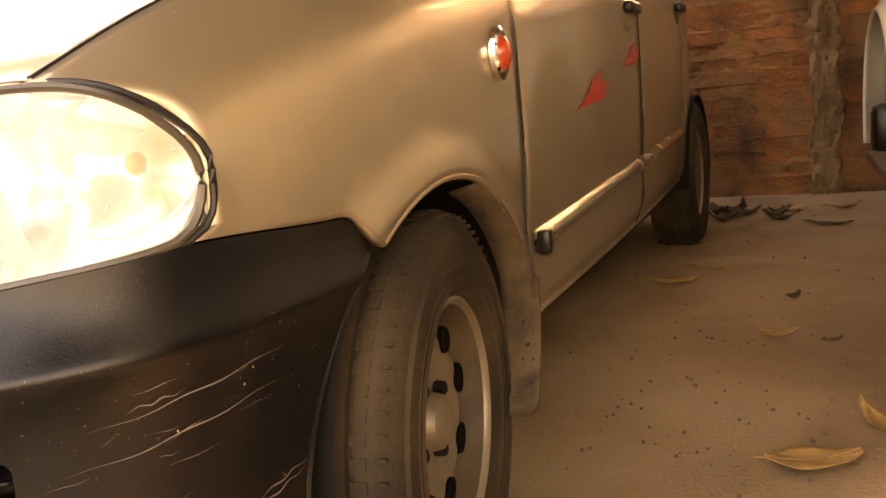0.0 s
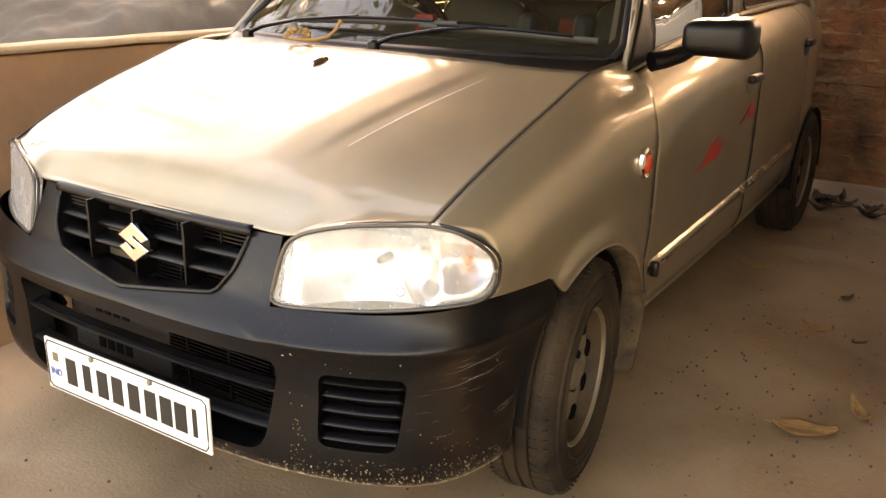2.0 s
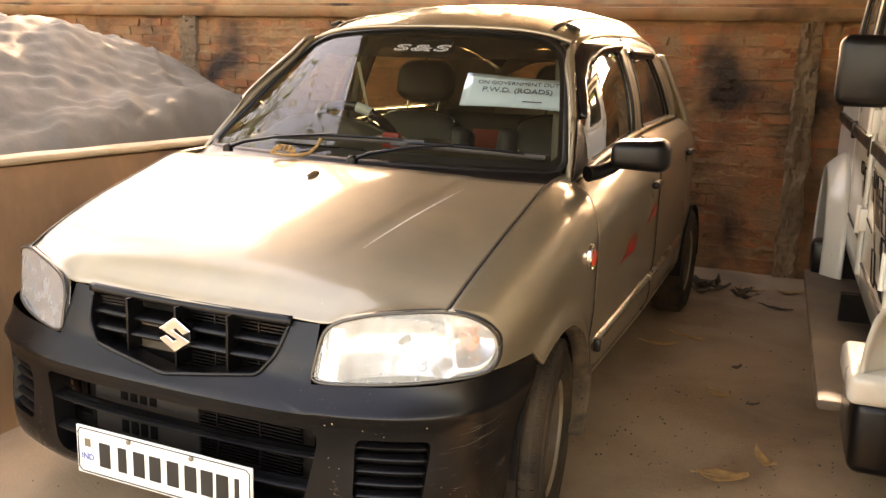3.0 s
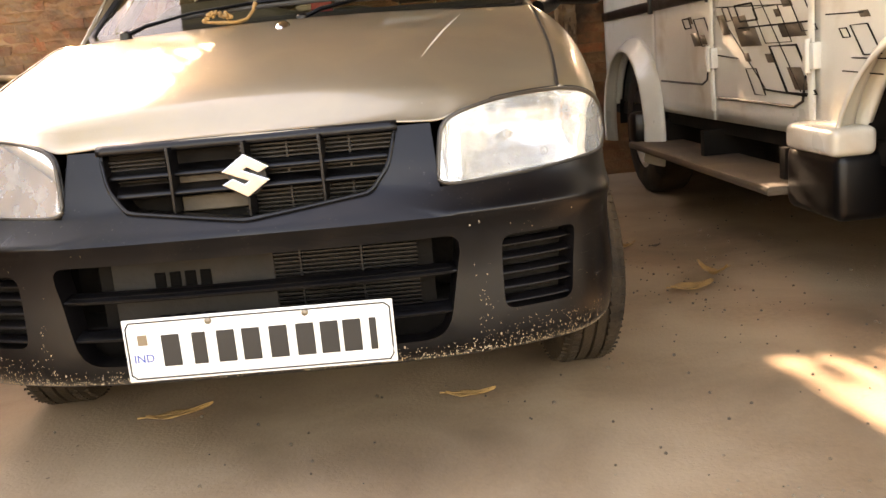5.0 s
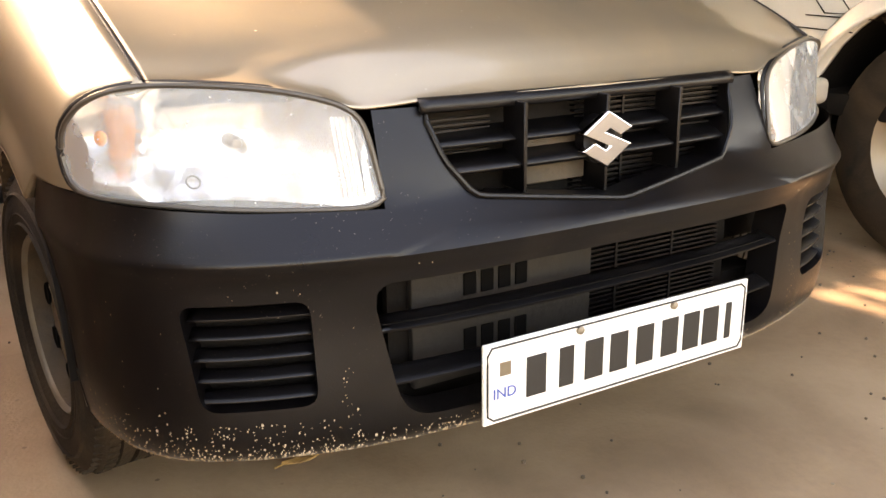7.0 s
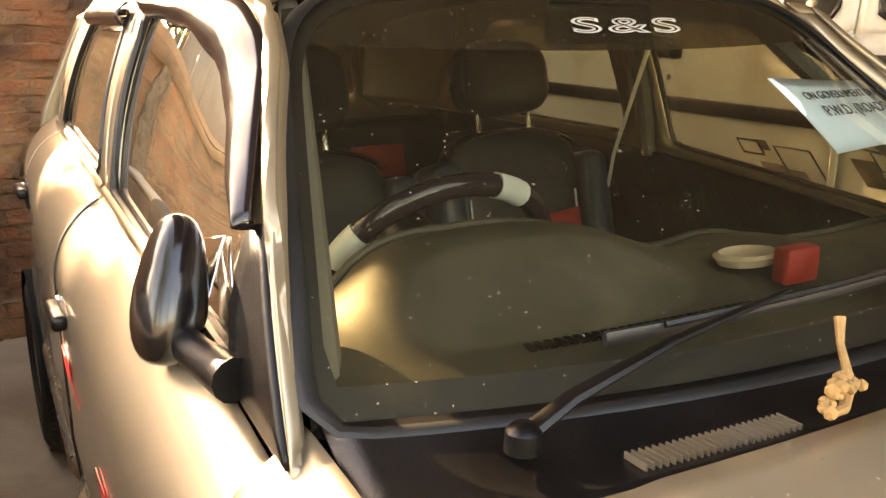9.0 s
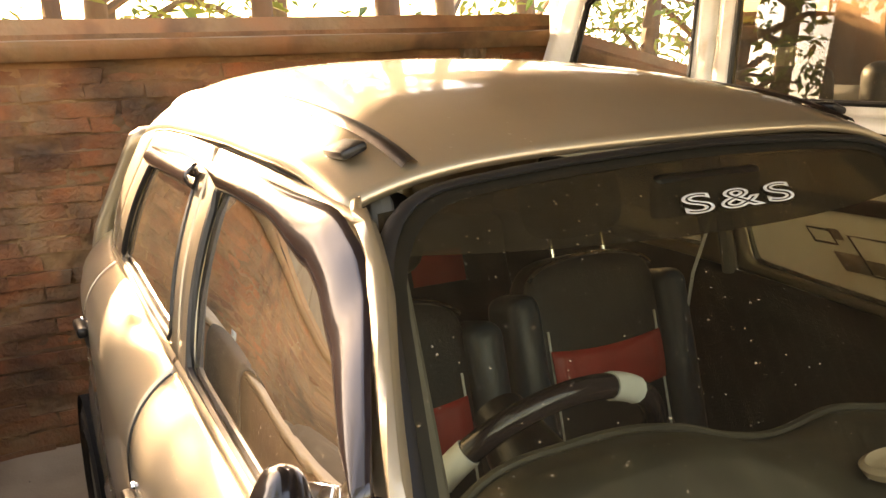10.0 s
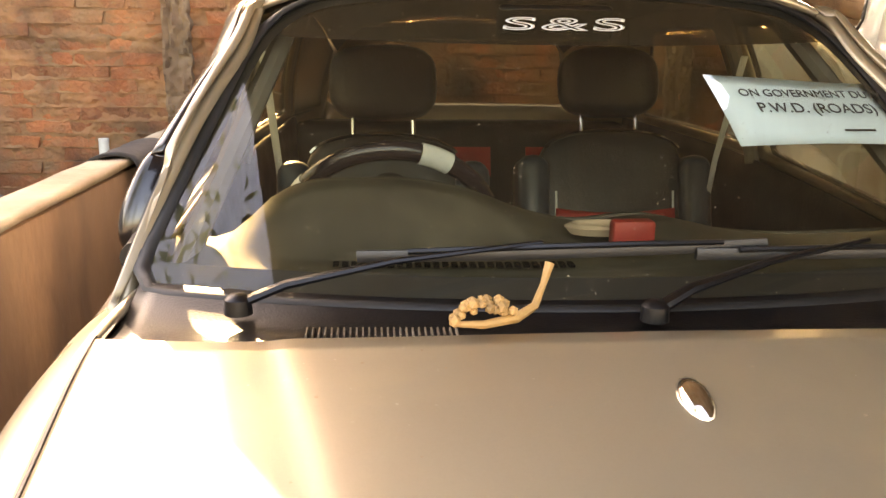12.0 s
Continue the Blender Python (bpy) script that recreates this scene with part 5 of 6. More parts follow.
def wiper(x0, y0, z0, x1, z1, xa, za, xb, zb):
    base = Vector((x0, y0, z0))
    tip = screen_at(x1, z1, 0.030)
    arm = part("wiper", tube(bmesh.new(), [base, base.lerp(tip, 0.15) + Vector((0, 0, 0.012)), base.lerp(tip, 0.5) + Vector((0, 0, 0.014)), tip], [0.011, 0.010, 0.007, 0.005], 8, squash=0.6), TRIM, car, "black wiper arm and blade resting on the glass")
    pts = [screen_at(lerp(xa, xb, t), lerp(za, zb, t), 0.014 + 0.004 * math.sin(math.pi * t)) for t in steps(0, 1, 14)]
    part("blade", tube(bmesh.new(), pts, 0.0055, 6, squash=1.6), SEAL, arm)
    pts = [screen_at(lerp(xa, xb, t), lerp(za, zb, t), 0.020 + 0.010 * math.sin(math.pi * t)) for t in steps(0.12, 0.88, 12)]
    part("bridge", tube(bmesh.new(), pts, 0.004, 6), TRIM, arm)
    bm = lathe(bmesh.new(), [(-0.012, 0.017), (0.006, 0.016), (0.012, 0.010), (0.013, 0.0003)], 16, "z", base)
    part("pivot_cap", bm, TRIM, arm)


wiper(-0.470, 0.862, 0.915, -0.10, 0.955, -0.33, 0.945, 0.20, 0.958)
wiper(0.02, 0.812, 0.915, 0.34, 0.950, 0.10, 0.950, 0.56, 0.935)

# ---- cabin ----
hump = cr([-0.62, -0.52, -0.46, -0.32, -0.16, -0.08, 0.0, 0.12, 0.25, 0.62], [0.0, 0.004, 0.06, 0.088, 0.070, 0.04, 0.022, 0.03, 0.004, 0.0])


def dash_at(x, v):
    y = lerp(0.935 + 0.25 * x * x * 0.6, 1.30, v)
    z = 0.905 + 0.035 * math.sin(math.pi * min(v * 1.15, 1)) + hump(x) * step(0.15, 0.65, v)
    if v > 0.85:
        z -= 0.16 * step(0.85, 1.0, v)
    return Vector((x, y, z))


part("dashboard", patch(dash_at, steps(-0.60, 0.60, 44), steps(0, 1, 26)), DASH, car, "dusty grey-green dashboard with instrument hood", solid=0.02)
# demister slots: near-black plates on the dashboard paint their shade
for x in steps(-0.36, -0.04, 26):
    part("demister_slot", boxed((-0.0042, -0.011, -0.001), (0.0042, 0.011, 0.0025), 0, Matrix.Translation(dash_at(x, 0.16) + Vector((0, 0, 0.001)))), HOLE_SHADE, car, smooth=False)
bm = tube(bmesh.new(), [dash_at(x, 0.80) + Vector((0, 0.004, 0.004)) for x in steps(-0.50, 0.58, 60)], 0.006, 8)
part("dashboard_edge", bm, DASH, car, "padded rear edge of the dashboard")
part("dashboard_lower", boxed((-0.60, 1.20, 0.50), (0.60, 1.30, 0.80), 0.03), TRIM, car)
ornament = lathe(bmesh.new(), [(0, 0.001), (0.003, 0.030), (0.014, 0.036), (0.018, 0.030), (0.012, 0.022), (0.008, 0.001)], 28, "z")
bmesh.ops.transform(ornament, matrix=Matrix.Translation((0.018, 1.06, 0.952)) @ Matrix.Diagonal((1.5, 0.9, 1, 1)), verts=ornament.verts)
tagged(part("dashboard_ornament", ornament, COPING, None, ""), "oval pale ornament dish on the dashboard", "ornament")
tagged(part("red_packet", boxed((0.018, 0.995, 0.938), (0.078, 1.022, 0.985), 0.006, None, 2), REDFAB, None, ""), "small red packet lying on the dashboard", "packet")

# steering wheel
sw_c, sw_r = Vector((-0.278, 1.365, 0.893)), 0.180
sw_m = Matrix.Translation(sw_c) @ Matrix.Rotation(radians(30), 4, "X")
ring = lambda a: sw_m @ Vector((sw_r * math.cos(a), 0, sw_r * math.sin(a)))
steering = part("steering_wheel", tube(bmesh.new(), [ring(2 * math.pi * i / 56) for i in range(56)], 0.0165, 12, closed=True, up=Vector((0, 1, 0.3))), SMOKE, car, "black steering wheel bound with grey tape")
for a0, a1 in ((58, 75), (141, 158)):
    part("tape_wrap", tube(bmesh.new(), [ring(radians(a)) for a in steps(a0, a1, 5)], 0.0185, 12, up=Vector((0, 1, 0.3))), TAPE, steering, "grey tape binding")
bm = bmesh.new()
for a in (200, 340, 270):
    tube(bm, [sw_m @ Vector((0.04 * math.cos(radians(a)), -0.01, 0.04 * math.sin(radians(a)))), ring(radians(a))], [0.022, 0.012], 8)
part("spokes", bm, TRIM, steering)
part("hub", lathe(bmesh.new(), [(-0.03, 0.001), (-0.028, 0.045), (0.0, 0.06), (0.05, 0.05), (0.12, 0.04)], 24, "y", (0, 0, 0)), TRIM, steering).matrix_world = sw_m
part("column", tube(bmesh.new(), [sw_c + Vector((0, -0.02, -0.01)), (-0.28, 1.15, 0.80)], 0.04, 12), TRIM, steering)


def front_seat(x, y):
    seat = new("front_seat")
    seat.parent = car
    lean_m = Matrix.Translation((x, y, 0.50)) @ Matrix.Rotation(radians(-14), 4, "X")
    part("cushion", boxed((x - 0.235, y - 0.46, 0.36), (x + 0.235, y + 0.06, 0.53), 0.05, None, 4), FABRIC, seat, "black seat cushion")
    bm = pillow((0.192, 0.058, 0.30), 0.42, 40, 24, lambda c: c + Vector((0, 0.055, 0.236)))
    bmesh.ops.transform(bm, matrix=lean_m, verts=bm.verts)
    part("backrest", bm, FABRIC, seat, "black covered backrest")
    for s in (-1, 1):
        bm = boxed((s * 0.205 - 0.04, -0.035, 0.0), (s * 0.205 + 0.04, 0.10, 0.47), 0.035, None, 4)
        bmesh.ops.transform(bm, matrix=lean_m, verts=bm.verts)
        part("side_bolster", bm, BLUEFAB, seat, "blue-grey side bolster")
    bm = patch(lambda a, b: lean_m @ Vector((lerp(-0.15, 0.15, a), -0.004 - 0.004 * math.sin(math.pi * b), lerp(0.215, 0.325, b) + 0.012 * (2 * a - 1) ** 2)), steps(0, 1, 10), steps(0, 1, 6))
    part("red_panel", bm, REDFAB, seat, "red fabric panel", solid=0.004)
    for a in (-0.148, 0.148):
        part("piping", tube(bmesh.new(), [lean_m @ Vector((a, -0.002, z)) for z in (0.03, 0.2, 0.38)], 0.003, 6), TAPE, seat)
    top = [lean_m @ Vector((0.18 * math.cos(radians(w)), 0.012, 0.428 + 0.105 * abs(math.sin(radians(w))) ** 0.5)) for w in steps(20, 160, 24)]
    part("top_piping", tube(bmesh.new(), top, 0.005, 6), CHROME, seat, "shiny clear cover edge")
    for a in (-0.071, 0.071):
        part("headrest_post", tube(bmesh.new(), [lean_m @ Vector((a, 0.05, 0.52)), lean_m @ Vector((a, 0.05, 0.64))], 0.0055, 8), CHROME, seat, "chrome headrest post")
    bm = pillow((0.128, 0.054, 0.088), 0.62)
    bmesh.ops.translate(bm, vec=(0, 0.05, 0.660), verts=bm.verts)
    bmesh.ops.transform(bm, matrix=lean_m, verts=bm.verts)
    part("headrest", bm, FABRIC, seat, "black padded headrest")
    return seat


front_seat(-0.282, 1.745)
front_seat(0.292, 1.86)
rear = new("rear_seat")
rear.parent = car
part("cushion", boxed((-0.58, 2.25, 0.38), (0.58, 2.70, 0.55), 0.05, None, 3), FABRIC, rear)
part("backrest", boxed((-0.58, 0, 0), (0.58, 0.13, 0.50), 0.05, Matrix.Translation((0, 2.66, 0.50)) @ Matrix.Rotation(radians(-16), 4, "X"), 3), FABRIC, rear)
for x in (-0.30, 0.0, 0.30):
    part("red_panel", boxed((x - 0.09, -0.006, 0.30), (x + 0.09, 0.0, 0.40), 0.002, Matrix.Translation((0, 2.66, 0.50)) @ Matrix.Rotation(radians(-16), 4, "X")), REDFAB, rear)
part("parcel_shelf", boxed((-0.56, 2.85, 0.90), (0.56, 3.36, 0.93), 0.008), FABRIC, car)
for s in (1, -1):
    bm = patch(lambda y, k: pane_at(y, belt_z(y)) * 1.0 + Vector((-0.025 - 0.02 * step(0, 0.3, k), 0, -0.005 - 0.50 * k)), steps(1.0, 2.85, 24), steps(0, 1, 6))
    part("door_trim", bm if s > 0 else mirrored(bm), FABRIC, car, "dark inner door trim", solid=0.01)
    bm = tube(bmesh.new(), [pane_at(1.88, z, -0.035) for z in steps(0.95, 1.30, 6)], 0.018, 8)
    part("b_pillar_trim", bm if s > 0 else mirrored(bm), LINER, car)
    bm = tube(bmesh.new(), [apillar(t) + Vector((-0.045, 0.05, -0.02)) for t in steps(0, 1, 8)], 0.018, 8)
    part("a_pillar_trim", bm if s > 0 else mirrored(bm), LINER, car)
    bm = tube(bmesh.new(), [pane_at(1.84, 1.20, -0.03), (0.53, 1.92, 0.95), (0.50, 1.95, 0.60)], 0.010, 6, squash=0.3)
    part("seat_belt", bm if s > 0 else mirrored(bm), TAPE, car)
part("cabin_floor", boxed((-0.60, 0.95, 0.272), (0.60, 3.3, 0.30)), DEEP, car)
part("bulkhead", boxed((-0.60, 0.90, 0.30), (0.60, 0.93, 0.885)), DEEP, car)
part("engine_block", boxed((-0.42, 0.20, 0.30), (0.42, 0.85, 0.62), 0.03), DEEP, car)
part("interior_mirror", boxed((-0.10, 1.345, 1.225), (0.10, 1.365, 1.285), 0.012, None, 3), TRIM, car)

# dry flower stalk on the scuttle
stalk = tagged(new("dry_flower_stalk"), "dried curled orange flower stalk lying on the scuttle", "dried flower")
pts = [(-0.103, 0.835, 0.968), (-0.112, 0.825, 0.945), (-0.125, 0.805, 0.925), (-0.150, 0.785, 0.917), (-0.19, 0.76, 0.918), (-0.225, 0.752, 0.922)]
part("stem", tube(bmesh.new(), pts, [0.006, 0.004, 0.005, 0.006, 0.005, 0.003], 8), DRYLEAF, stalk)
for i in range(26):
    k = i / 25
    c = Vector((lerp(-0.225, -0.16, k), lerp(0.752, 0.772, k), 0.926 + 0.014 * math.sin(math.pi * k)))
    bm = bmesh.new()
    bmesh.ops.create_icosphere(bm, subdivisions=1, radius=random.uniform(0.004, 0.008), matrix=Matrix.Translation(c + Vector((random.uniform(-.005, .005), random.uniform(-.008, .008), random.uniform(-.004, .008)))))
    part("petal", bm, DRYLEAF, stalk)

# ---- ground, walls ----
bm = bmesh.new()
span = [-120, -60, -30, -15, -8, -5] + steps(-3.5, 4.5, 40) + [6, 9, 15, 30, 60, 120]
grid(bm, lambda x, y: Vector((x, y, 0.02 * (min(max(y, -2), 4.5) - 1.6) - 0.012 + 0.006 * noise.noise((x * 3, y * 3, 0)))), span, span)
tagged(link("ground", bm, GRAVEL), "rough gritty pale ground in front of the floor slab", "ground", kind="structure")


def floor_z(y):
    return 0.02 * (y - 1.6)


def slab_edge(x):
    return -0.22 + 0.05 * noise.noise((x * 2.5, 3.0, 0)) + 0.018 * noise.noise((x * 14, 1.0, 0)) + 0.02 * x


bm = bmesh.new()
XS = steps(-1.35, 4.6, 150)
grid(bm, lambda x, v: Vector((x, lerp(slab_edge(x), 4.4, v), floor_z(lerp(slab_edge(x), 4.4, v)))), XS, [0, 0.004, 0.02] + steps(0.06, 1, 20))
tagged(link("floor", bm, CONCRETE), "dusty brown concrete floor with stains and grit", "floor", kind="structure")
bm = bmesh.new()
grid(bm, lambda x, v: Vector((x, slab_edge(x) - (0.10 + 0.05 * noise.noise((x * 9, 2.0, 0))) * v, 0.0005 + floor_z(slab_edge(x)) - 0.022 * v)), XS, [0, 1], True)
tagged(link("floor_edge", bm, GRAVEL), "broken gritty front edge of the concrete floor", "floor edge", kind="structure")

WALL_Y = 3.95
back = tagged(link("wall_north", boxed((-7, WALL_Y + 0.012, -0.1), (7, WALL_Y + 0.24, 1.60)), MORTAR), "weathered red brick boundary wall with crumbling mortar", "wall", kind="structure")
tagged(link("wall_coping", patch(lambda u, v: [Vector((u, WALL_Y - 0.035, 1.505)), Vector((u, WALL_Y - 0.04, 1.575)), Vector((u, WALL_Y + 0.02, 1.582)), Vector((u, WALL_Y + 0.03, 1.655)), Vector((u, WALL_Y + 0.25, 1.655))][v] + Vector((0, 0.006, 0.007)) * noise.noise((u * 4, v, 2)), steps(-7, 7, 160), range(5)), CAP, None, "", solid=0.03), "projecting cement coping along the brick wall", "coping", kind="structure")
for i, (x, w) in enumerate(((-3.2, 0.16), (-1.175, 0.13), (1.14, 0.13))):
    bm = bmesh.new()
    grid(bm, lambda u, z: Vector((x + (u - 0.5) * w * (1 + 0.30 * noise.noise((z * 6, i, round(u) * 5)) + 0.15 * noise.noise((z * 25, i, round(u) * 5))), WALL_Y - 0.028 + 0.024 * noise.noise((u * 4, z * 8, i)) + 0.020 * noise.noise((u * 11, z * 30, i)) + 0.010 * noise.noise((u * 25, z * 80, i)) + (0.06 if u in (0, 1) else 0), z)), [0, 0.03, 0.12, 0.22, 0.32, 0.42, 0.52, 0.62, 0.72, 0.82, 0.90, 0.97, 1], steps(0, 1.51, 120))
    tagged(link("wall_pier_%d" % (i + 1), bm, CEMENT), "rough cement pier on the brick wall", "pier", kind="structure")

# unseen wall, added to block light from the east
tagged(link("wall_east", boxed((3.50, -0.4, -0.1), (3.70, WALL_Y - 0.002, 2.03), 0.01), PLASTER), "unseen plain plastered wall added to darken the parking bay", "wall", kind="structure")

# low wall beside the car
lw = tagged(link("wall_west", boxed((-1.15, -0.35, -0.05), (-1.05, WALL_Y - 0.002, 0.838), 0.008), PLASTER), "low ochre plastered side wall", "wall", kind="structure")
tagged(link("wall_west_cap", patch(lambda u, v: Vector((lerp(-1.158, -1.044, v), u, 0.842 + 0.005 * noise.noise((u * 5, v * 3, 0)) + 0.01 * step(-0.3, 3.9, u))), steps(-0.35, WALL_Y - 0.004, 60), steps(0, 1, 4)), COPING, None, "", solid=0.02), "pale cement top of the low side wall", "coping", kind="structure")

# roof over the parking bay: unseen tin sheets on poles, edges cut for light
ROOF_Z = 2.06


def roof_front(x):
    """The roof's open edge, slanting across the bay, drawn forward to darken it."""
    if x > 0:
        return max(-1.9, 0.50 - 1.3 * x)
    return 0.50 - 0.15 * x


# short over the car to let sun in, longer elsewhere to block it
def roof_back(x):
    return 3.0 if x < 0.75 else 4.04


def sheet(x0, x1):
    bm = bmesh.new()
    grid(bm, lambda x, v: Vector((x, lerp(roof_front(x), roof_back(x), v), ROOF_Z + 0.008 * math.sin(x * 82))), steps(x0, x1, int((x1 - x0) / 0.019)), steps(0, 1, 4))
    return bm


canopy = tagged(new("canopy_roof"), "unseen weathered corrugated tin roof over the parking bay, cut to shape light", "roof", kind="structure")
for a, b in ((-0.86, 0.06), (0.04, 1.0), (0.96, 1.9), (1.88, 2.8), (2.78, 3.7), (3.66, 4.8), (4.78, 5.7), (5.68, 6.6), (6.58, 7.6)):
    part("tin_sheet", sheet(a, b), TIN, canopy)
# battens added to straighten the shadow edge of the corrugated sheets
for y, x0, x1 in ((2.97, -0.86, 0.75), (4.01, 0.75, 7.6)):
    part("edge_batten", boxed((x0, y - 0.03, ROOF_Z - 0.035), (x1, y + 0.04, ROOF_Z + 0.03)), BARK, canopy)
for y, x0 in ((1.5, -0.84), (2.8, -0.10), (3.8, 0.78)):
    part("purlin", boxed((x0, y - 0.03, ROOF_Z + 0.012), (7.6, y + 0.03, ROOF_Z + 0.07)), BARK, canopy)

# tin and plank fence on the wall; last four planks added to block sun
for i in range(10):
    x = -3.9 + i * 0.27
    bm = boxed((x, WALL_Y + 0.05, 1.66), (x + 0.262, WALL_Y + 0.075, (2.25 if i < 6 else 2.32) + 0.05 * math.sin(i * 2.1)), 0.004)
    if i == 0:
        fence = tagged(new("plank_fence"), "grey weathered plank fence standing on the wall", "fence")
    part("plank", bm, TIN, fence)

# cloth over the low wall, pipe stub
bm = patch(lambda u, v: Vector((lerp(-1.165, -1.0, min(1, max(0, (u - 0.35) / 0.3))) + (0.012 * noise.noise((u * 6, v * 5, 1))), lerp(2.52, 2.98, v) + 0.03 * noise.noise((u * 3, v * 2, 4)), 0.872 - 0.5 * max(0, u - 0.62) / 0.38 * (0.8 + 0.3 * v) - 0.25 * max(0, 0.36 - u) / 0.36 + 0.02 * math.sin(math.pi * min(1, max(0, (u - 0.35) / 0.3))))), steps(0, 1, 40), steps(0, 1, 16))
tagged(link("dark_cloth", bm, CLOTH, None, "", solid=0.01), "dark crumpled cloth hung over the low wall", "cloth")
tagged(link("pipe_stub", tube(bmesh.new(), [(-1.50, 3.84, 0.0), (-1.50, 3.84, 0.80)], 0.022, 12), TAPE), "short pale pipe standing by the brick wall", "pipe")

# covered vehicle beyond the low wall
def tarp_at(u, v):
    x = lerp(-4.9, -1.55, u)
    y = lerp(0.9, 3.7, v)
    edge = min(1, (1 - u) * 2.6) * 0.9 + 0.1
    side = math.sin(math.pi * min(max(v, 0.0), 1)) ** 0.35
    h = cr([0, 0.2, 0.5, 0.66, 0.82, 0.93, 1.0], [0.9, 1.28, 1.36, 1.30, 1.02, 0.78, 0.05])(u) * (0.25 + 0.75 * side)
    w = 0.05 * noise.noise((x * 2.2, y * 1.6, 0)) + 0.05 * (0.5 - abs(noise.noise((x * 3.2 + y * 2.4, y * 1.1 - x, 5)))) + 0.032 * (0.5 - abs(noise.noise((x * 7 - y * 4, y * 2.5 + x, 9)))) + 0.036 * (0.5 - abs(noise.noise((x * 4.5 + y * 6.5, y * 1.4 - x * 0.8, 3)))) + 0.014 * noise.noise((x * 16, y * 12, 2))
    return Vector((x, y, max(0.02, h + w)))


cover = thing("covered_vehicle", "vehicle under a wrinkled grey tarpaulin", "covered vehicle", (-3.2, 2.3, 0))
bm = patch(tarp_at, steps(0, 1, 150), steps(0, 1, 120))
bm.transform(Matrix.Translation((3.2, -2.3, 0)))
part("tarpaulin", bm, TARP, cover)


# ---- the white utility vehicle ----
jeep = thing("utility_vehicle", "white boxy utility vehicle with geometric side stickers, parked", "utility vehicle", (1.5, 1.1, floor_z(1.1)), 3.15)
jeep.matrix_world = pose(1.5, 1.1, floor_z(1.1), 1.15, 0, 3.15)


def jpart(name, bm, mat, label="", parent=None, **k):
    return part(name, bm, mat, parent or jeep, label, **k)


JW, JT = 1.62, 1.84     # width and roof height


def jside(y, z, out=0.0):
    t = max(0, (z - 1.22) / 0.5)
    return Vector((0.0 + 0.055 * t - out, y, z))


J_F, J_R, J_HZ, J_RAD = -0.64, 2.06, 0.345, 0.345


def jlow(y, base=0.46):
    r = 0.43
    for c in (J_F, J_R):
        if abs(y - c) < r:
            return max(base, J_HZ + math.sqrt(r * r - (y - c) ** 2))
    return base


def jpanel(y0, y1, z1=1.235, n=24):
    bm = bmesh.new()
    grid(bm, lambda y, s: jside(y, lerp(jlow(y), z1, s), 0.006 * math.sin(math.pi * s)), steps(y0, y1, n), steps(0, 1, 14))
    return bm


jbody = jpart("body_side", jpanel(1.70, 2.72), WHITE, solid=0.02)
jpart("front_wing", jpanel(-1.15, 0.045), WHITE, solid=0.02)
jd1 = jpart("front_door", jpanel(0.053, 0.892), WHITE, solid=0.02)
jd2 = jpart("rear_door", jpanel(0.90, 1.692), WHITE, solid=0.02)
# window surrounds
for nm, y0, y1, i0, i1, par in (("front", 0.053, 0.892, 0.14, 0.83, jd1), ("rear", 0.90, 1.692, 0.96, 1.615, jd2), ("quarter", 1.70, 2.72, 1.80, 2.40, jbody)):
    o = [(y0, 1.225, 0), (y1, 1.225, 0), (y1 - (0.16 if nm == "quarter" else 0), 1.70, 0), (y0 + (0.30 if nm == "front" else 0), 1.70, 0)]
    i = rounded([(i0, 1.265, 0), (i1 + (0.10 if nm == "quarter" else 0), 1.265, 0), (i1, 1.645, 0), (i0 + (0.25 if nm == "front" else 0), 1.645, 0)], 0.03)
    jpart("window_frame", frame_panel(rounded(o, 0.01), i, lambda y, z: jside(y, z), 3), WHITE, "", par, solid=0.03)
    jpart("window_pane", filled(i, lambda y, z: jside(y, z, -0.012), 4), SIDEGLASS, "dusty window", par).visible_shadow = False
    jpart("window_seal", tube(bmesh.new(), [jside(p.x, p.y, -0.003) for p in spread(i, 60)], 0.010, 6, closed=True), SEAL, "", par)
# far side, roof, floor, rear
far = patch(lambda y, z: Vector((JW - 0.05 * max(0, (z - 1.22) / 0.5), y, z)), steps(-1.15, 2.72, 6), [0.40, 0.8, 1.225])
jpart("far_side", far, WHITE, solid=0.03)
for y0, y1 in ((0.30, 0.40), (0.84, 0.95), (1.62, 1.78), (2.50, 2.70)):
    jpart("far_pillar", boxed((JW - 0.10, y0, 1.225), (JW - 0.04, y1, 1.72), 0.01), WHITE)
jpart("roof", patch(lambda u, v: Vector((lerp(0.03, JW - 0.05, u), lerp(0.36, 2.56, v), 1.715 + 0.08 * math.sin(math.pi * u) ** 0.4 * math.sin(math.pi * min(max(v, 0.02), 0.98)) ** 0.25)), steps(0, 1, 20), steps(0, 1, 16)), WHITE, solid=0.03)
jpart("roof_gutter", tube(bmesh.new(), [jside(y, 1.712, 0.012) for y in steps(0.34, 2.56, 6)], 0.014, 8), TRIM)
jpart("roof_rail", boxed((-0.01, 0.36, 1.68), (0.05, 2.56, 1.72), 0.008), TRIM)
jpart("floor_pan", boxed((0.03, -1.1, 0.40), (JW - 0.03, 2.68, 0.47), 0.01), DEEP)
jpart("inner_panel", boxed((0.03, 0.06, 0.47), (0.07, 2.66, 1.22), 0.01), FABRIC)
jpart("rear_panel", boxed((0.02, 2.66, 0.45), (JW - 0.02, 2.72, 1.24), 0.02), WHITE)
for x in (0.05, JW - 0.14):
    jpart("rear_pillar", boxed((x, 2.52, 1.22), (x + 0.09, 2.66, 1.72), 0.01), WHITE)
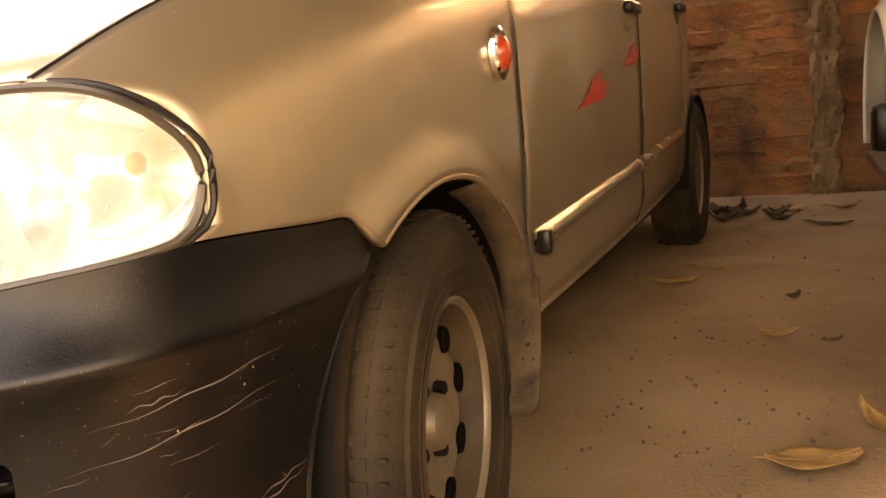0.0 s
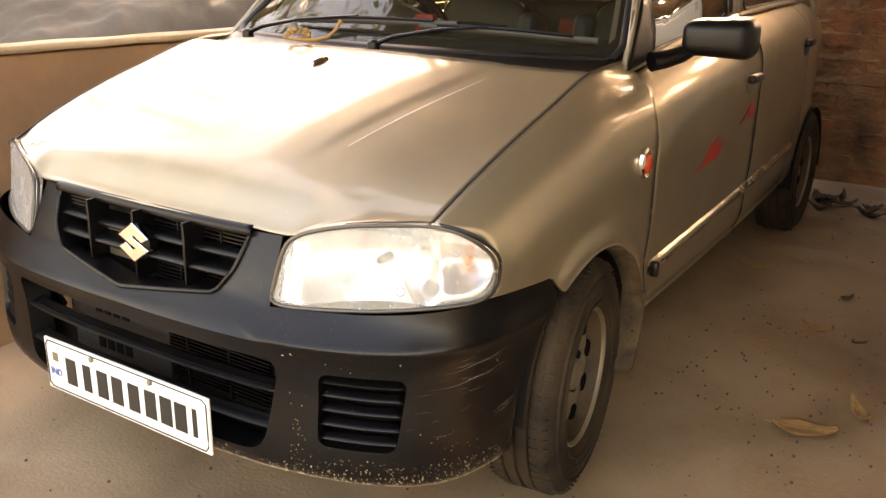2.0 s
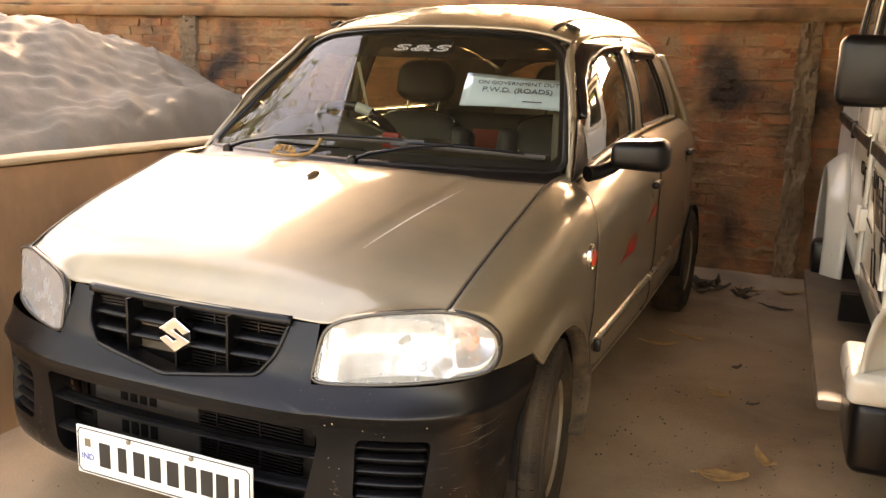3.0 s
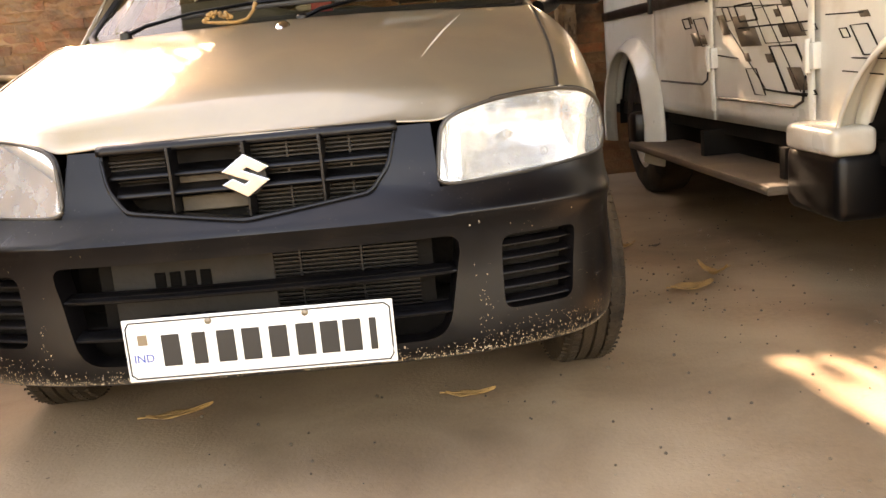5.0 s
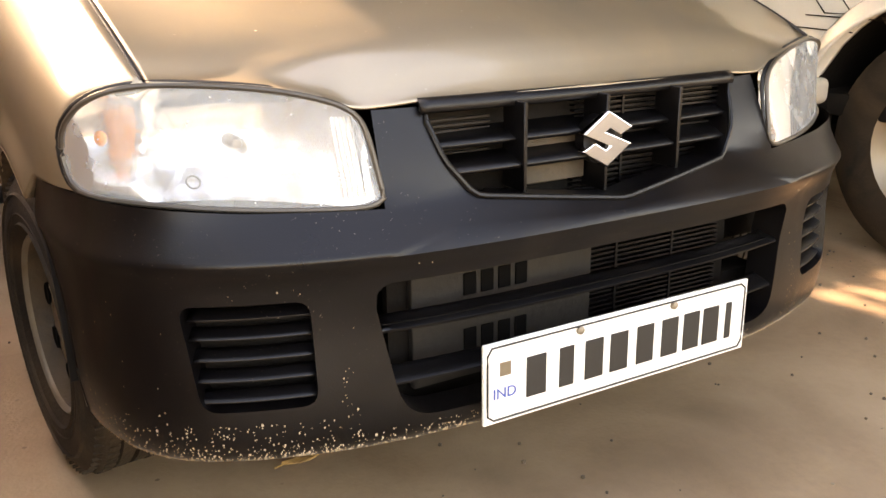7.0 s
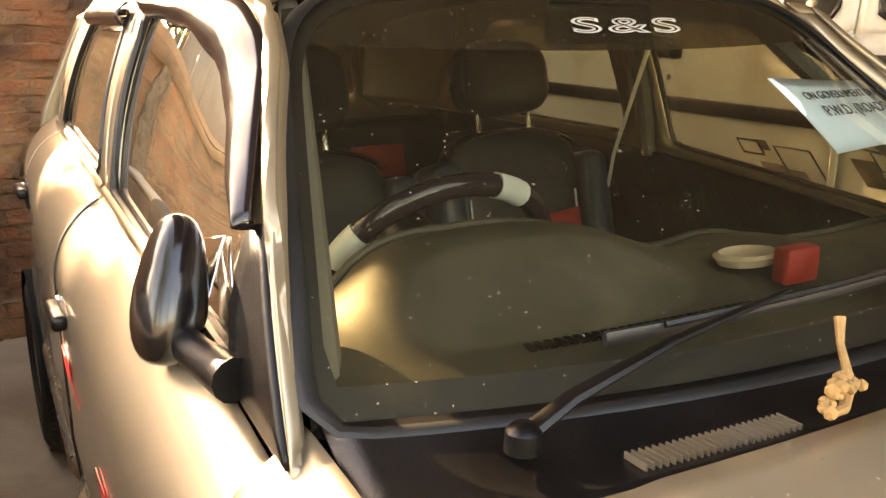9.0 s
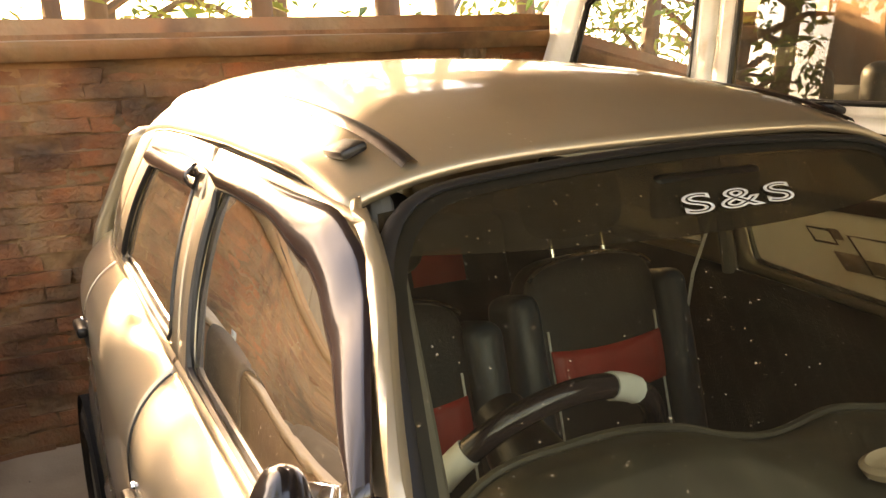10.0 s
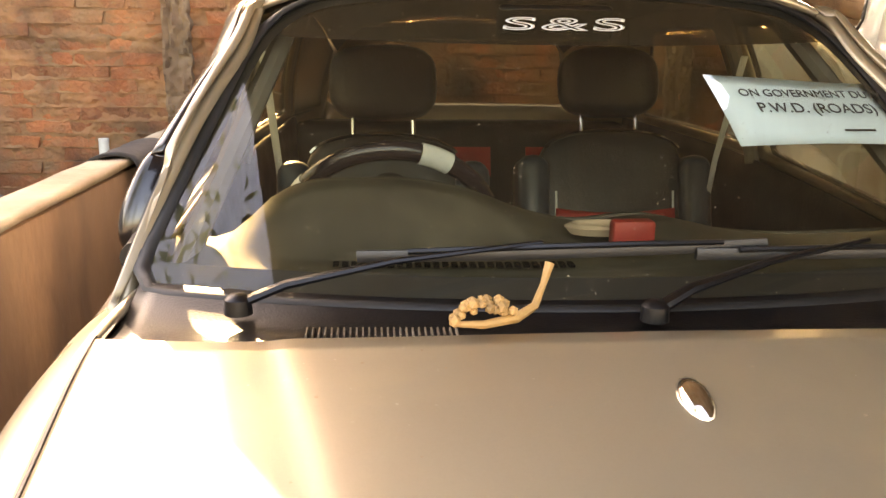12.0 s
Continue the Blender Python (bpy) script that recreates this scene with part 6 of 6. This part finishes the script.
jpart("bonnet", patch(lambda u, v: Vector((lerp(0.16, JW - 0.16, u), lerp(-1.15, 0.05, v), 0.98 + 0.14 * v + 0.05 * math.sin(math.pi * u) ** 0.5)), steps(0, 1, 14), steps(0, 1, 8)), WHITE, solid=0.02)
jpart("wing_top", patch(lambda u, v: Vector((lerp(-0.0, 0.18, u), lerp(-1.15, 0.05, v), lerp(1.235, 1.10, 1) * 1.0 - 0.0 + lerp(0.13, 0.0, u) * step(0.6, 1.0, v) - 0.13 * (1 - v) * 0.8 + 0.01)), steps(0, 1, 6), steps(0, 1, 10)), WHITE, solid=0.02)
jpart("front_panel", boxed((0.02, -1.17, 0.45), (JW - 0.02, -1.13, 1.0), 0.02), WHITE)
jpart("jeep_windscreen", patch(lambda u, v: Vector((lerp(0.08, JW - 0.08, u), lerp(0.06, 0.34, v), lerp(1.20, 1.70, v))), [0, 1], [0, 1]), SIDEGLASS).visible_shadow = False
# seats seen through the windows
for x in (0.16, 0.95):
    for y in (0.85, 1.68):
        st = new("seat")
        st.parent = jeep
        jpart("seat_back", boxed((x, y - 0.05, 0.75), (x + 0.50, y + 0.09, 1.36), 0.06, None, 3), FABRIC, "", st)
        jpart("headrest", boxed((x + 0.12, y - 0.03, 1.43), (x + 0.38, y + 0.07, 1.62), 0.045, None, 3), FABRIC, "", st)
        for a in (0.19, 0.31):
            jpart("post", tube(bmesh.new(), [(x + a, y + 0.02, 1.33), (x + a, y + 0.02, 1.46)], 0.007, 6), CHROME, "", st)
# rub strip, hinges, handles
for y0, y1 in ((-1.1, 0.03), (0.07, 0.875), (0.915, 1.68), (1.715, 2.70)):
    jpart("rub_strip", boxed((-0.022, y0, 0.935), (0.004, y1, 0.985), 0.008), TRIM, "black rub strip")
    jpart("strip_end", boxed((-0.027, y0 - 0.012, 0.922), (0.004, y0 + 0.012, 0.998), 0.005), TRIM)
jpart("side_repeater", boxed((-0.03, -0.46, 0.947), (-0.015, -0.395, 0.974), 0.005), AMBER)
for y in (0.035, 0.885):
    jpart("door_edge", tube(bmesh.new(), [(-0.006, y + 0.015, 0.50), (-0.012, y + 0.012, 0.62), (-0.013, y + 0.012, 1.22)], 0.013, 8, squash=0.7), WHITE)
    for z in (0.705, 1.05):
        h = jpart("hinge", boxed((-0.03, y - 0.035, z - 0.04), (0.0, y + 0.04, z + 0.04), 0.006), WHITE, "white external door hinge")
        jpart("hinge_pin", tube(bmesh.new(), [(-0.030, y, z - 0.05), (-0.030, y, z + 0.05)], 0.010, 10), WHITE, "", h)
for y in (0.80, 1.60):
    h = jpart("door_handle", boxed((-0.022, y - 0.07, 1.115), (0.0, y + 0.05, 1.165), 0.01), TRIM, "black door handle")
    jpart("lock", tube(bmesh.new(), [(-0.004, y - 0.02, 1.05), (-0.010, y - 0.02, 1.05)], 0.010, 10), CHROME, "", h)
jm = jpart("door_mirror", boxed((-0.20, 0.10, 1.13), (-0.05, 0.17, 1.32), 0.03, None, 3), TRIM, "black door mirror")
jpart("mirror_arm", tube(bmesh.new(), [(0.0, 0.16, 1.22), (-0.08, 0.14, 1.24)], 0.015, 8), TRIM, "", jm)
# lower door swage lines: black tubes draw the creases' shade
for y0, y1, z in ((0.10, 0.85, 0.545), (0.95, 1.60, 0.60)):
    jpart("swage_line", tube(bmesh.new(), [(-0.004, y0, z + 0.10), (-0.005, y0 + 0.02, z + 0.02), (-0.005, y0 + 0.08, z), (-0.005, y1, z + 0.006)], 0.005, 6), SEAL)
# sticker graphics on the doors: slanted frames, blocks and lines
def slanted(y, z, w, h):
    """Corners of a slanted sticker from its upper rear corner."""
    return [(y, z), (y - w, z), (y - w - 0.9 * h, z - h), (y - 0.9 * h, z - h)]


for y, z, w, h, r in ((0.663, 0.890, 0.155, 0.058, 0.0038), (0.36, 0.739, 0.20, 0.15, 0.0042), (0.565, 0.665, 0.09, 0.09, 0.0024), (1.115, 0.865, 0.13, 0.11, 0.0032), (1.26, 0.872, 0.08, 0.04, 0.0036), (-0.17, 0.784, 0.09, 0.08, 0.0024), (0.79, 0.890, 0.06, 0.05, 0.003), (0.21, 0.88, 0.10, 0.10, 0.0022), (-0.11, 0.777, 0.04, 0.025, 0.0022), (0.50, 0.87, 0.20, 0.12, 0.0018)):
    bm = tube(bmesh.new(), [jside(a, b, 0.0075) for a, b in slanted(y, z, w, h)], r, 5, closed=True, up=Vector((1, 0, 0)))
    jpart("sticker_outline", bm, DEEP, "thin dark slanted frame sticker")
for y, z, w, h in ((0.70, 0.853, 0.13, 0.056), (0.66, 0.806, 0.18, 0.063), (0.23, 0.67, 0.10, 0.07), (0.85, 0.865, 0.08, 0.075), (0.59, 0.72, 0.05, 0.03), (0.40, 0.715, 0.05, 0.03), (0.33, 0.857, 0.045, 0.025), (0.28, 0.890, 0.07, 0.03), (1.16, 0.81, 0.10, 0.055), (1.07, 0.80, 0.08, 0.04), (1.19, 0.878, 0.04, 0.03), (-0.21, 0.82, 0.05, 0.018), (-0.42, 0.70, 0.05, 0.022), (0.30, 0.81, 0.17, 0.045)):
    q = slanted(y, z, w, h)
    bm = patch(lambda u, v: jside(lerp(lerp(q[0][0], q[1][0], u), lerp(q[3][0], q[2][0], u), v), lerp(z, z - h, v), 0.0072), [0, 0.5, 1], [0, 0.5, 1])
    jpart("sticker_block", bm, BOARD, "brown slanted sticker block", solid=0.001, offset=0)
for y0, z0, y1, z1, r in ((0.85, 0.897, 0.21, 0.866, 0.002), (0.63, 0.809, 0.085, 0.807, 0.003), (0.44, 0.897, 0.13, 0.595, 0.0018), (0.738, 0.82, 0.395, 0.595, 0.002), (0.84, 0.715, 0.64, 0.702, 0.003), (0.41, 0.595, 0.09, 0.583, 0.0032), (-0.03, 0.82, -0.24, 0.815, 0.002), (-0.18, 0.696, -0.44, 0.690, 0.002), (-0.13, 0.66, -0.34, 0.652, 0.002)):
    jpart("sticker_line", tube(bmesh.new(), [jside(lerp(y0, y1, t), lerp(z0, z1, t), 0.0068) for t in steps(0, 1, 8)], r, 5), DEEP)
# wheel-arch flares, wheels, footboard
for c, a0, a1 in ((J_R, 200, -14), (J_F, 120, 14)):
    def flare_at(a, k):
        r = lerp(0.405, 0.475, k)
        return Vector((-0.085 * (1 - k) ** 0.7 - 0.004, c + r * math.cos(a) * 1.04, J_HZ + 0.01 + r * math.sin(a)))
    bm = patch(flare_at, steps(radians(a0), radians(a1), 30), steps(0, 1, 8))
    jpart("arch_flare", bm, WHITE, "white wheel-arch flare", solid=0.012)
jpart("flare_foot", boxed((-0.11, -0.28, 0.435), (0.02, 0.02, 0.515), 0.022, None, 4), WHITE, "white rounded end of the front flare")
# the two far wheels are unseen, added to darken the floor beneath
for c, wx in ((J_F, 0.12), (J_R, 0.12), (J_F, JW - 0.12), (J_R, JW - 0.12)):
    w = new("wheel")
    w.parent = jeep
    w.location = (wx, c, J_HZ)
    prof = [(0.10, 0.21), (0.105, 0.25), (0.10, 0.31), (0.08, 0.34), (0.03, J_RAD), (-0.03, J_RAD), (-0.08, 0.34), (-0.10, 0.31), (-0.105, 0.25), (-0.10, 0.21)]
    jpart("tyre", lathe(bmesh.new(), prof, 48), RUBBER, "dusty tyre", w)
    jpart("rim", lathe(bmesh.new(), [(-0.09, 0.215), (-0.06, 0.19), (-0.03, 0.16), (-0.06, 0.10), (-0.07, 0.001)], 36), STEEL, "", w)
    jpart("wheel_housing", patch(lambda a, x: Vector((x if wx < 1 else JW - x, c + 0.435 * math.cos(a), J_HZ + 0.435 * math.sin(a))), steps(0, math.pi, 18), [0.01, 0.4]), DEEP)
fb = jpart("footboard", boxed((-0.15, 0.05, 0.285), (0.10, 1.72, 0.318), 0.012), BOARD, "dusty flat footboard")
for y in (0.15, 0.9, 1.6):
    jpart("bracket", boxed((-0.05, y, 0.29), (0.20, y + 0.04, 0.42)), DEEP, "", fb)
jpart("footboard_end", boxed((-0.09, -0.27, 0.25), (0.08, 0.06, 0.445), 0.03, None, 3), TRIM, "black plastic splash guard")
jpart("footboard_end", boxed((-0.13, 1.66, 0.30), (0.06, 1.80, 0.46), 0.03), TRIM, "black plastic splash guard")
# unseen axles, long centre box and far rail, added to block light underneath
for c in (J_F, J_R):
    jpart("axle", tube(bmesh.new(), [(0.10, c, J_HZ), (JW - 0.10, c, J_HZ)], 0.055, 12), DEEP)
jpart("gearbox", boxed((0.60, -0.5, 0.20), (1.02, 2.3, 0.42), 0.04), DEEP)
jpart("underframe", boxed((JW - 0.34, -1.0, 0.25), (JW - 0.22, 2.6, 0.42), 0.01), DEEP)
jpart("underframe", boxed((0.22, -1.0, 0.25), (0.34, 2.6, 0.42), 0.01), DEEP)

# ---- fallen leaves and litter ----
def leaf(name, x, y, length, width, turn, curl, mat, label):
    def at(u, v):
        w = width * math.sin(math.pi * min(1, u * 0.93 + 0.03)) ** 0.8 * (1 - 0.3 * u)
        return Vector(((u - 0.5) * length, v * w / 2, 0.004 + curl * length * (2 * u - 1) ** 2 + abs(v) * curl * w * 0.9 + 0.003 * math.sin(9 * u + v * 4)))
    ob = link(name, patch(at, steps(0, 1, 18), steps(-1, 1, 8)), mat, None, "", solid=0.0008)
    ob.matrix_world = pose(x, y, floor_z(y) + 0.002, 0, 0, turn)
    tagged(ob, label, "leaf", "fallen leaves")
    rib = tube(bmesh.new(), [(-0.62 * length, 0, 0.004 + curl * length), (0, 0, 0.006), (0.45 * length, 0, 0.005 + curl * length)], [0.0018, 0.0014, 0.0006], 5)
    rb = link("midrib", rib, mat, ob)
    return ob


leaf("fallen_leaf", 1.116, 1.174, 0.155, 0.10, 20, 0.10, DRYLEAF, "dry yellow-brown leaf lying on the concrete")
leaf("fallen_leaf", 1.225, 1.325, 0.13, 0.045, 120, 0.30, DRYLEAF, "curled brown leaf on the concrete")
leaf("fallen_leaf", 0.712, 2.35, 0.15, 0.05, 10, 0.10, DRYLEAF, "narrow dry brown leaf on the concrete")
leaf("fallen_leaf", 0.81, 2.52, 0.16, 0.02, -20, 0.05, DRYLEAF, "thin dry leaf stalk on the concrete")
leaf("fallen_leaf", 1.055, 2.19, 0.06, 0.03, 60, 0.2, DARKLEAF, "small dark curled leaf")
leaf("fallen_leaf", 1.024, 1.845, 0.10, 0.045, -10, 0.22, DRYLEAF, "curled brown leaf on the concrete")
leaf("fallen_leaf", 1.152, 1.82, 0.05, 0.012, 40, 0.1, DARKLEAF, "tiny dark leaf scrap")
leaf("fallen_leaf", -0.33, 0.445, 0.16, 0.05, 25, 0.08, DRYLEAF, "brown leaf lying under the bumper")
leaf("fallen_leaf", 1.00, 3.50, 0.14, 0.05, 0, 0.1, DRYLEAF, "dry leaf near the brick wall")
leaf("fallen_leaf", 1.20, 3.55, 0.16, 0.06, 30, 0.12, DRYLEAF, "dry leaf near the brick wall")
leaf("fallen_leaf", 1.15, 3.2, 0.16, 0.04, -15, 0.08, DARKLEAF, "dark leaf near the brick wall")
leaf("fallen_leaf", 0.38, 0.42, 0.12, 0.04, 5, 0.1, DRYLEAF, "dry leaf lying under the bumper")
rnd = random.Random(8)
for i in range(12):
    leaf("fallen_leaf", 0.82 + rnd.uniform(-0.12, 0.16), 3.40 + rnd.uniform(-0.14, 0.18), rnd.uniform(0.08, 0.16), rnd.uniform(0.04, 0.07), rnd.uniform(0, 360), rnd.uniform(0.15, 0.45), DARKLEAF, "dark crumpled leaf in a small heap")
bm = bmesh.new()
for i in range(520):
    x, y = rnd.uniform(-1.0, 1.9), rnd.uniform(-0.2, 3.8)
    if rnd.random() < 0.4:
        x, y = rnd.gauss(1.15, 0.25), rnd.gauss(1.3, 0.5)
    r = rnd.uniform(0.0015, 0.005)
    bmesh.ops.create_icosphere(bm, subdivisions=1, radius=r, matrix=Matrix.Translation((x, y, floor_z(y) + r * 0.4)))
tagged(link("floor_grit", bm, BOARD), "scattered grit and crumbs on the concrete", "grit", kind="stuff")
bm = bmesh.new()
for i in range(700):
    x = rnd.uniform(-1.3, 2.4)
    y = slab_edge(x) + rnd.gauss(-0.03, 0.09)
    r = rnd.uniform(0.001, 0.0042)
    bmesh.ops.create_icosphere(bm, subdivisions=1, radius=r, matrix=Matrix.LocRotScale((x, y, floor_z(y) + r * 0.2), None, (1, rnd.uniform(0.6, 1.5), 0.6)))
tagged(link("edge_grit", bm, GRAVEL), "pale grit along the broken floor edge", "grit", kind="stuff")

# ---- trees beyond the wall ----
def in_gap(at):
    """A gap between the crowns that lets the sun through to the parked car's roof."""
    foot = at - sun_dir * ((at.z - 1.40) / sun_dir.z)
    return at.y > 4 and -0.8 < foot.x < 0.40 and 1.5 + 0.5 * max(0, foot.x) < foot.y < 3.3 and (foot.x < -0.1 or (foot.x * 7 + foot.y * 5) % 1 < 0.75)


def tree(x, y, h, r, seed, leaves, low, spread_r):
    rg = random.Random(seed)
    t = thing("tree", "slim tree with rough bark and loose green foliage", "tree", (x, y, 0), 0, "trees beyond the wall")
    lean = (rg.uniform(-0.06, 0.06), rg.uniform(-0.06, 0.06))
    spine = [Vector((lean[0] * z + 0.04 * math.sin(z * 1.3 + seed), lean[1] * z, z)) for z in steps(-0.1, h, 12)]
    part("trunk", tube(bmesh.new(), spine, [lerp(r, r * 0.35, i / 12) * (1.25 if i == 0 else 1) for i in range(13)], 10), BARK, t)
    tips = []
    for i in range(11):
        z0 = lerp(low, h * 0.98, i / 10)
        b = Vector((lean[0] * z0, lean[1] * z0, z0))
        a = rg.uniform(0, 6.28)
        tip = b + Vector((math.cos(a), math.sin(a), 0.35)) * rg.uniform(0.5, 1.0) * spread_r
        mid = b.lerp(tip, 0.5) + Vector((0, 0, 0.12))
        if any(in_gap(Vector((x, y, 0)) + b.lerp(tip, k)) for k in (0.2, 0.4, 0.6, 0.8, 1)):
            continue
        part("limb", tube(bmesh.new(), [b, mid, tip], [r * 0.4, r * 0.25, r * 0.08], 6), BARK, t)
        tips += [mid, tip, b.lerp(tip, 0.75)]
    verts, faces = [], []
    for i in range(leaves):
        c = rg.choice(tips) + Vector((rg.gauss(0, 0.28), rg.gauss(0, 0.28), rg.gauss(0, 0.22))) * spread_r
        if in_gap(Vector((x, y, 0)) + c):
            continue
        m = Euler((rg.uniform(-1, 1), rg.uniform(-1, 1), rg.uniform(0, 6.28))).to_matrix()
        L, W = rg.uniform(0.09, 0.19), rg.uniform(0.035, 0.07)
        k = len(verts)
        for p in ((-L / 2, 0, 0), (0, W / 2, 0.012), (L / 2, 0, -0.02), (0, -W / 2, 0.012)):
            verts.append(c + m @ Vector(p))
        faces += [(k, k + 1, k + 2), (k, k + 2, k + 3)]
    me = bpy.data.meshes.new("crown")
    me.from_pydata(verts, [], faces)
    me.materials.append(FOLIAGE)
    crown = new("crown", me)
    crown.parent = t
    return t


spots = [(-1.9, 5.2, 4.5, 0.09, 1.3), (-1.62, 5.7, 5, 0.07, 1.6), (-0.42, 4.9, 5, 0.075, 1.5), (-0.1, 6.3, 5.5, 0.09, 1.4), (0.55, 5.3, 5, 0.08, 1.5), (1.15, 5.0, 4.6, 0.10, 1.7), (-2.8, 6.4, 6, 0.1, 1.5), (2.6, 6.6, 6, 0.1, 1.8), (0.2, 8.2, 6.5, 0.12, 1.2), (-2.45, 8.6, 6.5, 0.12, 1.2), (1.8, 8.8, 6.5, 0.12, 1.2), (-4.5, 7.5, 7, 0.13, 1.5), (4.2, 8.0, 7, 0.13, 1.5)]
for i, (x, y, h, r, low) in enumerate(spots):
    tree(x, y, h, r, i + 1, 620 if y < 6 else 900, low + (0.4 if y < 6 else 0), 1.0 if y < 6 else 1.5)
for i, (x, y, h) in enumerate(((-7.5, 3.5, 7), (-8.5, 0.0, 8), (-9.5, 6.5, 9), (-7.0, -4.0, 7), (-11, -2, 9), (-3.5, -8.5, 7), (2.0, -10, 8), (7, -9, 8))):
    tree(x, y, h, 0.14, 40 + i, 2200, 1.4, 1.9)


tree(-3.2, 0.35, 5.6, 0.11, 91, 3000, 2.5, 1.8)
tree(-3.9, 6.2, 6.8, 0.12, 77, 1500, 2.6, 1.9)
tree(-3.0, 8.6, 7.5, 0.12, 78, 1500, 2.4, 1.9)

# ---- plaster left on the back wall ----
def skin_at(x, z):
    n = 0.55 * noise.noise((x * 1.3, z * 1.9, 4.0)) + 0.45 * noise.noise((x * 3.4, z * 5.0, 1.0)) + 0.50 * noise.noise((x * 8, z * 18, 7.0)) + 0.42 * noise.noise((x * 24, z * 38, 2.0)) + 0.20 * noise.noise((x * 60, z * 80, 5.0))
    course = abs(((z - 0.012) / 0.0615) % 1 - 0.43)      # mortar stands proud over the joints
    bare = 0.35 * math.exp(-((x + 0.95) / 0.30) ** 2) + 0.15 * math.exp(-((x - 0.85) / 0.25) ** 2)
    d = 0.0065 - 0.020 * n - 0.005 * step(0.30, 0.5, course) + 0.018 * bare
    return Vector((x, WALL_Y + min(max(d, -0.014), 0.012), z))


part("plaster_skin", patch(skin_at, steps(-3.6, 3.2, 560), steps(0.03, 1.50, 160)), MORTAR, back, "crumbling plaster skin with bricks showing through")

# ---- bricks of the back wall ----
def brick_mesh(w, h, d, seed):
    rg = random.Random(seed)
    bm = boxed((0, 0, 0), (w, d, h))
    bmesh.ops.subdivide_edges(bm, edges=[e for e in bm.edges if abs((e.verts[0].co - e.verts[1].co).x) > 0.1], cuts=2)
    for v in bm.verts:
        j = 0.009
        v.co += Vector((rg.uniform(-j, j), rg.uniform(-0.006, 0.005) if v.co.y < d / 2 else 0, rg.uniform(-0.004, 0.004)))
    me = bpy.data.meshes.new("brick")
    bm.to_mesh(me)
    bm.free()
    me.materials.append(BRICK)
    return me


kinds = [brick_mesh(0.206, 0.053, 0.05, i) for i in range(12)]
count = 0
rest = bmesh.new()
rg = random.Random(3)
for row in range(24):
    z = 0.012 + row * 0.0615
    x = -6.8 + (0.108 if row % 2 else 0.0) + rg.uniform(-0.02, 0.02)
    while x < 6.6:
        gap = rg.random()
        me = rg.choice(kinds)
        m = pose(x + rg.uniform(-0.004, 0.004), WALL_Y + rg.uniform(-0.005, 0.008), z + rg.uniform(-0.003, 0.003), 0, rg.uniform(-1.0, 1.0), rg.uniform(-1.2, 1.2))
        if gap > 0.06 and not -1.25 < x + 0.11 < -1.10:
            if -1.9 < x < 1.4 and count < 296:
                b = new("brick", me)
                b.parent = back
                b.matrix_basis = m
                count += 1
            else:
                tmp = bmesh.new()
                tmp.from_mesh(me)
                tmp.transform(m)
                tm = bpy.data.meshes.new("tmp")
                tmp.to_mesh(tm)
                tmp.free()
                rest.from_mesh(tm)
                bpy.data.meshes.remove(tm)
        x += 0.216 + rg.uniform(-0.004, 0.006)
ob = link("brickwork", rest, BRICK, back, smooth=False)
tagged(ob, kind="stuff")
